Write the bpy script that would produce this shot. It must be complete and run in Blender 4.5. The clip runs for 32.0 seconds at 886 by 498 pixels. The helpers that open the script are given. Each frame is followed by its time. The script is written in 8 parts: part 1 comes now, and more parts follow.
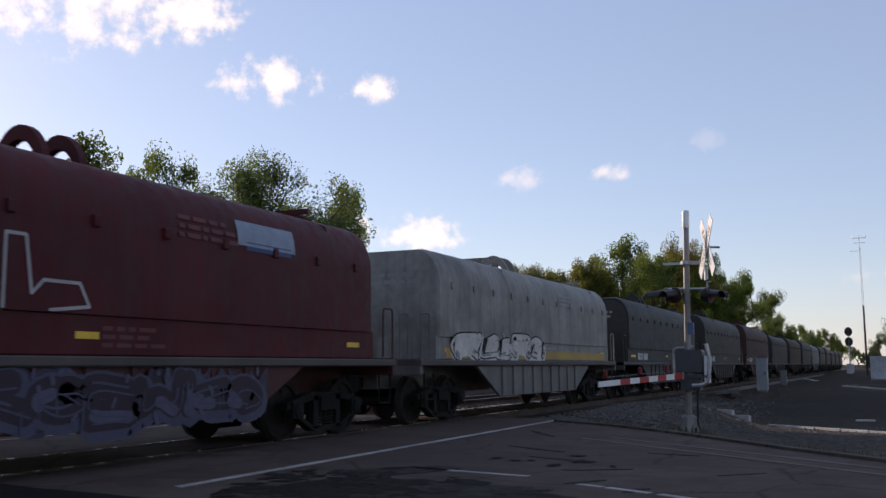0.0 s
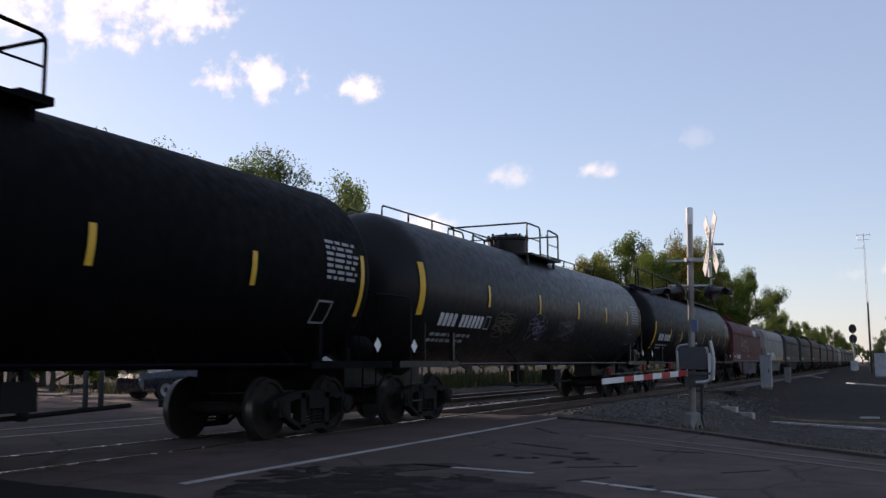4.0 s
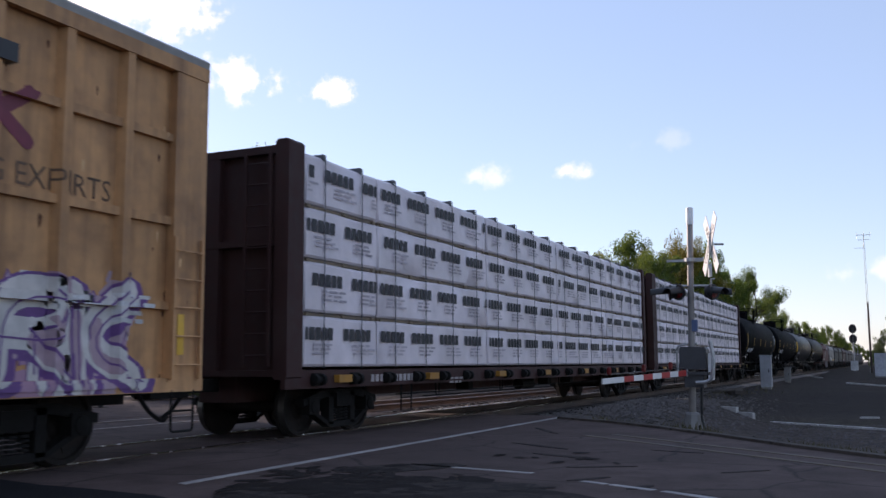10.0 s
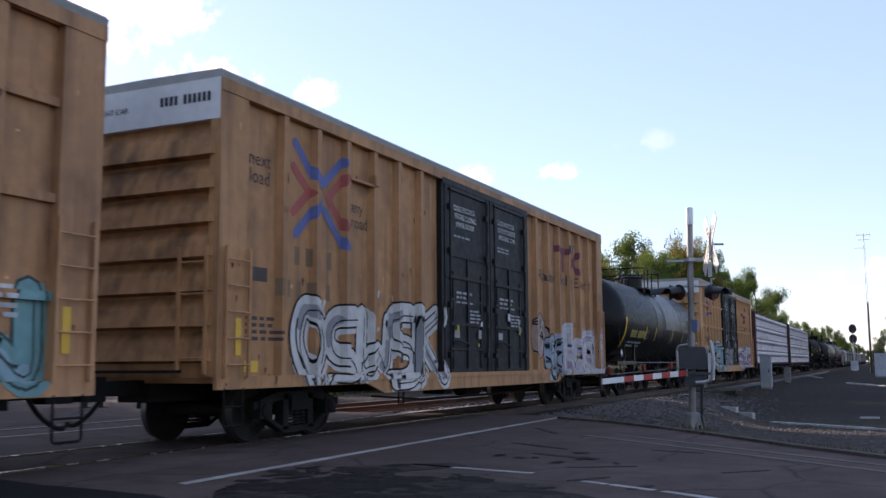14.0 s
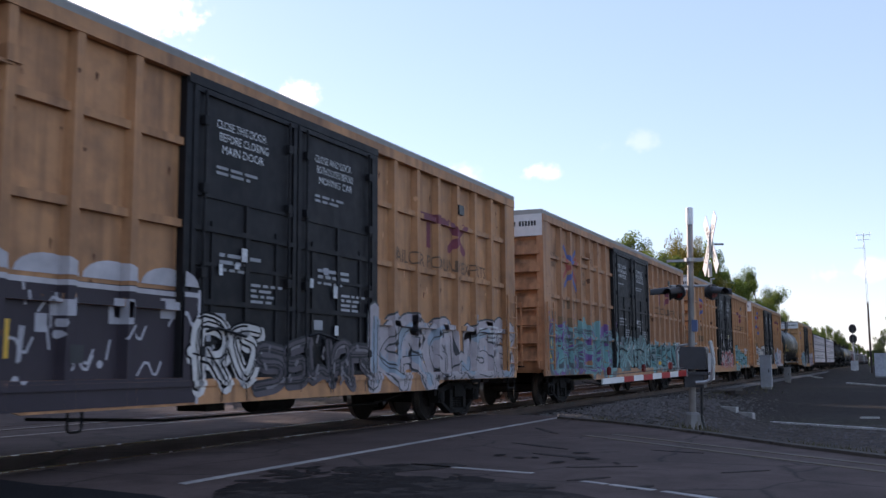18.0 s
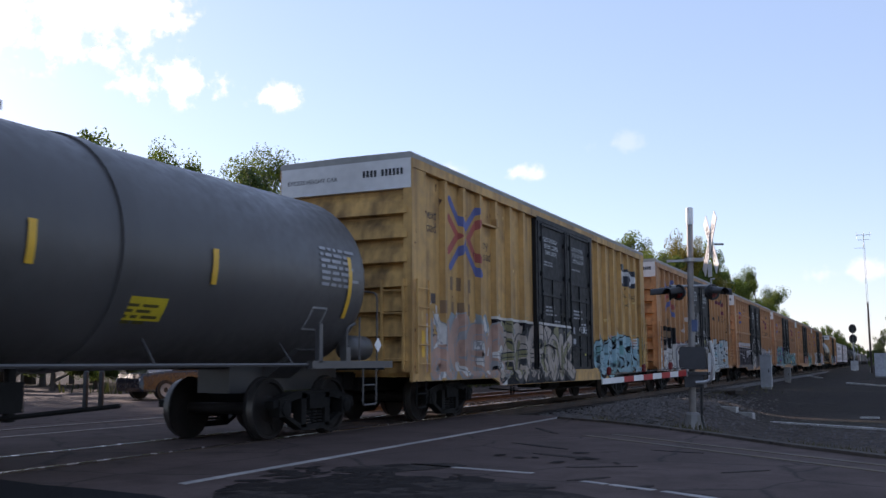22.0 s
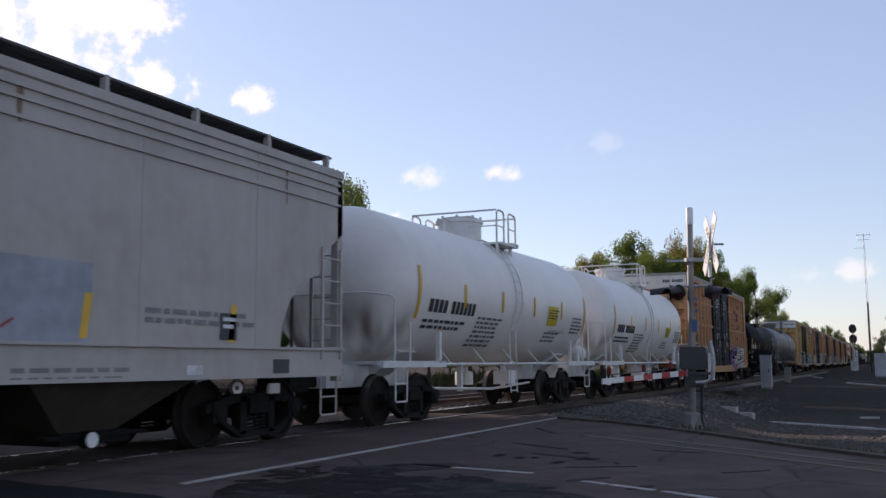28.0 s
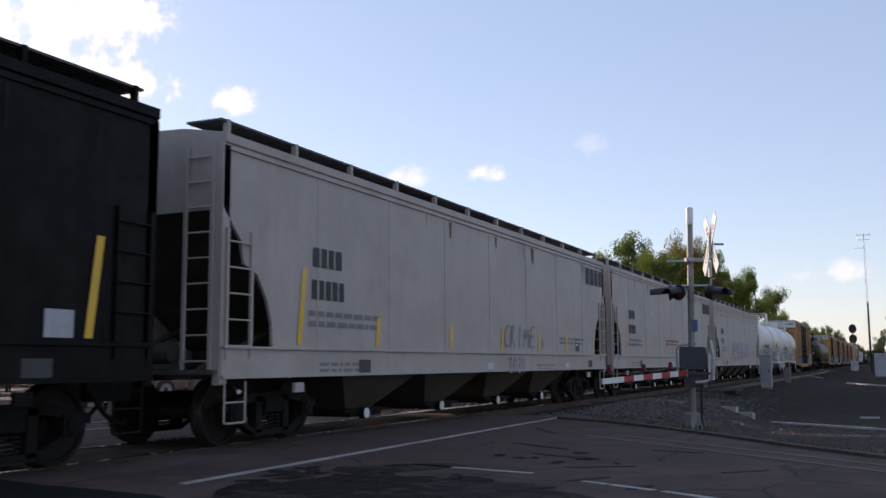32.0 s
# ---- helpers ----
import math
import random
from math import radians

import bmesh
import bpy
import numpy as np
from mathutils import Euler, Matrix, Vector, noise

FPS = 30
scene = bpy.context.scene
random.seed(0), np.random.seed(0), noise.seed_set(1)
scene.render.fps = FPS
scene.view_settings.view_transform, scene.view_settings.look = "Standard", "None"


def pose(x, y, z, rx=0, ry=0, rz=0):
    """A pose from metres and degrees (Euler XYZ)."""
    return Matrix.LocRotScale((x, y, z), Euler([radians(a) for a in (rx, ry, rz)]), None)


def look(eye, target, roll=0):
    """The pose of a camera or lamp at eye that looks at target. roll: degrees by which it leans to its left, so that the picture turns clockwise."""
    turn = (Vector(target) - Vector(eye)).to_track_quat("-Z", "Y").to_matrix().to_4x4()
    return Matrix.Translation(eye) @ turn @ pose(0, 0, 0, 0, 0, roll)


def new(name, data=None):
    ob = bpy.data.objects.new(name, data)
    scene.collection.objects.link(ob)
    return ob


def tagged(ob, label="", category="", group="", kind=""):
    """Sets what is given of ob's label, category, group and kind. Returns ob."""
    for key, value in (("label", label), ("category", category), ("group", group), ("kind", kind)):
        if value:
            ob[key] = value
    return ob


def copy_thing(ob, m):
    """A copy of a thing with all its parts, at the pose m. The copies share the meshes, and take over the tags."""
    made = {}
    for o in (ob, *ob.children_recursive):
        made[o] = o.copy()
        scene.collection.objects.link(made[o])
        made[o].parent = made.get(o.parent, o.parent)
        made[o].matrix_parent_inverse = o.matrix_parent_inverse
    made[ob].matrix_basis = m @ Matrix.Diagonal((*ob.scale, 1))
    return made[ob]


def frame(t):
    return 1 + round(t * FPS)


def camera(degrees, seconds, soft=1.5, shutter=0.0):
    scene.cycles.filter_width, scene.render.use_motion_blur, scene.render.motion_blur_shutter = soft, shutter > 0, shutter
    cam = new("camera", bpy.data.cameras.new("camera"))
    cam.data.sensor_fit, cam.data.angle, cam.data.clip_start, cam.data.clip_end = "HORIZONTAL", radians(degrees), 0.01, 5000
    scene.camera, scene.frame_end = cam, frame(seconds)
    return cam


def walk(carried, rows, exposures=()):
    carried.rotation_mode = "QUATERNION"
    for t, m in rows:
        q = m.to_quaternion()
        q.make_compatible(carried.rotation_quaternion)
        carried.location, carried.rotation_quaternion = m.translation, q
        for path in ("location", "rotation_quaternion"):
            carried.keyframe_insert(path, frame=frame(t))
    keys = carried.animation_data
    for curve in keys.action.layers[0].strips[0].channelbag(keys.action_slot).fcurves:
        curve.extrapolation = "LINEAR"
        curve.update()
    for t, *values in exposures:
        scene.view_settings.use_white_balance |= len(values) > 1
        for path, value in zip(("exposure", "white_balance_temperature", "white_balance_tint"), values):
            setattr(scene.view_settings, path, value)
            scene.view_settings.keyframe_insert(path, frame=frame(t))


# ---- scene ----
# ---------------------------------------------------------------- camera
cam = camera(49.84, 32.0, 1.45, 0.1)
EYE = (0.0, 0.0, 1.115)
EXPOSURE = 0.2


def aim(yaw, pitch, roll):
    return pose(*EYE, 90 + pitch, roll, yaw)


walk(cam, [(0.0, aim(24.68, 7.06, 0.36)), (1.2, aim(24.69, 7.06, 0.36)), (1.5, aim(24.76, 7.05, 0.36)), (2.0, aim(24.90, 6.96, 0.36)),
           (2.5, aim(24.91, 6.95, 0.36)), (3.0, aim(24.95, 6.89, 0.36)), (3.5, aim(24.90, 6.89, 0.36)), (32.0, aim(24.90, 6.89, 0.36))],
     exposures=[(t, s + EXPOSURE, kelvin, 25) for t, s, kelvin in ((0.0, -0.32, 6900), (2.0, -0.2, 7000), (3.5, -0.25, 7000), (6.0, -0.15, 6950), (8.0, 0.05, 6800), (9.0, 0.1, 6750), (10.0, 0.06, 6650), (10.8, 0.28, 6550), (12.0, 0.2, 6550), (13.0, 0.12, 6500),
                                                                   (14.0, 0.34, 6600), (17.0, 0.32, 6550), (19.0, 0.22, 6500), (21.5, 0.2, 6500), (23.0, -0.12, 6800), (24.0, -0.1, 6800), (27.0, -0.14, 6850), (29.0, -0.15, 6950), (32.0, -0.08, 7050))])

# ---------------------------------------------------------------- light
SUN_EL, SUN_AZ = 21.0, -68.0          # degrees; azimuth clockwise from +y
world = bpy.data.worlds.new("sky")
scene.world = world
world.use_nodes = True
wn = world.node_tree
sky = wn.nodes.new("ShaderNodeTexSky")
sky.sky_type, sky.sun_disc = "NISHITA", False
sky.sun_elevation, sky.sun_rotation = radians(SUN_EL), radians(SUN_AZ)
sky.air_density, sky.dust_density, sky.ozone_density = 1.0, 0.3, 1.5
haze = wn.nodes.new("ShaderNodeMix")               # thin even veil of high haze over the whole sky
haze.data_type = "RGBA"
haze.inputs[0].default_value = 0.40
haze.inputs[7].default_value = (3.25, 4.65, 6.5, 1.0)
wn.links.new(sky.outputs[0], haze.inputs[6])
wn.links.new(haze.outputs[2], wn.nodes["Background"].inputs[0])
wn.nodes["Background"].inputs[1].default_value = 0.15
lamp = bpy.data.lights.new("sun", "SUN")
lamp.energy, lamp.angle, lamp.color = 5.0, radians(0.6), (1.0, 0.90, 0.76)
sun = new("sun", lamp)
sun_dir = Vector((math.sin(radians(SUN_AZ)) * math.cos(radians(SUN_EL)), math.cos(radians(SUN_AZ)) * math.cos(radians(SUN_EL)), math.sin(radians(SUN_EL))))
sun.matrix_world = look(sun_dir * 50, (0, 0, 0))


# ---------------------------------------------------------------- materials
def material(name, color, rough=0.6, metal=0.0, vary=0.25, grain=6.0, coarse=0.7, bump=0.15, streak=0.0, dirt=(0.05, 0.04, 0.03), dirt_amount=0.0, spec=0.5, coat=0.0):
    """A painted or worn surface: colour broken at two scales, grime in streaks that run down, fine relief."""
    m = bpy.data.materials.new(name)
    m.use_nodes = True
    nt = m.node_tree
    bsdf = nt.nodes["Principled BSDF"]
    tc = nt.nodes.new("ShaderNodeTexCoord")

    def noise_node(scale, detail=4.0, stretch=None):
        n = nt.nodes.new("ShaderNodeTexNoise")
        n.inputs["Scale"].default_value, n.inputs["Detail"].default_value = scale, detail
        if stretch:
            mp = nt.nodes.new("ShaderNodeMapping")
            mp.inputs["Scale"].default_value = stretch
            nt.links.new(tc.outputs["Object"], mp.inputs[0])
            nt.links.new(mp.outputs[0], n.inputs[0])
        else:
            nt.links.new(tc.outputs["Object"], n.inputs[0])
        return n

    def ramp(src, lo, hi, a, b):
        r = nt.nodes.new("ShaderNodeMapRange")
        r.inputs[1].default_value, r.inputs[2].default_value, r.inputs[3].default_value, r.inputs[4].default_value = lo, hi, a, b
        nt.links.new(src, r.inputs[0])
        return r.outputs[0]

    def mix(fac, a, b, kind="MIX"):
        x = nt.nodes.new("ShaderNodeMix")
        x.data_type, x.blend_type = "RGBA", kind
        for sock, val in ((x.inputs[0], fac), (x.inputs[6], a), (x.inputs[7], b)):
            if hasattr(val, "is_output"):
                nt.links.new(val, sock)
            else:
                sock.default_value = val if isinstance(val, float) else (*val[:3], 1.0)
        return x.outputs[2]

    fine, big = noise_node(grain), noise_node(coarse, 3.0)
    f1 = ramp(fine.outputs[0], 0.3, 0.7, 1.0 - vary * 0.6, 1.0 + vary * 0.4)
    f2 = ramp(big.outputs[0], 0.3, 0.7, 1.0 - vary, 1.0 + vary * 0.5)
    prod = nt.nodes.new("ShaderNodeMath")
    prod.operation = "MULTIPLY"
    nt.links.new(f1, prod.inputs[0])
    nt.links.new(f2, prod.inputs[1])
    comb = nt.nodes.new("ShaderNodeCombineColor")
    for i in range(3):
        nt.links.new(prod.outputs[0], comb.inputs[i])
    col = mix(1.0, color, comb.outputs[0], "MULTIPLY")
    if streak:
        s = noise_node(1.0, 5.0, (5.0, 5.0, 0.35))
        col = mix(ramp(s.outputs[0], 0.45, 0.75, 0.0, streak), col, dirt)
    if dirt_amount:
        d = noise_node(1.7, 6.0)
        col = mix(ramp(d.outputs[0], 0.5, 0.72, 0.0, dirt_amount), col, dirt)
    nt.links.new(col, bsdf.inputs["Base Color"])
    nt.links.new(ramp(fine.outputs[0], 0.3, 0.7, max(0.03, rough - 0.1), min(1.0, rough + 0.1)), bsdf.inputs["Roughness"])
    bsdf.inputs["Metallic"].default_value = metal
    bsdf.inputs["Specular IOR Level"].default_value = spec
    bsdf.inputs["Coat Weight"].default_value = coat
    if bump:
        b = nt.nodes.new("ShaderNodeBump")
        b.inputs["Strength"].default_value, b.inputs["Distance"].default_value = bump, 0.02
        nt.links.new(fine.outputs[0], b.inputs["Height"])
        nt.links.new(b.outputs[0], bsdf.inputs["Normal"])
    return m


MATS = {}


def paint(color, rough=0.55, **kw):
    """One shared material for each colour."""
    kw.setdefault("spec", 0.3)
    key = (tuple(round(c, 3) for c in color), rough, tuple(sorted(kw.items())))
    if key not in MATS:
        MATS[key] = material("paint", color, rough, **kw)
    return MATS[key]


STEEL = material("dark_cast_steel", (0.009, 0.008, 0.007), 0.8, 0.0, 0.5, 9.0, 1.2, 0.3, spec=0.2)
TREAD = material("polished_wheel_tread", (0.14, 0.13, 0.12), 0.4, 0.8, 0.2)
RUSTY = material("rusty_wheel_face", (0.020, 0.016, 0.014), 0.8, 0.0, 0.5, 12.0, 2.0, 0.3, spec=0.2)
GALV = material("galvanised_steel", (0.42, 0.42, 0.42), 0.45, 0.6, 0.25, 14.0, 2.0, 0.1)
WHITE = material("white_paint", (0.72, 0.71, 0.69), 0.5, 0.0, 0.12, 8.0, 1.0, 0.05)
BLACK = material("black_paint", (0.012, 0.012, 0.013), 0.45, 0.0, 0.3, 8.0, 1.0, 0.05)
YELLOW = material("reflective_yellow_tape", (0.75, 0.42, 0.03), 0.4, 0.0, 0.15)
STENCIL = material("white_stencil_paint", (0.62, 0.62, 0.62), 0.6, 0.0, 0.3, 20.0, 2.0, 0.0)
DARKINK = material("dark_stencil_paint", (0.022, 0.022, 0.026), 0.6, 0.0, 0.3, 20.0, 2.0, 0.0)
RAIL = material("polished_rail", (0.55, 0.53, 0.52), 0.22, 1.0, 0.1)
RAILWEB = material("rusty_rail", (0.075, 0.045, 0.030), 0.8, 0.1, 0.4, 10.0, 1.0, 0.3)
TIE = material("weathered_tie_wood", (0.060, 0.048, 0.040), 0.9, 0.0, 0.4, 9.0, 0.8, 0.5)


# ---------------------------------------------------------------- mesh tools
class Geo:
    """Gathers faces of one part."""

    def __init__(self):
        self.v, self.f, self.mi = [], [], []
        self.cur = 0

    def add(self, verts, faces):
        n = len(self.v)
        self.v += [tuple(p) for p in verts]
        self.f += [tuple(i + n for i in q) for q in faces]
        self.mi += [self.cur] * len(faces)
        return self

    def box(self, x0, x1, y0, y1, z0, z1, m=None):
        p = [Vector((x, y, z)) for z in (z0, z1) for y in (y0, y1) for x in (x0, x1)]
        if m:
            p = [m @ q for q in p]
        return self.add(p, [(0, 2, 3, 1), (4, 5, 7, 6), (0, 1, 5, 4), (2, 6, 7, 3), (0, 4, 6, 2), (1, 3, 7, 5)])

    def cbox(self, x0, x1, y0, y1, z0, z1, c=0.02):
        """A box with its upright and lengthwise edges cut."""
        ring = [(x0 + c, z0), (x1 - c, z0), (x1, z0 + c), (x1, z1 - c), (x1 - c, z1), (x0 + c, z1), (x0, z1 - c), (x0, z0 + c)]
        return self.prism(ring, y0, y1, "y")

    def prism(self, ring, a0, a1, axis="y"):
        """A ring of two coordinates, pushed along an axis: (x, z) along y, (y, z) along x, (x, y) along z."""
        n = len(ring)
        put = {"y": lambda p, a: (p[0], a, p[1]), "x": lambda p, a: (a, p[0], p[1]), "z": lambda p, a: (p[0], p[1], a)}[axis]
        v = [put(p, a0) for p in ring] + [put(p, a1) for p in ring]
        return self.add(v, [(i, (i + 1) % n, n + (i + 1) % n, n + i) for i in range(n)] + [tuple(range(n))[::-1], tuple(range(n, 2 * n))])

    def loft(self, rings, caps=True, closed=True):
        n = len(rings[0])
        v = [p for r in rings for p in r]
        f = []
        for k in range(len(rings) - 1):
            for i in range(n if closed else n - 1):
                j = (i + 1) % n
                f.append((k * n + i, k * n + j, (k + 1) * n + j, (k + 1) * n + i))
        if caps:
            f += [tuple(range(n))[::-1], tuple(range((len(rings) - 1) * n, len(rings) * n))]
        return self.add(v, f)

    def lathe(self, prof, c=(0, 0, 0), axis="y", n=24, caps=True):
        """prof: (distance along the axis, radius)."""
        rings = []
        for a, r in prof:
            ring = []
            for i in range(n):
                t = 2 * math.pi * i / n
                p, q = r * math.cos(t), r * math.sin(t)
                ring.append({"y": (c[0] + p, c[1] + a, c[2] + q), "x": (c[0] + a, c[1] + p, c[2] + q), "z": (c[0] + p, c[1] + q, c[2] + a)}[axis])
            rings.append(ring)
        return self.loft(rings, caps)

    def tube(self, pts, r=0.02, n=6):
        pts = [Vector(p) for p in pts]
        rings = []
        for i, p in enumerate(pts):
            d = (pts[min(i + 1, len(pts) - 1)] - pts[max(i - 1, 0)]).normalized()
            side = d.cross(Vector((0, 0, 1)))
            if side.length < 0.05:
                side = d.cross(Vector((0, 1, 0)))
            side.normalize()
            up = side.cross(d)
            rings.append([p + (side * math.cos(2 * math.pi * k / n) + up * math.sin(2 * math.pi * k / n)) * r for k in range(n)])
        return self.loft(rings)

    def mesh(self, name, mats, smooth=None):
        me = bpy.data.meshes.new(name)
        me.from_pydata(self.v, [], self.f)
        for m in mats if isinstance(mats, (list, tuple)) else [mats]:
            me.materials.append(m)
        if any(self.mi):
            me.polygons.foreach_set("material_index", self.mi)
        if smooth:
            me.polygons.foreach_set("use_smooth", [True] * len(me.polygons))
            me.set_sharp_from_angle(angle=radians(smooth))
        me.update()
        return me


def part(name, geo, mats, parent=None, label="", smooth=None, at=None):
    """Links a mesh as one object under a thing or part."""
    ob = new(name, geo.mesh(name, mats, smooth) if isinstance(geo, Geo) else geo)
    if parent:
        ob.parent = parent
    if at:
        ob.matrix_basis = pose(*at)
    if label:
        tagged(ob, label)
    return ob


def bend(pts, r=0.12, n=4):
    """Rounds the corners of a path."""
    pts = [Vector(p) for p in pts]
    out = [pts[0]]
    for a, b, c in zip(pts, pts[1:], pts[2:]):
        u, w = (a - b), (c - b)
        k = min(r, u.length / 2, w.length / 2)
        p, q = b + u.normalized() * k, b + w.normalized() * k
        out += [p.lerp(b, i / n).lerp(b.lerp(q, i / n), i / n) for i in range(n + 1)]
    return out + [pts[-1]]


# ---------------------------------------------------------------- painted marks
FONT = {}


def letters(text, size):
    """Triangles (y, z) of a word in the built-in font, from its left end on the base line, and its length."""
    if text not in FONT:
        cu = bpy.data.curves.new("word", "FONT")
        cu.body, cu.size, cu.resolution_u = text, 1.0, 2
        ob = bpy.data.objects.new("word", cu)
        scene.collection.objects.link(ob)
        me = bpy.data.meshes.new_from_object(ob.evaluated_get(bpy.context.evaluated_depsgraph_get()))
        FONT[text] = [[(me.vertices[i].co.x, me.vertices[i].co.y) for i in p.vertices] for p in me.polygons]
        bpy.data.objects.remove(ob)
        bpy.data.curves.remove(cu)
        bpy.data.meshes.remove(me)
    tri = [[(x * size, y * size) for x, y in t] for t in FONT[text]]
    return tri, max((x for t in tri for x, _ in t), default=0)


def move(polys, y, z, slant=0.0):
    return [[(a + y + slant * b, b + z) for a, b in p] for p in polys]


def rect(y0, y1, z0, z1):
    return [[(y0, z0), (y1, z0), (y1, z1), (y0, z1)]]


def bars(y, z, widths, h, gap=0.06):
    """A row of plain bars in place of writing."""
    out = []
    for w in widths:
        if w > 0:
            out += rect(y, y + w, z, z + h)
        y += abs(w) + gap
    return out


def fine_print(y, z, rng, rows=2, length=1.4, h=0.07):
    out = []
    for r in range(rows):
        a = y
        while a < y + length:
            w = rng.uniform(0.08, 0.3)
            out += rect(a, a + w, z - r * h * 1.9, z - r * h * 1.9 + h)
            a += w + 0.06
    return out


def stroke(p, q, w):
    (a, b), (c, d) = p, q
    L = math.hypot(c - a, d - b) or 1e-6
    ny, nz = -(d - b) / L * w / 2, (c - a) / L * w / 2
    out = [[(a + ny, b + nz), (a - ny, b - nz), (c - ny, d - nz), (c + ny, d + nz)]]
    for e, f in (p, q):
        out.append([(e + w / 2 * math.cos(k * math.pi / 4), f + w / 2 * math.sin(k * math.pi / 4)) for k in range(8)])
    return out


def line(pts, w):
    out = []
    for p, q in zip(pts, pts[1:]):
        out += stroke(p, q, w)
    return out


def cut(poly, k, at, below):
    """The part of a convex polygon below or above a value of coordinate k."""
    out = []
    n = len(poly)
    for i in range(n):
        p, q = poly[i], poly[(i + 1) % n]
        ip, iq = (p[k] <= at) == below, (q[k] <= at) == below
        if ip:
            out.append(p)
        if ip != iq and abs(q[k] - p[k]) > 1e-9:
            t = (at - p[k]) / (q[k] - p[k])
            out.append((p[0] + (q[0] - p[0]) * t, p[1] + (q[1] - p[1]) * t))
    return out


def strips(polys, k, breaks):
    out = []
    for p in polys:
        lo, hi = min(c[k] for c in p), max(c[k] for c in p)
        rest = p
        for b in breaks:
            if lo < b < hi and len(rest) > 2:
                piece = cut(rest, k, b, True)
                if len(piece) > 2:
                    out.append(piece)
                rest = cut(rest, k, b, False)
        if len(rest) > 2:
            out.append(rest)
    return out


LOW_EDGE = {}                     # where the side behind a painted surface ends


def mark(name, polys, mat, parent, surf, ybreaks=(), zbreaks=(), lift=0.004, label="", split=False):
    """Paint laid on a surface: surf(y, z, middle of the piece) gives x."""
    if split:
        for p in polys:
            mark(name, [p], mat, parent, surf, ybreaks, zbreaks, lift)
        return None
    g = Geo()
    polys = strips(strips(polys, 0, ybreaks), 1, zbreaks)
    low = LOW_EDGE.get(surf)
    if low:                                  # paint ends where the car's side ends
        polys = [cut(p, 1, low(sum(c[0] for c in p) / len(p)), False) for p in polys]
        polys = [p for p in polys if len(p) > 2]
    for i, p in enumerate(polys):            # strokes that cross lie a hair above one another
        my, mz = sum(c[0] for c in p) / len(p), sum(c[1] for c in p) / len(p)
        up = lift + (i % 13) * 0.00016
        g.add([(surf(a, b, my, mz) + up, a, b) for a, b in p], [tuple(range(len(p)))])
    ob = part(name, g, mat, parent, label)
    if name.startswith("graffiti") or name in ("small_print", "faint_print", "data_print", "stencil", "printed_name", "reflector", "data_panel", "slogan", "lettering", "crossed_sign_red", "crossed_sign_blue", "owner_plate", "owner_emblem", "placard", "rust_stain", "scuff"):
        tagged(ob, kind="stuff")
    return ob


def soften(pts, times=2):
    """Corner cutting: turns a zigzag into a flowing line."""
    for _ in range(times):
        out = [pts[0]]
        for (a, b), (c, d) in zip(pts, pts[1:]):
            out += [(a * 0.75 + c * 0.25, b * 0.75 + d * 0.25), (a * 0.25 + c * 0.75, b * 0.25 + d * 0.75)]
        pts = out + [pts[-1]]
    return pts


def tag_letters(rng, y0, y1, z0, z1, count):
    """Strokes of a row of tangled shapes that spell nothing."""
    out = []
    w = (y1 - y0) / count
    for i in range(count):
        a, b = y0 + i * w + 0.12 * w, y0 + (i + 1) * w - 0.05 * w
        m = (a + b) / 2
        lean = rng.uniform(-0.2, 0.25) * w
        lo, hi = z0 + rng.uniform(0, 0.14) * (z1 - z0), z1 - rng.uniform(0, 0.2) * (z1 - z0)
        h = (lo + hi) / 2 + rng.uniform(-0.12, 0.12)
        kinds = [[[(a, lo), (a + lean, hi), (b, hi), (b, h), (a + lean, h)], [(m, h), (b + 0.1, lo)]],
                 [[(b, hi - 0.1), (m, hi), (a, h), (m, lo), (b, lo + 0.15), (b, h), (m, h)]],
                 [[(a, lo), (m + lean, hi), (b, lo)], [(a + 0.1, h - 0.1), (b - 0.1, h - 0.1)]],
                 [[(a, hi), (a, lo), (m, h), (b, lo), (b, hi)]],
                 [[(b, hi), (a, hi), (a, h), (b, h), (b, lo), (a, lo)]],
                 [[(a, lo), (a, hi)], [(b, hi), (a, h), (b + 0.1, lo)]],
                 [[(m, lo), (a, h), (m, hi), (b, h), (m, lo)]]]
        for pts in kinds[rng.randrange(7)]:
            out.append(soften([(p + rng.uniform(-0.08, 0.08), q + rng.uniform(-0.08, 0.08)) for p, q in pts]))
    return out


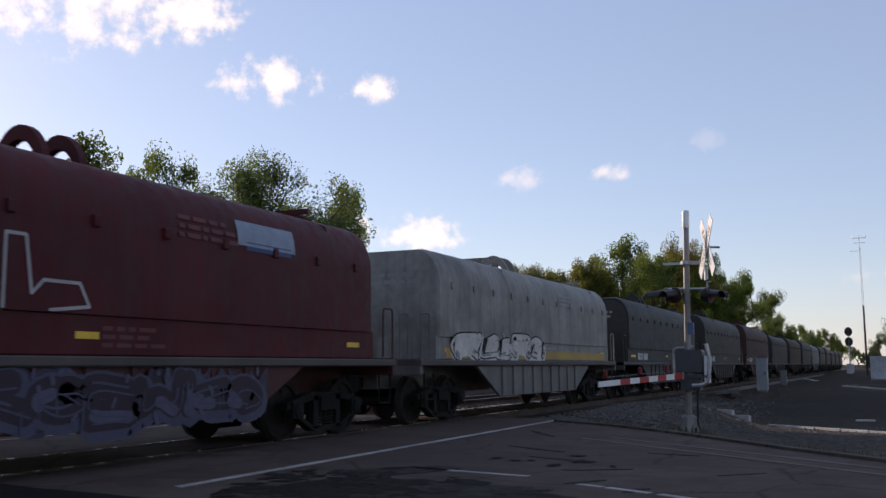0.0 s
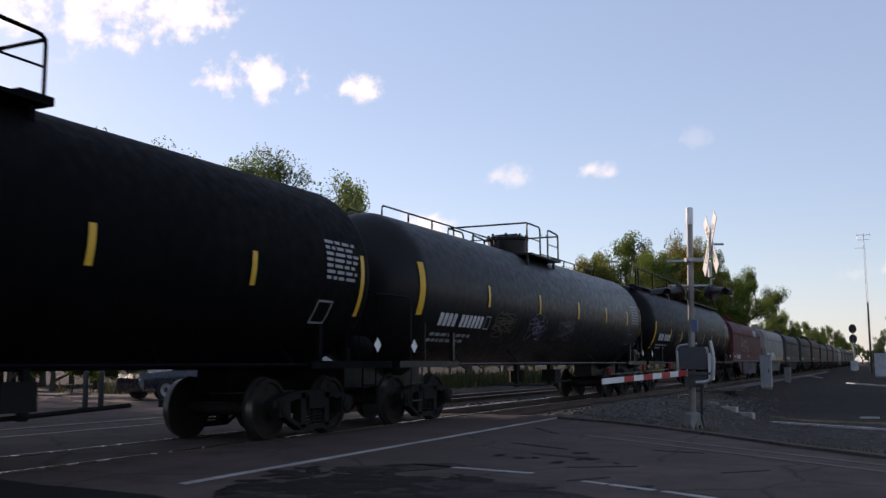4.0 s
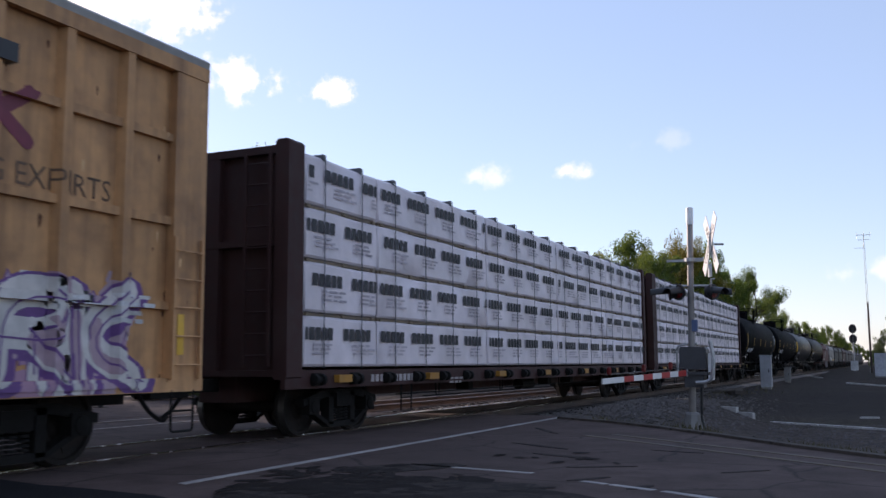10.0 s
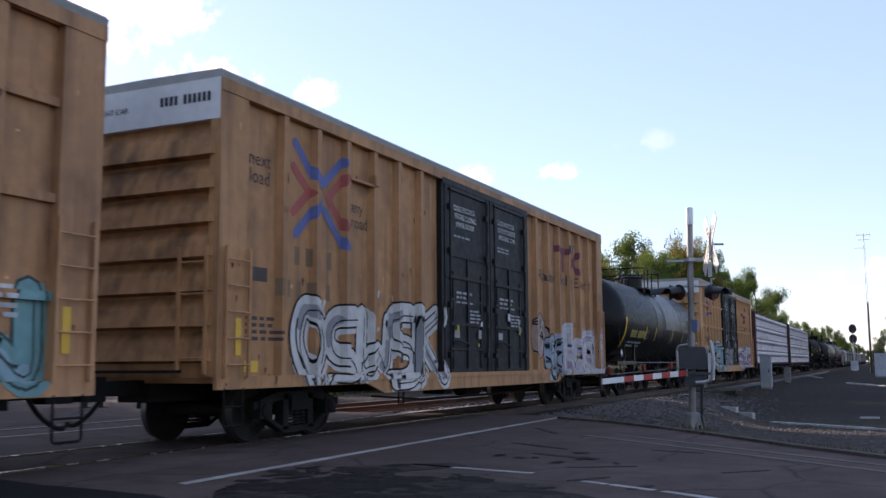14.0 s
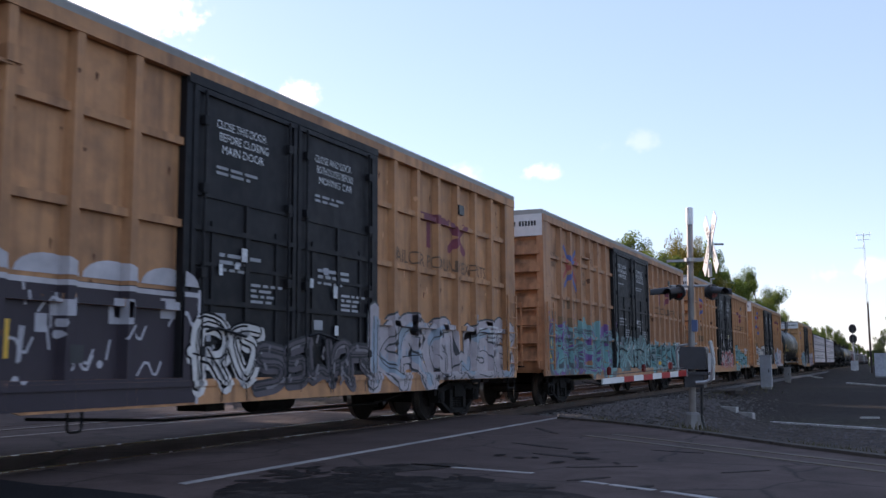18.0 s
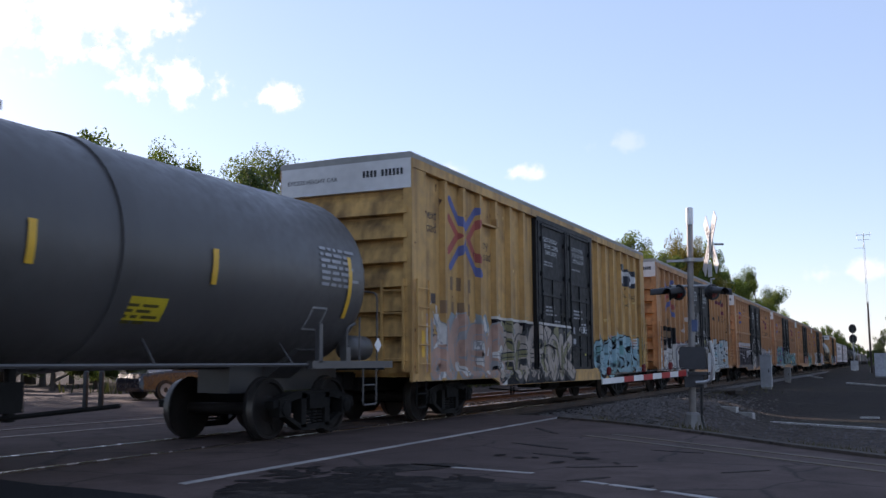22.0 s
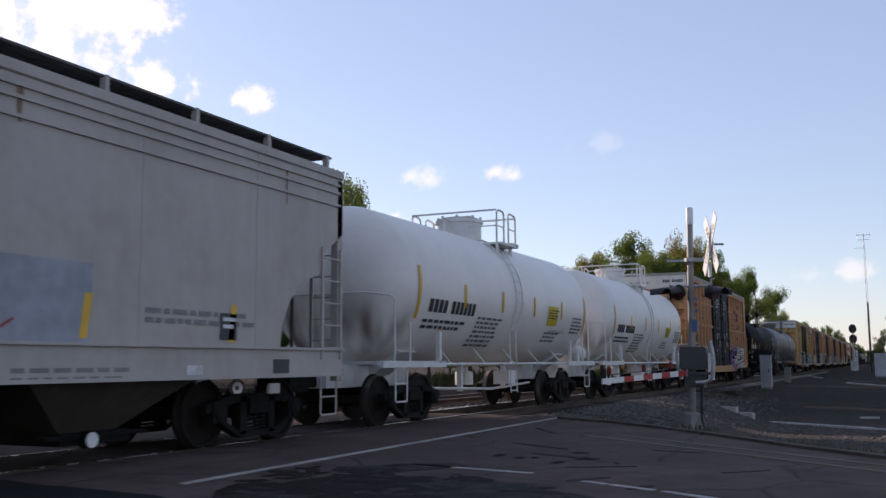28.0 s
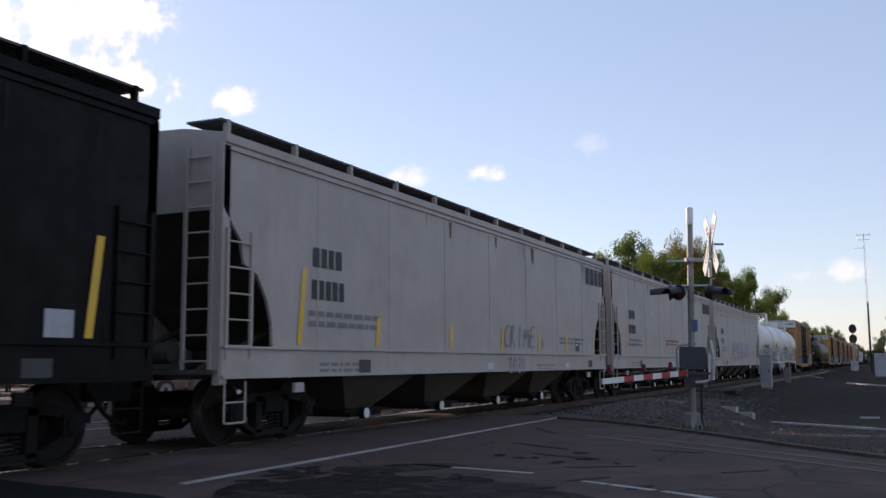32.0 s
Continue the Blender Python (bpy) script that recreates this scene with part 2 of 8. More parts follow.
def wild(parent, rng, y0, y1, z0, z1, hues, edge, lay, count=5.0):
    """Sprayed clouds and interlocked arrow shapes with thin outlines and splashes."""
    n = max(3, int((y1 - y0) * count))
    for i, m in enumerate(hues):
        cloud = []
        for _ in range(n // 2):
            y, z, r = rng.uniform(y0 + 0.1, y1 - 0.1), rng.uniform(z0 + 0.1, z1 - 0.15), rng.uniform(0.12, 0.36)
            cloud.append([(y + r * math.cos(k * 0.6283) * rng.uniform(0.75, 1.1), max(z0 - 0.05, z + r * math.sin(k * 0.6283) * rng.uniform(0.7, 1.1))) for k in range(10)])
        lay("graffiti_cloud", cloud, m, 0.0022 + 0.0004 * i)
    edges = []
    for i, m in enumerate(hues):
        shards = []
        for _ in range(n // 2):
            y, z = rng.uniform(y0 + 0.1, y1 - 0.2), rng.uniform(z0, z1 - 0.5)
            h, w, lean = rng.uniform(0.25, 0.75), rng.uniform(0.06, 0.2), rng.uniform(-0.25, 0.3)
            h = min(h, z1 - z)
            bot = [(y, z), (y + w, z), (y + w + lean * 0.4, z + h * 0.5), (y + lean * 0.4, z + h * 0.5)]
            tip = [(y + lean * 0.4 - w * 0.3, z + h * 0.5), (y + w * 1.3 + lean * 0.4, z + h * 0.5), (y + w * 0.5 + lean * 1.2, z + h)]
            shards += [bot, tip]
            loop = [bot[0], bot[3], tip[0], tip[2], tip[1], bot[2], bot[1]]
            edges += line(loop, 0.016)
        lay("graffiti_shard", shards, m, 0.0036 + 0.0005 * i)
    lay("graffiti_shard_outline", edges, edge, 0.0052)
    lay("graffiti_splash", [[(a + r * math.cos(k * 1.0472), b + r * math.sin(k * 1.0472)) for k in range(6)] for a, b, r in [(rng.uniform(y0, y1), rng.uniform(z0, z1 + 0.15), rng.uniform(0.012, 0.04)) for _ in range(n)]], hues[-1], 0.0056)


def graffiti(parent, rng, y0, y1, z0, z1, count, fill, edge, surf, ybreaks=(), zbreaks=(), back=None, second=None, fat=0.34, busy=5.0):
    """Bubble shapes: a cloud behind, an outline and a fill, all thin paint."""
    shapes = tag_letters(rng, y0, y1, z0 + 0.15, z1 - 0.15, count)
    fat = fat * min((y1 - y0) / count, 1.0)
    lay = lambda name, polys, mat, lift: mark(name, polys, mat, parent, surf, ybreaks, zbreaks, lift * 1.9)
    if back:
        wild(parent, rng, y0, y1, z0, z1, (back, fill, second or back), edge, lay, busy)
    lay("graffiti_halo", [p for s in shapes for p in line([(a + 0.05, b - 0.05) for a, b in s], fat + 0.13)], edge if back else fill, 0.004)
    lay("graffiti_outline", [p for s in shapes for p in line(s, fat + 0.07)], edge, 0.005)
    lay("graffiti_fill", [p for s in shapes for p in line(s, fat)], fill, 0.007)
    shade = []
    for s in shapes:
        k = rng.randrange(max(1, len(s) - 5))
        shade += line([(a + rng.uniform(-0.02, 0.06), b - 0.05) for a, b in s[k:k + 5]], fat * 0.5)
    lay("graffiti_shading", shade, second or paint((0.30, 0.29, 0.30), 0.6), 0.009)
    detail = []
    for s in shapes:
        k = rng.randrange(max(1, len(s) - 6))
        detail += line([(a - 0.03, b + 0.04) for a, b in s[k:k + 6]], 0.03)
        detail += line([(a + fat * 0.22, b - fat * 0.18) for a, b in s], 0.022)
        for _ in range(2):
            a, b = s[rng.randrange(len(s))]
            detail += line([(a, b), (a + rng.uniform(-0.04, 0.04), max(z0 - 0.05, b - rng.uniform(0.15, 0.5)))], 0.022)
    lay("graffiti_line", detail, edge, 0.011)
    dots = []
    for _ in range(count * 3):
        a, b = rng.uniform(y0, y1), rng.uniform(z0, z1)
        dots += line([(a, b), (a + rng.uniform(-0.06, 0.06), b + rng.uniform(0.03, 0.16))], rng.uniform(0.03, 0.07))
    lay("graffiti_highlight", dots, (second or W_) if edge is not W_ else K_, 0.013)


W_ = paint((0.60, 0.57, 0.54), 0.55)
K_ = paint((0.009, 0.008, 0.010), 0.65, spec=0.15)
# ---------------------------------------------------------------- the train's running gear
SPEED = 13.72                     # metres a second towards +y
TRACK_X = -9.40                   # middle of the near track
CARS = []                         # (thing, its middle at 0 s)
WHEELSETS = []
WHEEL_R = 0.46


def wheelset_mesh():
    g = Geo()
    g.lathe([(-1.05, 0.07), (-0.95, 0.09), (0.95, 0.09), (1.05, 0.07)], n=10, axis="x")
    for s in (-1, 1):
        prof = [(0.68, 0.12), (0.68, 0.49), (0.715, 0.485), (0.73, 0.46), (0.835, 0.455), (0.84, 0.40), (0.80, 0.385), (0.79, 0.20), (0.84, 0.14), (0.84, 0.02)]
        k = len(g.f)
        g.lathe([(s * a, r) for a, r in prof], n=28, axis="x")
        for i in range(k, len(g.f)):
            ring = (i - k) // 28
            g.mi[i] = 1 if ring == 3 else 0
        # casting marks and chalk on the plate, so that the turning shows
        for j in range(3):
            t = j * 2.1
            g.box(s * 0.795 - 0.01, s * 0.795 + 0.01, -0.03, 0.03, 0.24, 0.33, Matrix.Rotation(t, 4, "X"))
    return g.mesh("wheelset", [RUSTY, TREAD], 40)


def bogie_mesh():
    g = Geo()
    for s in (-1, 1):
        x0, x1 = (0.93, 1.09) if s > 0 else (-1.09, -0.93)
        # truss side frame: top chord, drooping bottom chord, columns, journal boxes
        top = [(-1.16, 0.58), (-0.55, 0.72), (0.55, 0.72), (1.16, 0.58), (1.16, 0.47), (0.5, 0.60), (-0.5, 0.60), (-1.16, 0.47)]
        bot = [(-1.05, 0.50), (-0.42, 0.20), (0.42, 0.20), (1.05, 0.50), (0.90, 0.36), (0.38, 0.11), (-0.38, 0.11), (-0.90, 0.36)]
        g.prism(top, x0, x1, "x")
        g.prism(bot, x0, x1, "x")
        for y in (-0.34, 0.34):
            g.box(x0, x1, y - 0.07, y + 0.07, 0.15, 0.68)
        for y in (-0.89, 0.89):
            g.box(x0 - 0.01, x1 + 0.03 * s if s > 0 else x1 + 0.01, y - 0.15, y + 0.15, 0.34, 0.60)
            g.lathe([(0, 0.12), (0.05 * s, 0.11), (0.07 * s, 0.05)], (x1 if s > 0 else x0, y, 0.46), "x", 10)
        for k in range(-1, 2):       # coil springs under the bolster
            for j in range(5):
                g.lathe([(0, 0.075), (0.03, 0.075)], ((x0 + x1) / 2, k * 0.16, 0.22 + j * 0.05), "z", 8)
    g.box(-1.12, 1.12, -0.22, 0.22, 0.44, 0.66)
    g.lathe([(0, 0.22), (0.16, 0.22)], (0, 0, 0.66), "z", 14)
    for y in (-0.34, 0.34):
        g.box(-0.75, 0.75, y - 0.05, y + 0.05, 0.33, 0.42)
    return g.mesh("bogie", [STEEL], 30)


WHEEL_MESH, BOGIE_MESH = wheelset_mesh(), bogie_mesh()


def bogie(car, y):
    b = part("bogie", BOGIE_MESH, None, car, "dark cast-steel two-axle bogie", at=(0, y, 0))
    for s in (-0.89, 0.89):
        w = part("wheelset", WHEEL_MESH, None, b, at=(0, 0, WHEEL_R))
        w.matrix_parent_inverse = Matrix.Translation((0, s, 0))
        WHEELSETS.append(w)


def coupler_mesh():
    g = Geo()
    g.cbox(-0.10, 0.10, -0.2, 0.62, 0.72, 0.92, 0.02)
    g.prism([(-0.14, 0.55), (0.12, 0.58), (0.19, 0.72), (0.16, 0.96), (0.08, 0.99), (0.05, 0.80), (-0.06, 0.80), (-0.16, 0.93)], 0.66, 0.98, "z")
    g.tube(bend([(0.2, 0.2, 0.80), (0.24, 0.4, 0.50), (0.2, 0.75, 0.34), (0.06, 1.0, 0.40)], 0.2), 0.03)
    return g.mesh("coupler", [STEEL], 35)


COUPLER_MESH = coupler_mesh()


def ends(car, half):
    for s in (1, -1):
        part("coupler", COUPLER_MESH, None, car, at=(0, s * half, 0, 0, 0, 0 if s > 0 else 180))


def ladder(car, x, y0, y1, z0, z1, n, mat, name="ladder", r=0.014, along="y"):
    g = Geo()
    if along == "y":
        for y in (y0, y1):
            g.box(x - 0.02, x + 0.02, y - 0.025, y + 0.025, z0, z1)
        for i in range(n):
            z = z0 + (i + 0.5) * (z1 - z0) / n
            g.tube([(x, y0, z), (x + 0.03, y0 + 0.02, z), (x + 0.03, y1 - 0.02, z), (x, y1, z)], r, 5)
    else:
        for xx in (y0, y1):
            g.box(xx - 0.025, xx + 0.025, x - 0.02, x + 0.02, z0, z1)
        for i in range(n):
            z = z0 + (i + 0.5) * (z1 - z0) / n
            g.tube([(y0, x, z), (y1, x, z)], r, 5)
    return part(name, g, mat, car)


def stirrup(car, x, y, z, mat, w=0.4, drop=0.5):
    g = Geo().tube(bend([(x, y - w / 2, z), (x, y - w / 2, z - drop), (x, y + w / 2, z - drop), (x, y + w / 2, z)], 0.05), 0.016, 5)
    g.tube([(x, y - w / 2, z - drop / 2), (x, y + w / 2, z - drop / 2)], 0.014, 5)
    return part("step", g, mat, car)


def thing(name, label, category, front, tail, group="cars of the freight train"):
    """An empty at the middle of a car; front and tail are its ends on the line at 0 s."""
    e = new(name)
    tagged(e, label, category, group)
    mid, half = (front + tail) / 2, (front - tail) / 2
    e.matrix_basis = pose(TRACK_X, mid, 0)
    CARS.append((e, mid))
    return e, half


# ---------------------------------------------------------------- boxcars
BOX_TOP, BOX_W = 5.11, 1.475
SIGN_RED = paint((0.40, 0.095, 0.075), 0.6)
SIGN_BLUE = paint((0.12, 0.14, 0.32), 0.6)
PURPLE = paint((0.20, 0.05, 0.07), 0.6)
POST_MESH = {}


def boxcar(front, tail, seed, color, band, slogan, arts, white_end=True, label="", dark_panel=False):
    rng = random.Random(seed)
    car, half = thing("boxcar", label, "boxcar", front, tail)
    body_mat = paint(color, 0.6, vary=0.22, coarse=0.6, streak=0.6, dirt=(0.13, 0.065, 0.038), dirt_amount=0.5, bump=0.06, spec=0.3)
    shaded_end_tan = paint(color, 0.7, vary=0.25, coarse=0.6, streak=0.6, dirt=(0.07, 0.042, 0.026), dirt_amount=0.85, bump=0.06, spec=0.2)   # shade on the car ends, put in as a heavier dark dirt tone
    black = paint((0.011, 0.011, 0.013), 0.6, vary=0.4, streak=0.15, dirt=(0.06, 0.05, 0.045), dirt_amount=0.2, spec=0.25)
    roofm = paint((0.30, 0.29, 0.27), 0.5, vary=0.2)
    inner = BOX_W - 0.12
    e = half
    d0, d1 = -half + 7.0, -half + 12.0            # door opening
    # shell: panels stand back from the posts
    g = Geo()
    g.box(-inner, inner, -e + 0.12, e - 0.12, 0.95, BOX_TOP - 0.06)
    part("body", g, body_mat, car)
    g = Geo()
    g.prism([(-BOX_W, BOX_TOP - 0.12), (BOX_W, BOX_TOP - 0.12), (BOX_W + 0.015, BOX_TOP - 0.04), (BOX_W - 0.03, BOX_TOP), (0, BOX_TOP + 0.015), (-BOX_W + 0.03, BOX_TOP), (-BOX_W - 0.015, BOX_TOP - 0.04)], -e, e)
    part("roof", g, roofm, car, "pale grey roof edge")
    g = Geo()
    g.box(BOX_W - 0.09, BOX_W + 0.01, -e, e, BOX_TOP - 0.30, BOX_TOP - 0.125)
    g.box(-BOX_W - 0.01, -BOX_W + 0.09, -e, e, BOX_TOP - 0.30, BOX_TOP - 0.125)
    part("roof_rail", g, body_mat, car)
    # side sill: deeper between the bogies
    g = Geo()
    for x0, x1 in ((BOX_W - 0.05, BOX_W + 0.006), (-BOX_W - 0.006, -BOX_W + 0.05)):
        g.prism([(-e, 0.80), (-e + 4.0, 0.80), (-e + 4.6, 0.63), (e - 4.6, 0.63), (e - 4.0, 0.80), (e, 0.80), (e, 0.97), (-e, 0.97)], x0, x1, "x")
    g.box(-1.3, 1.3, -e + 0.2, e - 0.2, 0.88, 0.95)
    part("side_sill", g, body_mat, car)
    part("centre_sill", Geo().box(-0.28, 0.28, -e + 0.1, e - 0.1, 0.62, 0.88), STEEL, car)
    # posts
    ys = [-e + 0.63 + 0.915 * i for i in range(1, 7)] + [e - 0.47 - 0.93 * i for i in range(6, 0, -1)]
    key = "post"
    if key not in POST_MESH:
        POST_MESH[key] = {}
    if color not in POST_MESH[key]:
        gp = Geo()
        ring = [(0, -0.095), (0.115, -0.06), (0.115, 0.06), (0, 0.095)]
        gp.prism(ring, 0.97, BOX_TOP - 0.30, "z")
        POST_MESH[key][color] = gp.mesh("side_post", body_mat)
    for y in ys:
        if d0 - 0.02 < y < d1 + 0.02:
            continue
        part("side_post", POST_MESH[key][color], None, car, at=(inner, y, 0))
    for y in (-e + 0.3, e - 0.3):
        for xc in (BOX_W - 0.094, -BOX_W + 0.094):
            part("corner_post", Geo().box(xc - 0.09, xc + 0.09, y - 0.3, y + 0.3, 0.97, BOX_TOP - 0.12), body_mat, car)
    breaks, levels = [], []
    for y in ys:
        breaks += [y - 0.095, y - 0.06, y + 0.06, y + 0.095]
    breaks += [-e + 0.6, e - 0.6, d0, d1, -e + 4.3, e - 4.3]
    breaks.sort()
    if band:
        for z in (1.85, 2.9, 3.95):
            for a, b in ((-e + 0.6, d0), (d1, e - 0.6)):
                part("girt", Geo().box(inner, inner + 0.075, a, b, z - 0.05, z + 0.05), body_mat, car)
            levels += [z - 0.05, z + 0.05]
    # doors: two black plug doors
    mid = (d0 + d1) / 2
    part("door_frame", Geo().box(inner, BOX_W - 0.01, d0 - 0.02, d0 + 0.10, 0.9, 4.86).box(inner, BOX_W - 0.01, d1 - 0.10, d1 + 0.02, 0.9, 4.86)
         .box(inner, BOX_W + 0.012, d0, d1, 4.74, 4.86), black, car)
    for a, b in ((d0 + 0.11, mid - 0.02), (mid + 0.02, d1 - 0.11)):
        g = Geo().box(inner, inner + 0.09, a, b, 0.92, 4.74)
        door = part("door", g, black, car, "black plug door")
        for z in (0.95, 1.9, 2.85, 4.66):
            part("door_rib", Geo().box(inner + 0.09, inner + 0.13, a, b, z, z + 0.07), black, door)
        for y, zs in ((a, 4.74), (b - 0.09, 4.74), ((a + b) / 2 - 0.04, 3.3)):
            part("door_stile", Geo().box(inner + 0.09, inner + 0.125, y, y + 0.09, 0.92, zs), black, door)
        for y in (a + 0.22, b - 0.22):
            g = Geo()
            g.tube([(BOX_W + 0.02, y, 0.95), (BOX_W + 0.02, y, 4.7)], 0.022, 6)
            for z in (1.3, 2.3, 3.4, 4.3):
                g.box(inner + 0.05, BOX_W + 0.05, y - 0.05, y + 0.05, z - 0.06, z + 0.06)
            part("lock_bar", g, black, door)
        part("door_handle", Geo().tube(bend([(BOX_W + 0.03, a + 0.3, 1.55), (BOX_W + 0.07, a + 0.5, 1.6), (BOX_W + 0.07, a + 1.1, 1.5)], 0.05), 0.02), black, door)
        dsurf = lambda y, z, my, mz: inner + 0.09
        words = ("CLOSE THIS DOOR", "BEFORE CLOSING", "MAIN DOOR") if a < mid - 1 else ("CLOSE AND LOCK", "BOTH DOORS BEFORE", "MOVING CAR")
        for i, w in enumerate(words):
            tri, L = letters(w, 0.165)
            s = min(1.0, 1.12 / L) if L else 1.0
            mark("stencil", move([[(p * s, q) for p, q in t] for t in tri], a + 0.48 + 0.06 * i, 4.27 - 0.165 * i), STENCIL, door, dsurf, lift=0.012)
        mark("stencil", fine_print(a + 0.5, 3.72, rng, 1 + rng.randrange(2), 0.7, 0.04), paint((0.30, 0.30, 0.31), 0.6), door, dsurf, lift=0.012)
        for _ in range(4):
            cy, cz, cw, ch = rng.uniform(a + 0.3, b - 0.5), rng.uniform(1.1, 2.6), rng.uniform(0.06, 0.16), rng.uniform(0.06, 0.2)
            mark("paper_card", rect(cy, cy + cw, cz, cz + ch), rng.choice((STENCIL, paint((0.34, 0.34, 0.36), 0.6), paint((0.42, 0.40, 0.08), 0.5))), door, lambda y, z, my, mz: inner + 0.135, lift=0.003)
        for yy in (a + 0.42, a + 1.15, b - 0.5):
            part("door_stile", Geo().box(inner + 0.09, inner + 0.115, yy, yy + 0.06, 0.95, 3.0), black, door)
        for zz in (1.4, 2.4, 3.3):
            part("door_rib", Geo().box(inner + 0.09, inner + 0.115, a, b, zz, zz + 0.05), black, door)
        mark("stencil", fine_print(a + 0.6, 2.55, rng, 3, 0.7, 0.05) + fine_print(a + 1.3, 2.2, rng, 4, 0.5, 0.04) + rect(a + 0.5, a + 0.75, 1.65, 1.8), paint((0.36, 0.36, 0.37), 0.6), door, dsurf, lift=0.012)
    part("door_track", Geo().box(inner, BOX_W + 0.03, -e + 2.5, e - 1.2, 0.86, 0.93), body_mat, car)
    # tail and front ends: pressed ribs below a pale band
    for s in (-1, 1):
        g = Geo()
        y = s * (e - 0.12)
        for k in range(7):
            g = Geo()
            z = 1.15 + k * 0.46
            g.add(
                [(-BOX_W + 0.08, y, z), (BOX_W - 0.08, y, z), (BOX_W - 0.10, y + s * 0.16, z + 0.03), (-BOX_W + 0.10, y + s * 0.16, z + 0.03),
                 (-BOX_W + 0.12, y + s * 0.10, z + 0.27), (BOX_W - 0.12, y + s * 0.10, z + 0.27), (-BOX_W + 0.08, y, z + 0.42), (BOX_W - 0.08, y, z + 0.42)],
                [(0, 1, 2, 3), (3, 2, 5, 4), (4, 5, 7, 6), (0, 3, 4, 6), (1, 7, 5, 2)])
            part("end_rib", g, shaded_end_tan, car)
        end_mat = paint((0.62, 0.60, 0.58), 0.6, vary=0.12) if white_end else body_mat
        part("end_band", Geo().box(-BOX_W + 0.02, BOX_W - 0.02, min(y, y + s * 0.125), max(y, y + s * 0.125), 4.42, BOX_TOP - 0.12), end_mat, car, "white band under the roof")
        if s < 0:
            g = Geo()
            yy = -e - 0.012
            w1, L1 = letters("EXCESS HEIGHT CAR", 0.12)
            for t in move([[(p * 1.15 / L1, q) for p, q in w] for w in w1], -1.30, 4.66):
                g.add([(a, yy, b) for a, b in t], [tuple(range(len(t)))])
            for t in bars(0.42, 4.68, [0.055] * 4 + [-0.05] + [0.055] * 6, 0.13, 0.027):
                g.add([(a, yy, b) for a, b in t], [tuple(range(len(t)))])
            part("stencil", g, DARKINK, car)
        ladder(car, s * (e + 0.03), -1.3, -0.9, 1.0, 2.5, 4, body_mat, "end_ladder", along="x")
        ladder(car, s * (e + 0.03), 0.85, 1.3, 1.0, 2.7, 4, body_mat, "end_ladder", along="x")
        part("brake_platform", Geo().box(-0.9, 0.9, min(s * e, s * (e + 0.28)), max(s * e, s * (e + 0.28)), 1.02, 1.06), STEEL, car)
    ladder(car, BOX_W + 0.05, -e + 0.12, -e + 0.62, 0.95, 2.7, 5, body_mat)
    ladder(car, BOX_W + 0.05, e - 0.62, e - 0.12, 0.95, 2.7, 5, body_mat)
    stirrup(car, BOX_W, -e + 0.37, 0.82, STEEL)
    stirrup(car, BOX_W, e - 0.37, 0.82, STEEL)
    stirrup(car, BOX_W - 0.1, d0 - 1.6, 0.66, STEEL, 0.2, 0.25)
    # the small shelf and bracket high on the side
    part("roof_hoist_bracket", Geo().box(inner, BOX_W + 0.03, -e + 4.2, -e + 4.4, 4.2, 4.38).box(inner, BOX_W + 0.01, -e + 3.4, -e + 4.3, 4.17, 4.21), body_mat, car)
    part("roof_hoist_bracket", Geo().box(inner, BOX_W + 0.03, e - 3.3, e - 3.05, 4.2, 4.4), BLACK, car)
    # rods and tanks of the brake gear
    g = Geo().tube([(0.9, -4.2, 0.55), (0.9, -2.0, 0.42), (0.9, 3.6, 0.42), (0.9, 4.6, 0.55)], 0.02, 5)
    g.lathe([(-0.5, 0.03), (-0.46, 0.18), (0.46, 0.18), (0.5, 0.03)], (0.75, 0.5, 0.60), "y", 12)
    g.box(0.5, 1.0, -1.3, -0.9, 0.5, 0.8)
    part("brake_gear", g, STEEL, car)
    for s in (-1, 1):
        bogie(car, s * 6.86)
    ends(car, e)

    levels += [0.86, 0.93, 0.97]
    levels.sort()

    def surf(y, z, my, mz):
        if mz < 0.97:
            return BOX_W + (0.034 if 0.86 < mz < 0.93 and -e + 2.5 < my < e - 1.2 else 0.008)
        if abs(my) > e - 0.6:
            return BOX_W - 0.004
        if d0 < my < d1:
            return inner + 0.135
        for p in ys:
            k = abs(my - p)
            if k < 0.095:
                return inner + 0.115 if k < 0.06 else inner + 0.115 * max(0.0, min(1.0, (0.095 - abs(y - p)) / 0.035))
        if band:
            for zz in (1.85, 2.9, 3.95):
                if abs(mz - zz) < 0.05:
                    return inner + 0.075
        return inner

    LOW_EDGE[surf] = lambda y: 0.81 if abs(y) > e - 4.3 else 0.64
    # the crossed red and blue sign with its words, tail half
    yx, zx = -e + 2.55, 3.78
    k = 0.78 if band else 1.0
    arm = lambda *pts: line([(yx + p * k, zx + q * k) for p, q in pts], 0.155 * k)
    mark("crossed_sign_red", arm((-0.66, 0.34), (-0.22, 0.0), (-0.66, -0.36)) + arm((0.80, 0.40), (0.34, 0.0), (0.78, -0.42)), SIGN_RED, car, surf, breaks, levels, 0.004)
    mark("crossed_sign_blue", arm((-0.62, 0.72), (0.02, 0.14), (0.08, 0.0), (0.0, -0.16), (-0.58, -0.68)) + arm((0.20, 0.22), (0.74, 0.66)) + arm((0.22, -0.22), (0.80, -0.74)), SIGN_BLUE, car, surf, breaks, levels, 0.006)
    ink = paint((0.15, 0.09, 0.055) if band else (0.07, 0.05, 0.045), 0.6)
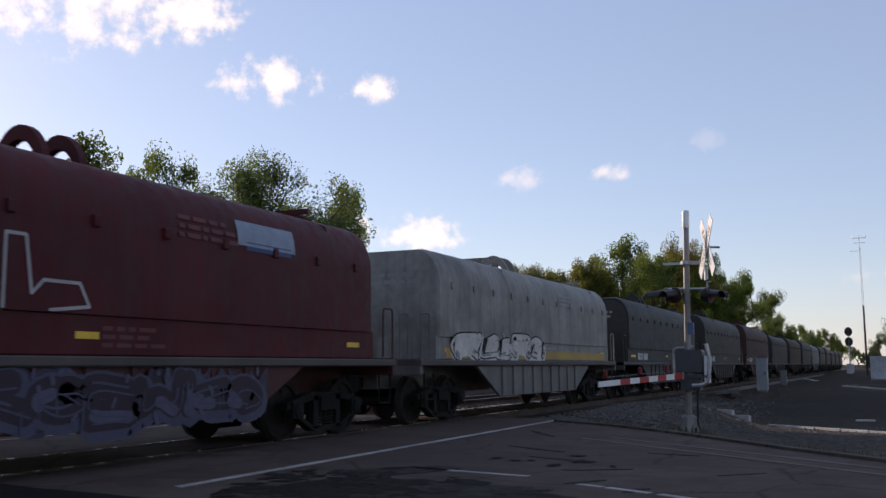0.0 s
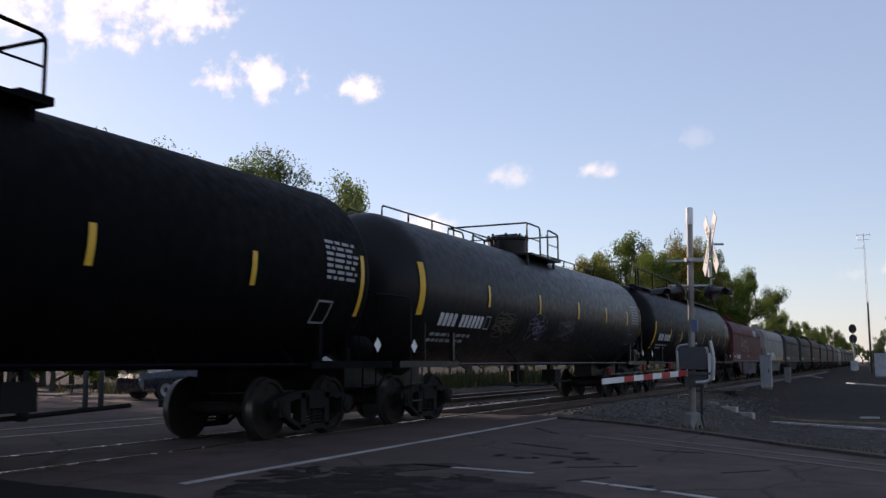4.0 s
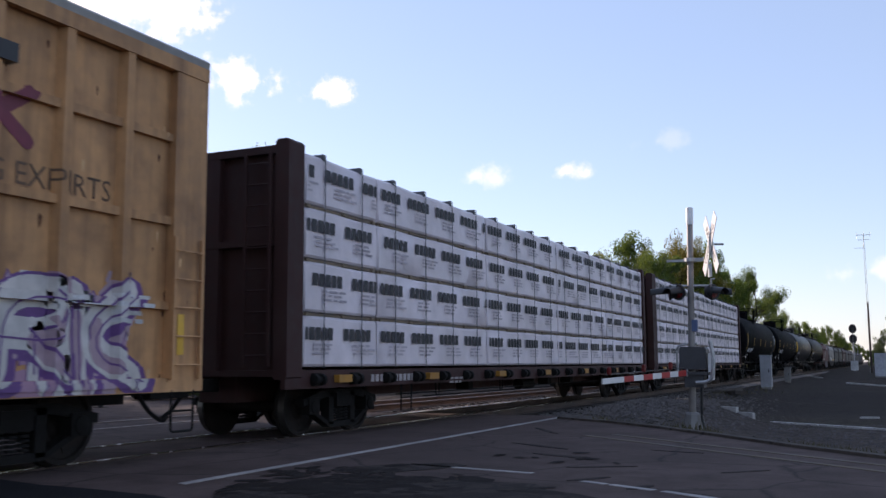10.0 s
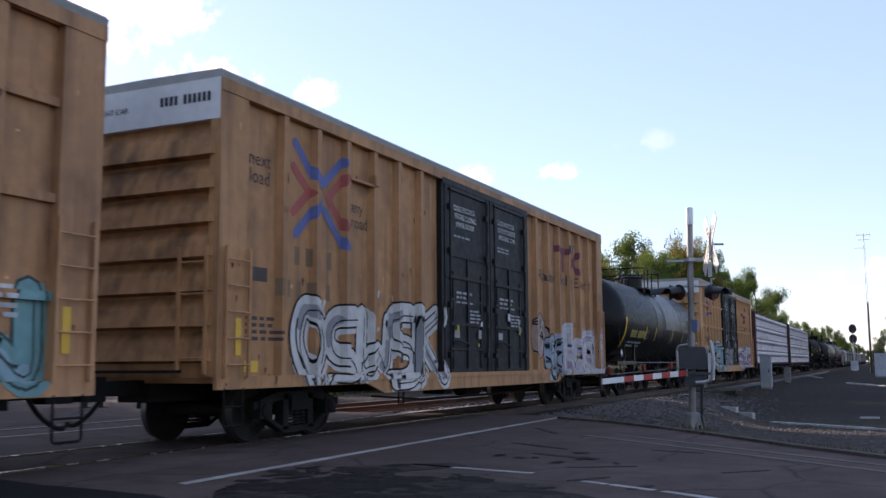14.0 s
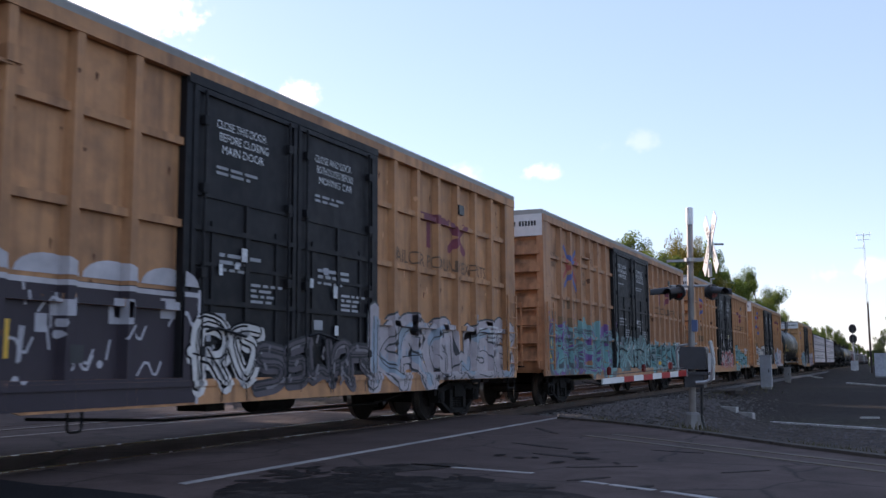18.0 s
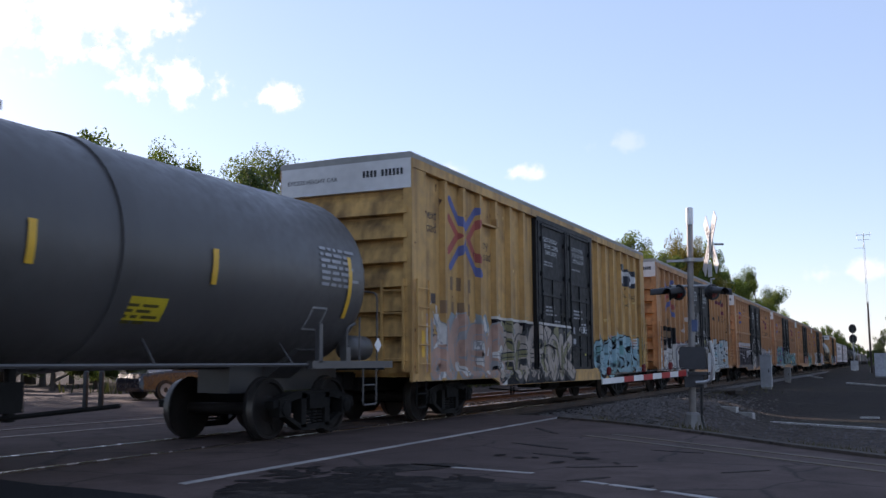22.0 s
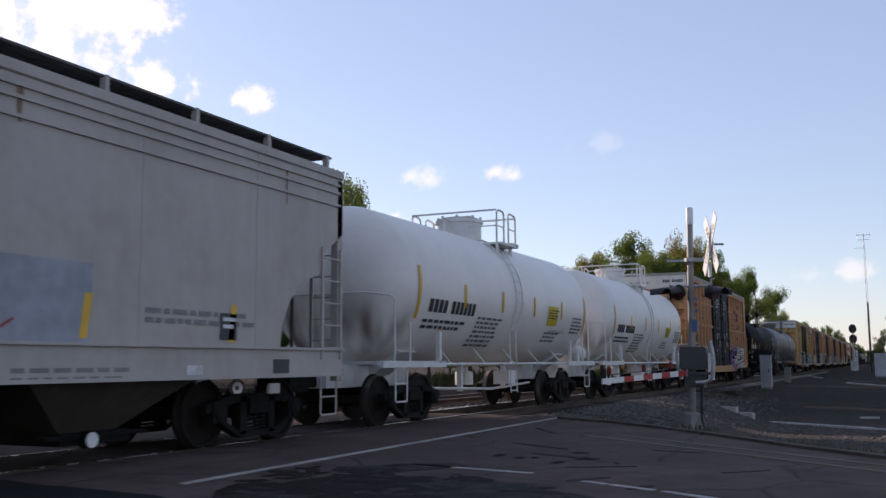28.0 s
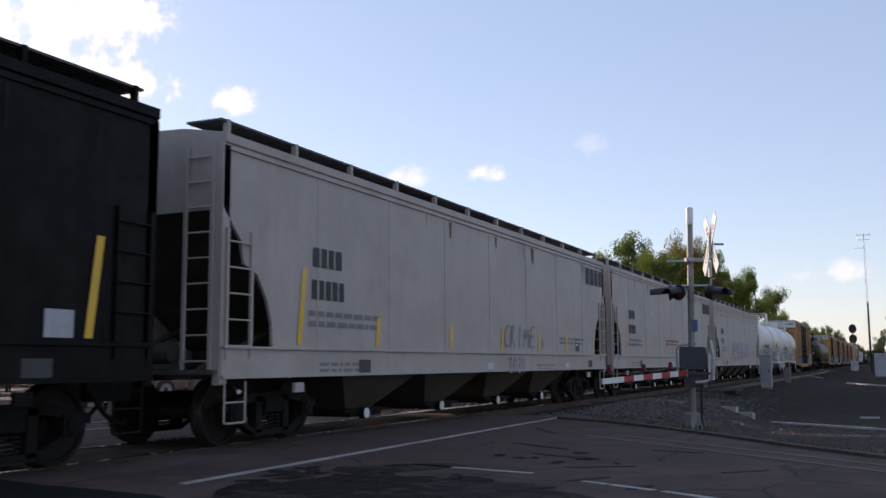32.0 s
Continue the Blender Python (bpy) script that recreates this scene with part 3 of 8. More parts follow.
    for w, y, z in (("next", -e + 0.76, 3.96), ("load", -e + 0.78, 3.70), ("any", -e + 3.60, 3.66), ("road", -e + 3.60, 3.40)):
        mark("slogan", move(letters(w, 0.30)[0], y, z), ink, car, surf, breaks, levels, 0.005)
    # owner's mark as bars, numbers as bars
    mark("reporting_mark", bars(-e + 1.95, 2.62, [0.13, 0.13, 0.14, 0.13], 0.28, 0.17) + bars(-e + 1.45, 2.12, [0.11] * 6, 0.26, 0.17), paint((0.21, 0.125, 0.068), 0.6), car, surf, breaks, levels, 0.005, split=True)
    mark("small_print", fine_print(-e + 0.75, 1.75, rng, 4, 0.6, 0.05) + rect(-e + 0.9, -e + 1.25, 2.3, 2.5), ink, car, surf, breaks, levels, 0.005)
    # owner's emblem and slogan, front half
    if slogan:
        y, z = (e - 5.72, 3.38) if band else (e - 5.3, 3.62)
        mark("owner_emblem", rect(y + 0.9, y + 2.05, z + 0.50, z + 0.68) + rect(y + 1.15, y + 1.32, z, z + 0.50) + rect(y + 1.62, y + 1.79, z, z + 0.50)
             + line([(y + 2.2, z + 0.60), (y + 2.95, z + 0.07)], 0.17) + line([(y + 2.2, z + 0.07), (y + 2.95, z + 0.60)], 0.17), PURPLE, car, surf, breaks, levels, 0.005)
        tri, L = letters(slogan, 0.36)
        k = 4.5 / L
        mark("slogan", move([[(a * k, b * min(k, 1.15)) for a, b in t] for t in tri], y - 0.35, z - (0.39 if band else 0.36)), ink, car, surf, breaks, levels, 0.005)
    # yellow reflectors and data panels
    mark("reflector", rect(e - 0.5, e - 0.38, 1.25, 1.75) + rect(-e + 0.38, -e + 0.5, 1.25, 1.75) + rect(-e + 4.4, -e + 4.5, 1.2, 1.6) + rect(e - 5.2, e - 4.7, 1.05, 1.17) + rect(-e + 0.68, -e + 1.05, 1.02, 1.18), YELLOW, car, surf, breaks, levels, 0.012)
    mark("data_panel", rect(e - 2.2, e - 1.85, 1.6, 1.95) + rect(-e + 5.2, -e + 5.5, 1.15, 1.35), paint((0.05, 0.05, 0.05), 0.6), car, surf, breaks, levels, 0.013)
    mark("data_print", fine_print(e - 2.15, 1.85, rng, 3, 0.2, 0.04) + fine_print(e - 1.5, 1.9, rng, 4, 0.5, 0.05), STENCIL, car, surf, breaks, levels, 0.016)
    if dark_panel:                       # a small dark plate with white shapes over faded words
        mark("owner_plate", rect(6.25, 8.5, 3.70, 4.30), paint((0.035, 0.04, 0.055), 0.6), car, surf, breaks, levels, 0.006)
        mark("owner_emblem", rect(6.35, 7.0, 4.06, 4.2) + rect(6.58, 6.74, 3.8, 4.06) + rect(7.05, 7.6, 4.06, 4.2) + rect(7.22, 7.38, 3.8, 4.06) + line([(7.7, 4.14), (8.3, 3.84)], 0.13) + line([(7.7, 3.84), (8.3, 4.14)], 0.13), STENCIL, car, surf, breaks, levels, 0.009)
        for i, w in enumerate(("Railcar Pooling", "Experts")):
            mark("slogan", move(letters(w, 0.27)[0], 6.35 + 0.4 * i, 3.32 - 0.32 * i), paint((0.22, 0.15, 0.07), 0.6), car, surf, breaks, levels, 0.005)
    specks, scuffs = [], []
    for k in range(150):
        y, z = rng.uniform(-e + 0.1, e - 0.1), 0.85 + 3.9 * rng.random() ** 1.5
        if d0 - 0.1 < y < d1 + 0.1:
            continue
        w, h = rng.uniform(0.008, 0.035), rng.uniform(0.02, 0.14)
        (specks if k % 3 else scuffs).append([(y - w, z), (y - w * 0.2, z + h * 0.4), (y + w, z + h * 0.1), (y + w * 0.5, z - h * 0.6), (y - w * 0.4, z - h)])
    mark("rust_stain", specks, paint((0.14, 0.062, 0.032), 0.8), car, surf, breaks, levels, 0.0035)
    mark("scuff", scuffs, paint(tuple(min(0.7, c * 1.35 + 0.05) for c in color), 0.7), car, surf, breaks, levels, 0.0030)
    for a in arts:
        if a.get("word"):
            q, z = a["y0"], a["z0"]
            mark("graffiti_digit", line([(q + 0.45, z + 0.9), (q + 0.08, z + 0.36), (q + 0.72, z + 0.36)], 0.19) + line([(q + 0.55, z + 0.6), (q + 0.55, z + 0.05)], 0.19), a["fill"], car, surf, breaks, levels, 0.014)
            mark("graffiti_digit", line([(q + 0.92, z + 0.88), (q + 1.42, z + 0.88), (q + 1.12, z + 0.05)], 0.2), a["fill"], car, surf, breaks, levels, 0.014)
        elif a.get("scribble"):
            pts = [(a["y0"] + (a["y1"] - a["y0"]) * rng.random(), a["z0"] + (a["z1"] - a["z0"]) * rng.random()) for _ in range(a.get("n", 14))]
            pts.sort(key=lambda p: p[0] + 0.4 * rng.random())
            mark("graffiti_scribble", line(pts, a.get("w", 0.05)), a["fill"], car, surf, breaks, levels, 0.015)
        elif a.get("block"):                 # a rolled slab of paint with scallops, drips and dots
            y0, y1, z0, z1 = a["y0"], a["y1"], a["z0"], a["z1"]
            mark("graffiti_block", rect(y0, y1, z0, z1), a["fill"], car, surf, breaks, levels, 0.004)
            mark("graffiti_outline", line([(y0, z1), (y1, z1 - 0.05)], 0.06) + line([(y1, z0), (y1, z1)], 0.05), a["edge"], car, surf, breaks, levels, 0.007)
            if a.get("scallops"):
                tops = []
                for q in range(a["scallops"]):
                    cy, ry = y0 + (q + 0.5) * (y1 - y0) / a["scallops"], (y1 - y0) / a["scallops"] * 0.48
                    tops.append([(cy + ry * math.cos(u * math.pi / 9), z1 + 0.05 + 0.22 * math.sin(u * math.pi / 9)) for u in range(10)])
                mark("graffiti_cloud", tops, a["edge"], car, surf, breaks, levels, 0.0085)
            bits = []
            for _ in range(a.get("bits", 26)):
                cy, cz, q = rng.uniform(y0 + 0.1, y1 - 0.3), rng.uniform(z0 + 0.1, z1 - 0.25), rng.random()
                if q < 0.3:
                    bits += line([(cy, cz), (cy + rng.uniform(-0.05, 0.05), cz + rng.uniform(0.2, 0.5))], 0.03)
                elif q < 0.6:
                    bits.append([(cy + 0.05 * math.cos(u), cz + 0.05 * math.sin(u)) for u in range(6)])
                elif q < 0.75:
                    bits += rect(cy, cy + rng.uniform(0.15, 0.3), cz, cz + rng.uniform(0.1, 0.3))
                else:
                    bits += line(soften([(cy, cz), (cy + 0.15, cz + 0.2), (cy + 0.3, cz - 0.05), (cy + 0.4, cz + 0.15)], 1), 0.03)
            bits = [p for p in bits if max(c[1] for c in p) < z1]
            mark("graffiti_line", bits, a.get("second", a["edge"]), car, surf, breaks, levels, 0.0100)
        elif a.get("patch"):                 # a plain sprayed shape
            cy, cz, ry, rz = (a["y0"] + a["y1"]) / 2, (a["z0"] + a["z1"]) / 2, (a["y1"] - a["y0"]) / 2, (a["z1"] - a["z0"]) / 2
            oval = lambda y, z, p, q, k=1.0: [[(y + p * k * math.cos(t * 0.3142), z + q * k * math.sin(t * 0.3142)) for t in range(20)]]
            mark("graffiti_outline", oval(cy, cz, ry, rz, 1.05), a["edge"], car, surf, breaks, levels, 0.004)
            mark("graffiti_fill", oval(cy, cz, ry, rz), a["fill"], car, surf, breaks, levels, 0.006)
            for _ in range(14):
                t0, k = rng.uniform(0, 6.28), rng.uniform(0.2, 0.8)
                c0 = (cy + ry * k * math.cos(t0), cz + rz * k * math.sin(t0))
                mark("graffiti_line", line(soften([c0, (c0[0] + rng.uniform(-0.2, 0.2), c0[1] + rng.uniform(-0.25, 0.1)), (c0[0] + rng.uniform(-0.2, 0.2), c0[1] + rng.uniform(-0.1, 0.25))], 2), 0.02 + 0.05 * rng.random()), rng.choice((a["edge"], W_, paint((0.30, 0.36, 0.42)))), car, surf, breaks, levels, 0.009)
        else:
            graffiti(car, rng, a["y0"], a["y1"], a["z0"], a["z1"], a["n"], a["fill"], a["edge"], surf, breaks, levels, a.get("back"), a.get("second"), a.get("fat", 0.34), a.get("busy", 5.0))
    return car


# ---------------------------------------------------------------- tank cars
def sooty(base, tail_y, mid_z):
    """The same paint with a rusty, sooty stain round the saddle at the tail end."""
    m = base.copy()
    nt = m.node_tree
    bsdf = nt.nodes["Principled BSDF"]
    old = bsdf.inputs["Base Color"].links[0].from_socket
    tc, sep, ns = nt.nodes.new("ShaderNodeTexCoord"), nt.nodes.new("ShaderNodeSeparateXYZ"), nt.nodes.new("ShaderNodeTexNoise")
    ns.inputs["Scale"].default_value, ns.inputs["Detail"].default_value = 1.5, 2.0
    run = nt.nodes.new("ShaderNodeMapping")             # stains run downwards
    run.inputs["Scale"].default_value = (1.0, 1.0, 0.2)
    nt.links.new(tc.outputs["Object"], sep.inputs[0])
    nt.links.new(tc.outputs["Object"], run.inputs["Vector"])
    nt.links.new(run.outputs[0], ns.inputs["Vector"])
    total = None
    for src, lo, hi in ((sep.outputs[1], tail_y + 1.0, tail_y + 0.3), (sep.outputs[2], mid_z + 0.1, mid_z - 0.9), (ns.outputs[0], 0.36, 0.66)):
        r = nt.nodes.new("ShaderNodeMapRange")
        r.interpolation_type = "SMOOTHSTEP"
        r.inputs[1].default_value, r.inputs[2].default_value = lo, hi
        nt.links.new(src, r.inputs[0])
        if total is None:
            total = r.outputs[0]
        else:
            mul = nt.nodes.new("ShaderNodeMath")
            mul.operation = "MULTIPLY"
            nt.links.new(total, mul.inputs[0])
            nt.links.new(r.outputs[0], mul.inputs[1])
            total = mul.outputs[0]
    mixed = nt.nodes.new("ShaderNodeMix")
    mixed.data_type = "RGBA"
    mixed.inputs[7].default_value = (0.10, 0.055, 0.035, 1.0)
    nt.links.new(total, mixed.inputs[0])
    nt.links.new(old, mixed.inputs[6])
    nt.links.new(mixed.outputs[2], bsdf.inputs["Base Color"])
    return m


def tank_car(front, tail, seed, color, label, zc=2.6, r=1.53, rails="platform", mark_color=None, rough=0.35, reflect=7, name_bars=(4, 6), frame_mat=None, white=False, band=False, tags=False, panel=True, coat=0.0, dirt=0.15, name_y=-4.6, name_z=-0.6, spec=0.5, tape=None, head_print=False, plate=None, words=(), steps=True, repaint=None, deck=(-1.1, -0.65, 0.0, 1.15, 0.5), tape_z=0.0, streaks=False):
    rng = random.Random(seed)
    car, half = thing("tank_car", label, "tank car", front, tail)
    shell = paint(color, rough, vary=0.06 if white else 0.2, streak=0.06 if white else 0.25, dirt=((0.06, 0.05, 0.045) if color[0] > 0.02 else (0.014, 0.012, 0.010)) if not white else (0.35, 0.30, 0.25), dirt_amount=dirt, bump=0.006, coat=coat, spec=spec)
    fm = frame_mat or shell
    e = half - 0.35
    if white:
        shell = sooty(shell, -e, zc)
    hd = 0.76
    prof = [(-e, 0.02)] + [(-e + hd * (1 - math.cos(k * math.pi / 12)), r * math.sin(k * math.pi / 12)) for k in range(1, 6)] + [(-e + hd, r)]
    prof += [(-a, b) for a, b in reversed(prof)]
    part("tank", Geo().lathe(prof, (0, 0, zc), "y", 48), shell, car, smooth=50)
    if band:
        y = e * 0.28
        part("tank_band", Geo().lathe([(y - 0.14, r + 0.004), (y - 0.14, r + 0.03), (y + 0.14, r + 0.03), (y + 0.14, r + 0.004)], (0, 0, zc), "y", 48), fm, car, smooth=50)
    # paler grey areas laid on the shell
    for y0, y1, a0, a1, tone in repaint or ():
        n = 18
        rings = []
        for k in range(n + 1):
            a = math.radians(a0 + (a1 - a0) * k / n)
            rings.append([(q * math.cos(a), y, zc + q * math.sin(a)) for q, y in ((r - 0.01, y0), (r + 0.006, y0), (r + 0.006, y1), (r - 0.01, y1))])
        part("repaint_patch", Geo().loft(rings), paint((tone, tone * 0.95, tone * 0.97), 0.42, vary=0.35, streak=0.4, dirt=(0.03, 0.026, 0.024), dirt_amount=0.3, bump=0.006), car, "paler grey patch on the tank", smooth=50)
    # saddles, stub sills, end platforms
    for s in (-1, 1):
        yb = s * (half - 1.9)
        part("stub_sill", Geo().box(-0.3, 0.3, min(yb - s * 1.2, s * half), max(yb - s * 1.2, s * half), 0.70, 1.12).prism(
            [(-1.0, 1.35), (-0.35, 0.9), (0.35, 0.9), (1.0, 1.35), (0.8, zc - r + 0.35), (-0.8, zc - r + 0.35)], yb - 0.35, yb + 0.35), fm, car)
        part("end_platform", Geo().box(-1.35, 1.35, min(s * (half - 0.45), s * half), max(s * (half - 0.45), s * half), 1.12, 1.18), fm, car)
        for xp in (1.36, -1.46):
            part("side_platform", Geo().box(xp, xp + 0.10, min(s * (half - 2.6), s * half), max(s * (half - 2.6), s * half), 1.06, 1.18), fm, car)
        g = Geo()
        g.tube(bend([(1.42, s * (half - 0.5), 1.15), (1.42, s * (half - 0.5), 2.35), (0.9, s * (half - 0.35), 2.42), (-0.9, s * (half - 0.35), 2.42), (-1.42, s * (half - 0.5), 2.35), (-1.42, s * (half - 0.5), 1.15)], 0.12), 0.018, 6)
        g.tube([(1.42, s * (half - 1.1), 1.15), (1.42, s * (half - 1.1), 1.9)], 0.016, 5)
        part("grab_rail", g, fm, car)
        part("step_bracket", Geo().box(1.38, 1.46, s * (half - 2.35) - 0.05, s * (half - 2.35) + 0.05, 1.15, 1.75), fm, car)
        stirrup(car, 1.42, s * (half - 0.75), 1.1, fm, 0.45, 0.65)
        bogie(car, yb)
    ends(car, half)
    part("air_reservoir", Geo().lathe([(-0.38, 0.04), (-0.34, 0.17), (-0.28, 0.21), (0.28, 0.21), (0.34, 0.17), (0.38, 0.04)], (1.12, half - 0.75, 1.40), "y", 16), fm, car, "small round air reservoir", 40)
    part("brake_lever", Geo().tube(bend([(1.30, half - 1.35, 1.18), (1.30, half - 1.30, 1.72), (1.30, half - 1.05, 1.80)], 0.08), 0.025, 6).box(1.24, 1.36, half - 1.42, half - 1.28, 1.12, 1.40), fm, car)
    # walkway bar along the side, brake gear, belly valve
    g = Geo().tube([(1.38, -half + 2.5, 1.12), (1.38, half - 2.5, 1.12)], 0.028, 6)
    for k in range(5):
        y = -half + 3 + k * (2 * half - 6) / 4
        g.tube([(1.38, y, 1.12), (1.05, y + 0.12, 1.45)], 0.018, 5)
    part("handrail", g, fm, car)
    g = Geo().lathe([(0, 0.22), (0.3, 0.22), (0.34, 0.1), (0.55, 0.1)], (0, 0.2, zc - r - 0.45), "z", 12)
    g.tube([(0.6, -3.2, 0.62), (0.6, 0.5, 0.52), (0.6, 3.2, 0.62)], 0.03, 5)
    g.box(0.45, 0.85, 1.0, 1.5, 0.62, 0.95)
    for y in (-1.1, 1.6):
        g.box(0.4, 0.5, y, y + 0.1, 0.5, 1.2)
    part("brake_gear", g, STEEL if not white else fm, car)
    # top: manway, valves and railings round a narrow deck
    zt = zc + r
    tail_y, post_y, gap_y, nose_y, man_y = deck
    part("manway", Geo().lathe([(-0.12, 0.54), (0.34, 0.54), (0.36, 0.59), (0.42, 0.59), (0.44, 0.53)], (0, man_y, zt), "z", 24), shell if not white else fm, car, smooth=40)
    lid = Geo().lathe([(0, 0.50), (0.05, 0.46), (0.08, 0.05)], (0, man_y, zt + 0.44), "z", 24).tube([(-0.3, man_y, zt + 0.53), (0.3, man_y, zt + 0.53)], 0.03)
    part("manway_lid", lid, fm if not white else paint((0.5, 0.47, 0.42), 0.6), car, smooth=40)
    for k in range(8):
        a = k * math.pi / 4 + 0.3
        part("manway_bolt", Geo().lathe([(0.40, 0.035), (0.52, 0.035)], (0.52 * math.cos(a), man_y + 0.52 * math.sin(a), zt), "z", 8), fm, car)
    part("valve", Geo().lathe([(-0.05, 0.09), (0.32, 0.09), (0.34, 0.14), (0.36, 0.05)], (0.0, man_y - 1.0, zt), "z", 10), fm, car)
    part("valve", Geo().lathe([(-0.05, 0.07), (0.22, 0.07), (0.24, 0.10), (0.26, 0.03)], (0.2, man_y - 1.35, zt), "z", 10), fm, car)
    if rails != "long":
        deck_geo = Geo()
        for x0, x1 in ((0.55, 1.16), (-1.16, -0.55)):
            deck_geo.box(x0, x1, tail_y + 0.2, nose_y + 0.12, zt - 0.20, zt - 0.15)
        deck_geo.box(-1.16, 1.16, nose_y - 0.35, nose_y + 0.12, zt - 0.146, zt - 0.10)
        part("top_platform", deck_geo, fm, car, "narrow walkway deck round the manway")
        for x in (1.0, -1.0):
            for y in (tail_y + 0.3, nose_y - 0.1):
                part("deck_bracket", Geo().box(x - 0.03, x + 0.03, y, y + 0.08, zt - 0.62, zt - 0.2), fm, car)
    else:
        part("top_platform", Geo().box(0.45, 1.0, -0.6, 2.0, zt - 0.10, zt - 0.05).box(-1.0, -0.45, -0.6, 2.0, zt - 0.10, zt - 0.05), fm, car)
    g = Geo()
    zr = zt + 0.60
    for x in (1.12, -1.12):
        if rails != "long":
            g.tube(bend([(x, tail_y, zt - 0.5), (x, tail_y, zr), (x, post_y + 0.12, zr), (x, post_y + 0.12, zt - 0.2)], 0.14), 0.024, 6)
            g.tube(bend([(x, gap_y, zt - 0.2), (x, gap_y, zr + 0.02), (x, nose_y, zr - 0.02), (x, nose_y, zt - 0.2)], 0.12), 0.024, 6)
            g.tube([(x, tail_y, zt + 0.22), (x, post_y + 0.12, zt + 0.22)], 0.016, 5)
            g.tube([(x, gap_y, zt + 0.22), (x, nose_y, zt + 0.22)], 0.016, 5)
            g.tube(bend([(x, post_y + 0.12, zr - 0.1), (x, (post_y + gap_y) / 2, zr - 0.28), (x, gap_y, zr - 0.1)], 0.2), 0.007, 4)
        elif rails == "long" and x > 0:
            x, zr = 0.85, zt + 0.60
            g.box(x - 0.25, x + 0.04, -e + 0.4, e - 0.4, zt - 0.12, zt - 0.05)
            for a, b in ((-9.3, 0.25), (1.05, 9.2)):
                g.tube(bend([(x, a, zt - 0.25), (x, a, zr), (x, b, zr), (x, b, zt - 0.2)], 0.15), 0.026, 6)
            for y in (-8.85, -6.4, -3.55, -0.75, 1.8, 4.2, 6.6, 8.9):
                g.box(x - 0.02, x + 0.02, y - 0.045, y + 0.045, zt - 0.2, zr)
            g.tube(bend([(0.3, -2.4, zt - 0.1), (0.3, -2.4, zt + 0.32), (0.3, -0.6, zt + 0.32)], 0.1), 0.016, 5)
        if rails == "low":
            for a, b in ((-e + 0.9, tail_y - 0.7), (nose_y + 0.6, e - 2.6)):
                g.tube(bend([(x * 0.36, a, zt - 0.05), (x * 0.36, a, zt + 0.14), (x * 0.36, b, zt + 0.14), (x * 0.36, b, zt - 0.05)], 0.1), 0.02, 5)
                for k in range(1, 5):
                    y = a + (b - a) * k / 5
                    g.tube([(x * 0.36, y, zt - 0.05), (x * 0.36, y, zt + 0.14)], 0.02, 5)
    if rails != "long":
        g.tube([(-1.12, tail_y, zr), (1.12, tail_y, zr)], 0.024, 6)
        g.tube([(-1.12, nose_y, zr - 0.06), (1.12, nose_y, zr - 0.06)], 0.024, 6)
        g.tube([(-1.12, tail_y, zt + 0.22), (1.12, tail_y, zt + 0.22)], 0.016, 5)
    part("railing", g, fm, car, smooth=60)
    if (white or band) and steps:
        gl = Geo()
        yl = -0.12 if white else e * 0.28
        for y in (yl - 0.2, yl + 0.2):
            gl.tube([((r + 0.05) * math.sin(a), y, zc + (r + 0.05) * math.cos(a)) for a in [math.radians(20 + k * 9) for k in range(12)]] + [(1.42, y, 0.45)], 0.016, 5)
        for k in range(12):
            a = math.radians(24 + k * 8.5)
            gl.tube([((r + 0.05) * math.sin(a), yl - 0.2, zc + (r + 0.05) * math.cos(a)), ((r + 0.05) * math.sin(a), yl + 0.2, zc + (r + 0.05) * math.cos(a))], 0.012, 4)
        gl.tube([(1.42, yl - 0.2, 0.5), (1.42, yl + 0.2, 0.5)], 0.014, 5)
        part("ladder", gl, fm, car)

    def surf(y, z, my, mz):
        k = max(0.0, abs(y) - (e - hd)) / hd
        rr = r * math.sqrt(max(0.0, 1 - k * k))
        return math.sqrt(max(0.01, (rr + 0.008) ** 2 - (z - zc) ** 2))

    zb = [zc + k * 0.09 for k in range(-14, 15)]
    ink = mark_color or STENCIL
    a, b = name_bars
    mark("reporting_mark", bars(name_y, zc + name_z, [0.16] * a + [-0.10] + [0.145] * b, 0.25, 0.06), ink, car, surf, (), zb, split=True)
    mark("small_print", fine_print(name_y - 0.1, zc + name_z - 0.2, rng, 2, 1.8, 0.06), paint((0.30, 0.30, 0.31) if not white else (0.06, 0.06, 0.07), 0.6), car, surf, (), zb)
    places = tape or [-e + hd + 0.15 + (2 * e - 2 * hd - 0.3) * k / (reflect - 1) for k in range(reflect)]
    for k, y in enumerate(places):
        end = k == 0 or (k == len(places) - 1 and y > e - 1.8)
        mark("reflector", rect(y - 0.055, y + 0.055, zc + tape_z - (0.65 if end else 0.35), zc + tape_z + (0.35 if end else 0.12)), YELLOW, car, surf, (), zb, 0.01)
    if panel:
        y = e - hd - 0.9
        mark("data_print", fine_print(y - 0.35, zc + 0.40, rng, 7, 0.85, 0.05), paint((0.34, 0.34, 0.35)), car, surf, (), zb, 0.006)
        mark("data_panel", line([(y - 0.5, zc - 0.85), (y - 0.1, zc - 0.85), (y - 0.05, zc - 0.52), (y - 0.45, zc - 0.52), (y - 0.5, zc - 0.85)], 0.03) + line([(name_y + 2.35, zc + name_z), (name_y + 2.6, zc + name_z), (name_y + 2.6, zc + name_z + 0.26), (name_y + 2.35, zc + name_z + 0.26), (name_y + 2.35, zc + name_z)], 0.025), paint((0.30, 0.30, 0.30)), car, surf, (), zb, 0.006)
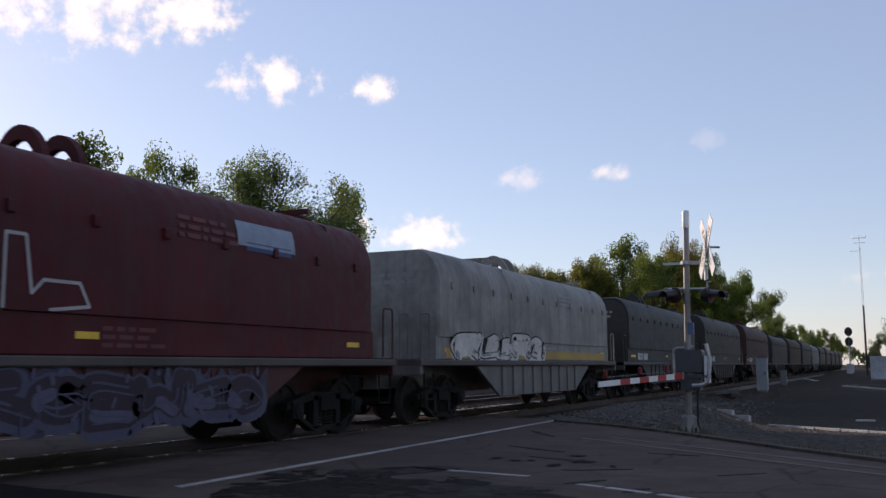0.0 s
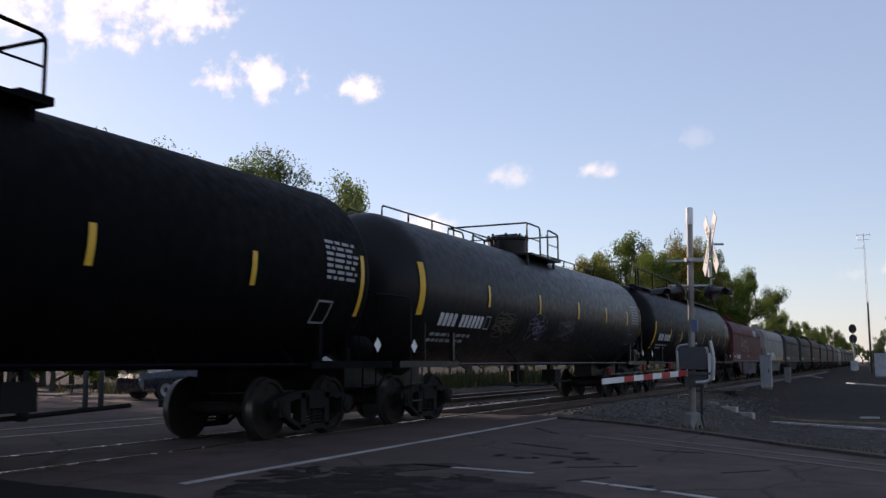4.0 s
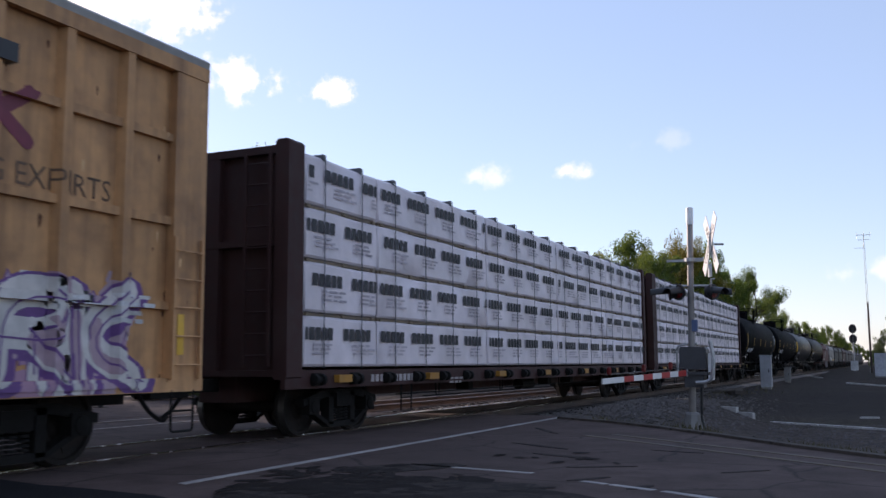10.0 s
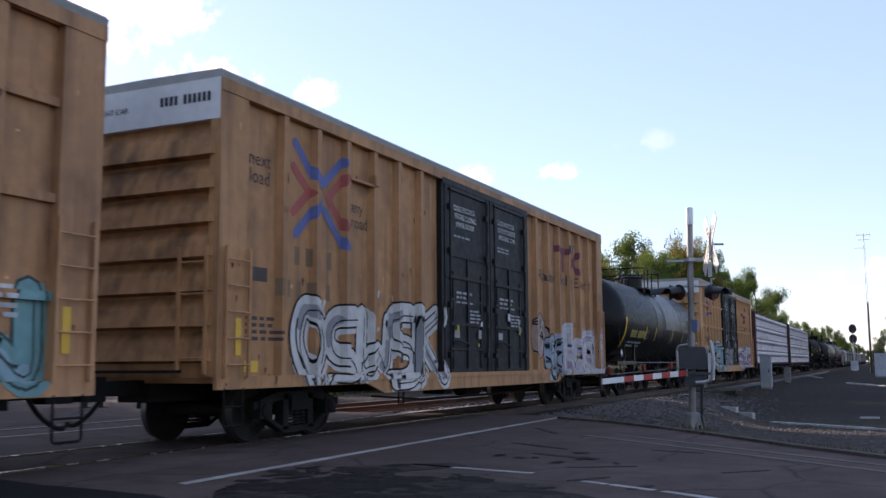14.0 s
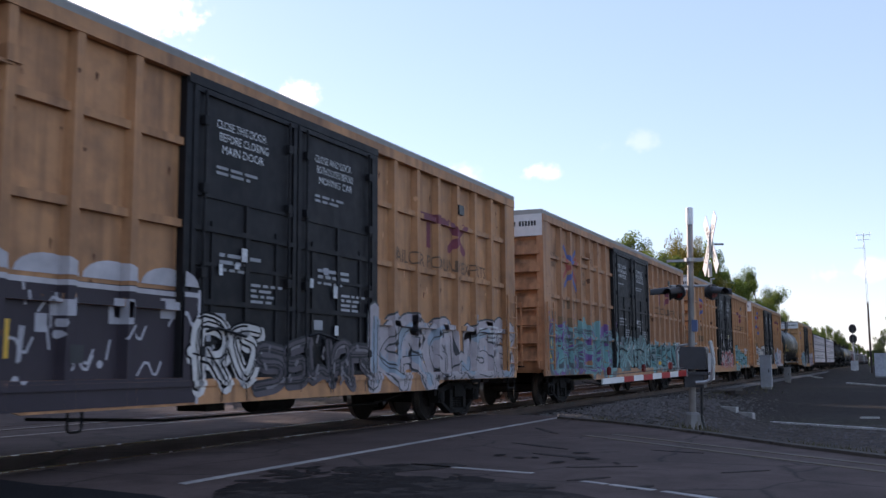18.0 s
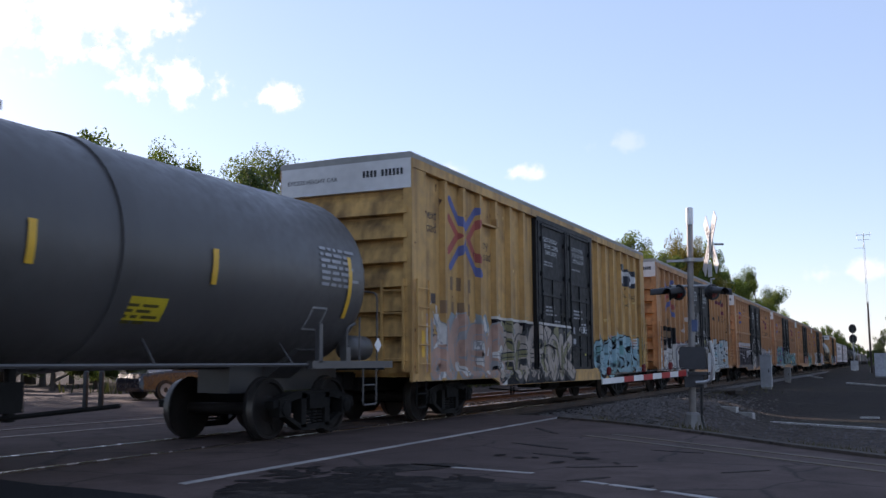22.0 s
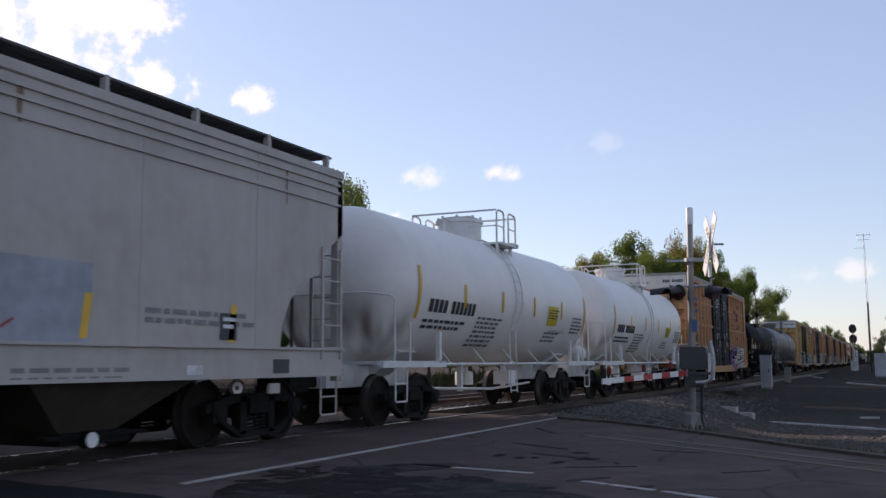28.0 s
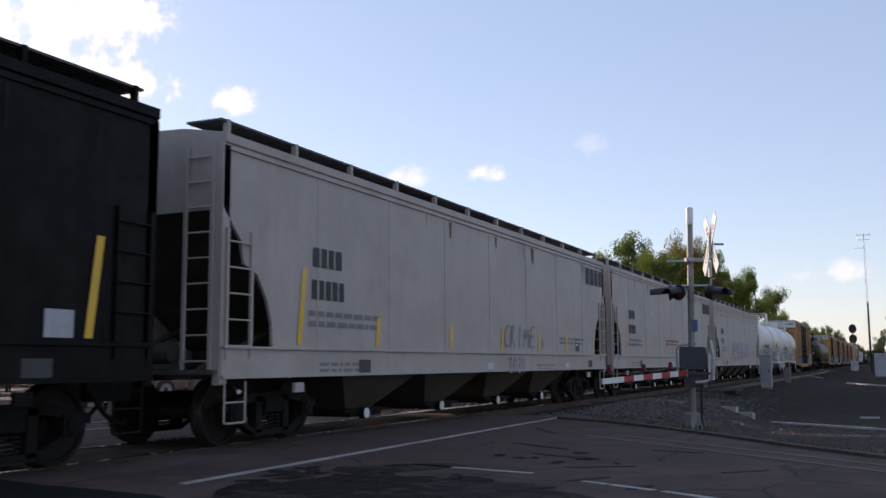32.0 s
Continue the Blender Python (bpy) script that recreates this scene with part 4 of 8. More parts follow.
    if plate:
        mark("placard", rect(*plate), paint((0.62, 0.46, 0.03), 0.5), car, surf, (), zb, 0.006)
        y0, y1, z0, z1 = plate
        mark("small_print", fine_print(y0 + 0.06, z1 - 0.12, rng, 4, y1 - y0 - 0.25, 0.035), paint((0.10, 0.08, 0.02), 0.6), car, surf, (), zb, 0.009)
    for w, yw, zw, size in words:
        tri, L = letters(w, size)
        mark("lettering", move([[(p * 1.3 / L, q) for p, q in t] for t in tri], yw, zw), DARKINK, car, surf, (), zb, 0.007)
    if white:
        mark("small_print", fine_print(-2.4, zc - 0.55, rng, 7, 1.2, 0.05) + fine_print(2.2, zc - 0.75, rng, 3, 0.9, 0.05) + fine_print(4.2, zc - 0.3, rng, 5, 0.8, 0.05), paint((0.16, 0.16, 0.17)), car, surf, (), zb)
    else:
        for y in (-half + 0.55, half - 0.55):
            d = 0.13
            g = Geo().add([(1.47, y, 1.45 - d), (1.47, y + d, 1.45), (1.47, y, 1.45 + d), (1.47, y - d, 1.45)], [(0, 1, 2, 3)])
            part("hazard_placard", g, WHITE, car, "white diamond placard")
    if streaks:                              # sheen bands, painted as pale streaks down from the top
        polys = []
        for _ in range(46):
            y, w, top_z = rng.gauss(0.9, 2.4), rng.uniform(0.02, 0.12), zc + r * rng.uniform(0.80, 0.97)
            low = zc + r * rng.uniform(-0.05, 0.6)
            polys.append([(y - w, top_z), (y + w, top_z), (y + w * 0.3 + 0.08, low), (y - w * 0.2 + 0.08, low)])
        tagged(mark("dust_streak", polys, paint((0.028, 0.027, 0.028), 0.6), car, surf, (), zb + [zc + r * q for q in (0.85, 0.88, 0.91, 0.94)], 0.003), kind="stuff")
    if head_print:
        g = Geo()
        for p in bars(-0.75, 0.56, [0.07] * 4 + [-0.05] + [0.07] * 5, 0.09, 0.03) + fine_print(-0.65, 0.42, rng, 2, 0.6, 0.035) + fine_print(-0.6, -0.0, rng, 5, 0.6, 0.03):
            g.add([(a, -(e - hd) - hd * math.sqrt(max(0.02, 1 - (a * a + b * b) / (r * r))) - 0.015, zc + b) for a, b in p], [tuple(range(len(p)))])
        tagged(part("stencil", g, paint((0.16, 0.16, 0.17), 0.6), car), kind="stuff")
    if tags:
        hues = (paint((0.10, 0.08, 0.05), 0.6), paint((0.15, 0.14, 0.20), 0.6), paint((0.11, 0.11, 0.13), 0.6))
        for k in range(3):
            y = -5.2 + k * 2.3
            for j in range(3):
                pts = [(y + 1.7 * rng.random(), zc - 0.95 + 0.75 * rng.random()) for _ in range(12)]
                mark("graffiti_scribble", line(soften(pts, 2), 0.022), hues[k], car, surf, (), zb, 0.006 + 0.001 * j)
    return car


# ---------------------------------------------------------------- lumber cars
MAROON = paint((0.046, 0.018, 0.016), 0.7, vary=0.3, dirt_amount=0.3, dirt=(0.05, 0.035, 0.03))
WRAP = material("white_plastic_wrap", (0.72, 0.64, 0.665), 0.45, 0.0, 0.18, 2.2, 0.8, 1.0)
STRAP = paint((0.10, 0.10, 0.11), 0.6)
LUMBER = material("lumber_end_grain", (0.20, 0.15, 0.10), 0.8, 0.0, 0.25)


SPACER = Geo().box(-1.38, 1.41, 0, 0.10, 0, 0.045).mesh("spacer", LUMBER)


def wrap_surface(rng, y0, y1, z0, z1, x1):
    """A wrapped pack: slightly sagging, creased faces."""
    g = Geo()
    ny = max(4, int((y1 - y0) / 0.30))
    rows = []
    for i in [-1] + list(range(ny + 1)) + [ny + 1]:
        y = min(max(y0 + 0.03 + (y1 - y0 - 0.06) * i / ny, y0), y1)
        p = 0.010 * math.sin(i * 1.9 + y0) + rng.uniform(-0.007, 0.007)
        if i in (-1, ny + 1):                # folded edge
            p = -0.035
        sag = 0.010 * math.sin(i * 0.9)
        rows.append([(x1 - 0.55, y, z0), (x1 - 0.03 + p, y, z0 + 0.01), (x1 + p, y, z0 + 0.05), (x1 + p * 0.6 + rng.uniform(-0.006, 0.012), y, (z0 + z1) / 2),
                     (x1 + p * 0.5, y, z1 - 0.05 + sag), (x1 - 0.04, y, z1 + sag), (x1 - 1.2, y, z1)])
    g.loft(rows, caps=True)
    return g


def lumber_car(front, tail, seed, label, packs, post, number_y):
    rng = random.Random(seed)
    car, half = thing("lumber_flatcar", label, "flatcar", front, tail)
    e = half
    g = Geo().box(-0.35, 0.35, -e + 0.3, e - 0.3, 0.55, 0.95)
    g.box(-1.40, 1.40, -e, e, 0.95, 1.04)
    part("deck", g, MAROON, car)
    part("side_sill", Geo().box(1.36, 1.44, -e, e, 0.76, 1.03).box(-1.44, -1.36, -e, e, 0.76, 1.03), MAROON, car)
    for k in range(int(2 * e / 1.15)):
        y = -e + 0.8 + k * 1.15
        g = Geo().lathe([(-0.14, 0.05), (-0.13, 0.085), (-0.05, 0.085), (-0.04, 0.05), (0.06, 0.05), (0.07, 0.09), (0.13, 0.09), (0.14, 0.04)], (1.50, y, 0.89), "y", 12)
        g.box(1.44, 1.50, y - 0.10, y + 0.10, 0.80, 0.99)
        part("tie_down", g, STEEL, car, "dark strap winch", 40)
    for k in range(7):
        y = -e + 1.4 + k * (2 * e - 2.8) / 6 + rng.uniform(-0.2, 0.2)
        part("reflector", Geo().box(1.44, 1.536, y, y + 0.4, 0.84, 0.96), paint((0.36, 0.17, 0.03), 0.5), car)
    for s in (-1, 1):
        deep = post if s < 0 else 0.24
        y0, y1 = sorted((s * e, s * (e - deep)))
        b = part("bulkhead", Geo().box(-1.38, 1.38, s * (e - deep / 2) - 0.05, s * (e - deep / 2) + 0.05, 1.04, 4.42), MAROON, car, "dark maroon steel bulkhead")
        for x in (-1.46, 1.22):
            part("bulkhead_post", Geo().cbox(x, x + 0.24, y0, y1, 0.9, 4.50, 0.04), MAROON, b)
        part("bulkhead_rib", Geo().box(-1.3, 1.3, y0 + 0.04, y1 - 0.04, 4.30, 4.42).box(-0.15, 0.15, y0 + 0.05, y1 - 0.05, 1.04, 4.42).box(-1.3, 1.3, y0 + 0.04, y1 - 0.04, 2.9, 3.0), MAROON, b)
        ladder(car, s * (e + 0.03), 0.7, 1.15, 1.1, 4.3, 10, MAROON, "end_ladder", along="x")
        bogie(car, s * (e - 2.2))
    part("centre_beam", Geo().box(-0.08, 0.08, -e + post, e - 0.24, 1.04, 4.38), MAROON, car)
    ends(car, e)
    y = -e + post + 0.06
    top = 1.08
    rows = 4
    hgt = 0.785
    for w in packs:
        y2 = y + w
        straps = max(2, round(w / 1.25))
        for r in range(rows):
            z0 = top + r * (hgt + 0.053)
            yy0, yy1 = y + 0.015 + rng.uniform(0, 0.03), y2 - 0.015 - rng.uniform(0, 0.03)
            for sx in (1, -1):
                gw = wrap_surface(rng, yy0, yy1, z0, z0 + hgt, 1.40)
                if sx < 0:
                    gw.v = [(-a, b, c) for a, b, c in gw.v]
                p = part("lumber_pack", gw, WRAP, car, "lumber pack in white plastic wrap", smooth=35)
                if sx > 0:
                    sf = lambda yq, zq, my, mz: 1.425
                    ink, faint = [], []
                    q = yy0 + rng.uniform(-0.75, 0.25)
                    while q < yy1:
                        ink += bars(q, z0 + 0.42, [0.145, 0.145, 0.145, 0.125, 0.145], 0.195, 0.042)
                        faint += fine_print(q + 0.3, z0 + 0.33, rng, 3, 0.5, 0.035)
                        q += 1.21
                    for low, high in ((yy0 + 0.04, yy1 - 0.04),):    # the print is cut where the wrap is folded
                        ink = [w for w in (cut(cut(w, 0, low, False), 0, high, True) for w in ink) if len(w) > 2]
                        faint = [w for w in (cut(cut(w, 0, low, False), 0, high, True) for w in faint) if len(w) > 2]
                    if ink:
                        mark("printed_name", ink, DARKINK, p, sf, lift=0.002)
                    if faint:
                        mark("faint_print", faint, paint((0.46, 0.41, 0.44), 0.6), p, sf, lift=0.001)
        for sx in (1,):
            for k in range(straps):
                ys = y + (k + 0.5) * w / straps
                part("strap", Geo().box(1.428, 1.434, ys - 0.012, ys + 0.012, 1.06, top + rows * (hgt + 0.053)).box(0.9, 1.40, ys - 0.03, ys + 0.03, top + rows * (hgt + 0.053) - 0.09, top + rows * (hgt + 0.053) + 0.02), STRAP, car)
        for r in range(1, rows):
            z = top + r * (hgt + 0.053) - 0.05
            for k in range(straps + 1):
                ys = min(max(y + k * w / straps, y + 0.1), y2 - 0.2)
                part("spacer", SPACER, None, car, at=(0, ys, z))
            part("edge_board", Geo().box(1.33, 1.37, y + 0.05, y2 - 0.05, z, z + 0.045), LUMBER, car)
        y = y2
    g = Geo().tube([(0.9, -e + 4.5, 0.56), (0.9, e - 4.5, 0.56)], 0.014, 5).tube([(0.5, -5.0, 0.46), (0.5, 5.5, 0.46)], 0.014, 5)
    g.lathe([(-0.5, 0.03), (-0.46, 0.14), (0.46, 0.14), (0.5, 0.03)], (0.75, 0.5, 0.60), "y", 12)
    for yk in (-3.5, 2.0, 4.0):
        g.box(0.6, 0.90, yk, yk + 0.25, 0.56, 0.76)
    part("brake_gear", g, STEEL, car)
    for yk in (-5.2, -1.6, 2.9, 6.4):
        part("rod_hanger", Geo().tube(bend([(0.9, yk, 0.80), (0.9, yk, 0.50), (0.9, yk + 0.16, 0.50), (0.9, yk + 0.16, 0.80)], 0.04), 0.014, 5), STEEL, car)
    side = lambda yq, zq, my, mz: 1.44
    mark("reporting_mark", bars(number_y, 0.83, [0.11] * 3 + [-0.18] + [0.11] * 6, 0.12, 0.05), paint((0.40, 0.36, 0.35), 0.6), car, side, split=True)
    mark("small_print", fine_print(number_y + 3.2, 0.82, rng, 2, 0.5, 0.04) + fine_print(-number_y, 0.82, rng, 2, 0.6, 0.04), paint((0.34, 0.31, 0.30), 0.6), car, side)
    stirrup(car, 1.42, -e + 3.9, 0.78, STEEL)
    stirrup(car, 1.42, e - 3.9, 0.78, STEEL)
    return car


# ---------------------------------------------------------------- coil cars
def coil_car(front, tail, seed, color, label, belly=None, end_color=None, arts=(), marks=True, lift=True, top=3.52):
    rng = random.Random(seed)
    car, half = thing("coil_car", label, "coil car", front, tail)
    m = paint(color, 0.6, vary=0.3, streak=0.4, dirt=(0.05, 0.035, 0.03), dirt_amount=0.3, bump=0.02, spec=0.2)
    bm = paint(belly or color, 0.65, vary=0.3, streak=0.3, dirt=(0.04, 0.03, 0.03), dirt_amount=0.3)
    e = half
    # deck with a deep middle between the bogies
    part("deck", Geo().cbox(-1.46, 1.46, -e, e, 1.14, 1.26, 0.02), paint((0.09, 0.075, 0.07), 0.7), car)
    for x0, x1 in ((1.30, 1.38), (-1.38, -1.30)):
        part("side_girder", Geo().prism([(-e + 2.9, 1.14), (-e + 4.3, 0.45), (e - 4.3, 0.45), (e - 2.9, 1.14)], x0, x1, "x"), bm, car)
    part("centre_sill", Geo().box(-0.4, 0.4, -e + 0.2, e - 0.2, 0.70, 1.14), bm, car)
    for k in range(9):
        y = -e + 4.4 + k * (2 * e - 8.8) / 8
        part("stiffener", Geo().box(1.38, 1.42, y - 0.04, y + 0.04, 0.47, 1.13), bm, car)
    # hood: upright sides, rounded shoulder, tapering ends
    he = e - 0.88

    def ring(y, w, h, base):
        pts = [(w, base)]
        hs = base + (h - base) * 0.58
        pts += [(w, hs)] + [(w * (0.62 + 0.38 * math.cos(a)), hs + (h - hs) * math.sin(a)) for a in [math.radians(q) for q in (14, 28, 42, 56, 70, 84)]]
        pts = pts + [(-a, b) for a, b in reversed(pts)]
        return [(a, y, b) for a, b in pts]

    base = 1.72
    g = Geo().loft([ring(-he, 1.38, top - 0.12, base), ring(-he + 0.03, 1.43, top - 0.03, base), ring(-he + 0.25, 1.44, top, base), ring(he - 0.25, 1.44, top, base), ring(he - 0.03, 1.43, top - 0.03, base), ring(he, 1.38, top - 0.12, base)])
    if end_color:
        n = len(ring(0, 1, 2, 1))
        g.mi[:n] = [1] * n
    hood = part("hood", g, [m, paint(end_color, 0.5)] if end_color else m, car, smooth=30)
    part("coaming", Geo().cbox(-1.40, 1.40, -he - 0.1, he + 0.1, 1.26, 1.73, 0.02), m, car)
    for k in range(11):
        y = -he + 0.6 + k * (2 * he - 1.2) / 10
        part("hood_latch", Geo().cbox(1.43, 1.475, y - 0.05, y + 0.05, base + 0.98, base + 1.12, 0.012), m, hood)
    if lift:
        for y in (-2.4, 5.2):
            g = Geo()
            for sx in (1, -1):
                g.tube([(sx * 1.35, y, base + 1.15), (sx * 1.22, y, top - 0.15), (sx * 0.5, y, top + 0.18)], 0.04, 6)
            g.box(-0.9, 0.9, y - 0.04, y + 0.04, top + 0.12, top + 0.20)
            part("stacking_bracket", g, m, hood)
        g = Geo()
        for y in (0.2, 0.8):
            g.loft([[(0.45 * math.cos(a) * k, y + d, top - 0.1 + 0.66 * math.sin(a) * k) for k, d in ((1.0, -0.06), (1.0, 0.06), (0.72, 0.06), (0.72, -0.06))] for a in [math.radians(q) for q in range(0, 181, 15)]])
        g.prism([(-0.6, top - 0.03), (1.6, top - 0.03), (1.1, top + 0.22), (-0.1, top + 0.22)], -0.12, 0.12, "x")
        part("lifting_loop", g, m, hood)
    for s in (-1, 1):
        part("end_sill", Geo().box(-1.44, 1.44, min(s * e, s * (e - 0.12)), max(s * e, s * (e - 0.12)), 0.98, 1.28), bm, car)
        for x in (1.42, 0.95, -0.95, -1.42):
            g = Geo().tube(bend([(x, s * (e - 0.1), 1.2), (x, s * (e - 0.1), 2.15), (x - 0.0, s * (e - 0.45), 2.15), (x, s * (e - 0.45), 1.3)], 0.08), 0.018, 5)
            part("grab_rail", g, bm, car)
        stirrup(car, 1.42, s * (e - 0.4), 1.0, STEEL)
        bogie(car, s * (e - 1.75))
    ends(car, e)

    def surf(y, z, my, mz):
        if z < 1.14:
            return 1.385
        if z < 1.73:
            return 1.405
        hs = base + (top - base) * 0.58
        if z <= hs:
            return 1.443
        k = min(1.0, (z - hs) / (top - hs))
        return 1.44 * (0.62 + 0.38 * math.sqrt(1 - k * k)) + 0.01

    zb = [1.14, 1.73] + [base + (top - base) * 0.58 + 0.08 * k for k in range(0, 9)]
    if marks:
        mark("reporting_mark", bars(-5.0, 1.33, [0.13] * 4 + [-0.08] + [0.12] * 4, 0.24, 0.05), STENCIL, car, surf, (), zb, split=True)
        mark("small_print", fine_print(0.2, 1.55, rng, 3, 0.8, 0.05) + fine_print(1.4, 3.0, rng, 3, 1.0, 0.06), paint(tuple(min(0.3, c * 1.5 + 0.02) for c in color)), car, surf, (), zb)
        mark("reflector", rect(-he + 0.3, -he + 1.0, 1.42, 1.5) + rect(-0.2, 0.15, 1.45, 1.53) + rect(he - 0.8, he - 0.4, 1.45, 1.53), YELLOW, car, surf, (), zb)
        g = Geo()
        for t in fine_print(-1.1, 2.95, rng, 2, 1.9, 0.08):
            g.add([(a, -he - 0.006, b) for a, b in t], [tuple(range(len(t)))])
        part("stencil", g, paint((0.30, 0.29, 0.28)), car)
    for a in arts:
        if a.get("path"):
            for p in a["path"]:
                mark("graffiti_line", line(p, a.get("w", 0.06)), a["fill"], car, surf, (), zb, 0.006)
        elif a.get("patch"):
            mark("paint_patch", a["patch"], a["fill"], car, surf, (), zb, 0.006)
        else:
            graffiti(car, rng, a["y0"], a["y1"], a["z0"], a["z1"], a["n"], a["fill"], a["edge"], lambda y, z, my, mz: surf(y, z, my, mz) + (0.045 if z < 1.14 else 0), (), zb, a.get("back"), a.get("second"))
    return car


# ---------------------------------------------------------------- covered hoppers
SCRAWL = {"C": ([(1, 0.9), (0.5, 1), (0, 0.5), (0.4, 0), (1, 0.1)],), "R": ([(0, 0), (0, 1), (0.8, 0.85), (0, 0.5), (0.9, 0)],), "I": ([(0.4, 0), (0.5, 1)],), "M": ([(0, 0), (0.1, 1), (0.5, 0.3), (0.9, 1), (1, 0)],),
          "E": ([(1, 1), (0.1, 0.95), (0, 0), (1, 0.05)], [(0, 0.5), (0.8, 0.55)]), "2": ([(0, 0.8), (0.5, 1), (0.9, 0.7), (0, 0), (1, 0)],), "0": ([(0.5, 0), (0, 0.5), (0.5, 1), (1, 0.5), (0.5, 0)],), "a": ([(0.7, 0.6), (0.1, 0.4), (0.3, 0), (0.7, 0.6), (0.8, 0)],)}


def hopper(front, tail, seed, color, label, emblem=False, arts=(), patch=None, dark=False, bays=4, panels=True, cutaway=1.0, tape=None, words=(), notice=None, seams=(0.06,)):
    rng = random.Random(seed)
    car, half = thing("covered_hopper", label, "hopper car", front, tail)
    m = paint(color, 0.5, vary=0.10, streak=0.14, dirt=(0.25, 0.18, 0.12) if not dark else (0.03, 0.03, 0.03), dirt_amount=0.22, bump=0.03, spec=0.4 if not dark else 0.1)
    # darker tone for end sheets, end frames and lower sides
    dark_tone = paint((0.085, 0.076, 0.068) if not dark else (0.02, 0.02, 0.02), 0.75, vary=0.4)
    e = half - 0.1
    W, EAVE, SILL = 1.45, 4.10, 1.36
    # side walls with cut-away lower corners
    prof = [(-e, EAVE), (-e, 3.22), (-e + 0.40, 2.82), (-e + 0.48, 2.50), (-e + 0.78, 2.38), (-e + 1.02, 2.05), (-e + 1.15, 1.70), (-e + 1.18, SILL), (e - 1.18, SILL), (e - 1.15, 1.70), (e - 1.02, 2.05), (e - 0.78, 2.38), (e - 0.48, 2.50), (e - 0.40, 2.82), (e, 3.22), (e, EAVE)]
    prof = [(math.copysign(e - (e - abs(a)) * cutaway, a), b) for a, b in prof]
    if dark:
        prof = [(-e, EAVE), (-e, SILL), (e, SILL), (e, EAVE)]
    for x0, x1 in ((W - 0.05, W), (-W, -W + 0.05)):
        part("side_wall", Geo().prism(prof, x0, x1, "x"), m, car)
    if panels:
        for k in range(1, 8):
            y = -e + 2 * e * k / 8
            part("side_seam", Geo().box(W, W + 0.006, y - 0.035, y + 0.035, SILL, EAVE), m, car)
    roof = [(W, EAVE), (W + 0.03, EAVE + 0.02), (W + 0.03, EAVE + 0.14), (W - 0.10, EAVE + 0.17), (0.75, EAVE + 0.27), (0, EAVE + 0.30), (-0.75, EAVE + 0.27), (-W + 0.10, EAVE + 0.17), (-W - 0.03, EAVE + 0.14), (-W - 0.03, EAVE + 0.02), (-W, EAVE)]
    part("roof", Geo().prism(roof, -e, e), m, car)
    # running boards on posts
    zr = EAVE + 0.36
    g = Geo()
    for x0, x1 in ((0.70, 1.30), (-1.30, -0.70)):
        for k in range(7):
            xx = x0 + k * (x1 - x0 - 0.07) / 6
            g.box(xx, xx + 0.07, -e + 0.1, e - 0.1, zr, zr + 0.03)
    for k in range(int(2 * e / 0.45)):
        y = -e + 0.2 + k * 0.45
        g.box(0.70, 1.30, y, y + 0.03, zr - 0.01, zr + 0.02)
    g.box(0.55, 0.62, -e + 0.4, e - 0.4, EAVE + 0.25, zr)
    part("running_board", g, paint((0.10, 0.095, 0.09), 0.7), car, "grated steel roof walkway")
    npost = 12
    for k in range(npost):
        y = -e + 0.25 + (2 * e - 0.5) * k / (npost - 1)
        part("walkway_post", Geo().box(1.24, 1.33, y - 0.03, y + 0.03, EAVE + 0.08, zr + 0.03), m, car)
    part("hatch_rail", Geo().cbox(-0.45, 0.45, -e + 0.6, e - 0.6, EAVE + 0.27, EAVE + 0.38, 0.04), m, car)
    # sloping ends, posts and ladders
    for s in (-1, 1):
        ring = lambda y, z, t: [(-W + 0.06, s * y, z), (W - 0.06, s * y, z), (W - 0.06, s * y - s * t, z - 0.03), (-W + 0.06, s * y - s * t, z - 0.03)]
        g = Geo().loft([ring(e - 0.02, EAVE, 0.05), ring(e - 0.02, 3.25, 0.05), ring(e - 2.6, SILL + 0.1, 0.05), ring(e - 4.0, 0.95, 0.05)])
        part("end_sheet", g, dark_tone, car, "dark sloping end sheet")
        part("end_wall", Geo().box(-W + 0.05, W - 0.05, min(s * e, s * (e - 0.03)), max(s * e, s * (e - 0.03)), 3.2, EAVE + 0.1), m, car)
        for x in (W - 0.12, -W):
            part("corner_post", Geo().cbox(x, x + 0.12, min(s * (e + 0.02), s * (e - 0.14)), max(s * (e + 0.02), s * (e - 0.14)), 0.86, EAVE, 0.02), m, car)
        ladder(car, W + 0.02, min(s * (e - 0.08), s * (e - 0.62)), max(s * (e - 0.08), s * (e - 0.62)), 1.2, 2.95, 5, m)
        ladder(car, s * (e + 0.04), 0.85, 1.3, 1.0, EAVE, 9, m, "end_ladder", along="x")
        ladder(car, s * (e + 0.04), -1.3, -0.85, 1.0, EAVE, 9, m, "end_ladder", along="x")
        g = Geo().box(-1.42, 1.42, min(s * (half), s * (half - 2.2)), max(s * half, s * (half - 2.2)), 1.0, 1.06)
        for x in (-0.9, 0.9):
            g.tube([(x, s * (e - 0.2), 1.05), (x, s * (e - 2.1), SILL + 0.35)], 0.04, 6)
            g.tube([(x, s * (e - 0.6), 1.05), (x, s * (e - 0.6), 2.6)], 0.03, 6)
        part("end_frame", g, dark_tone, car)
        part("brake_cylinder", Geo().lathe([(-0.3, 0.05), (-0.28, 0.16), (0.28, 0.16), (0.3, 0.05)], (-0.2, s * (e - 0.7), 1.3), "x", 12), dark_tone, car)
        stirrup(car, W - 0.02, s * (e - 0.35), 0.9, m, 0.45, 0.55)
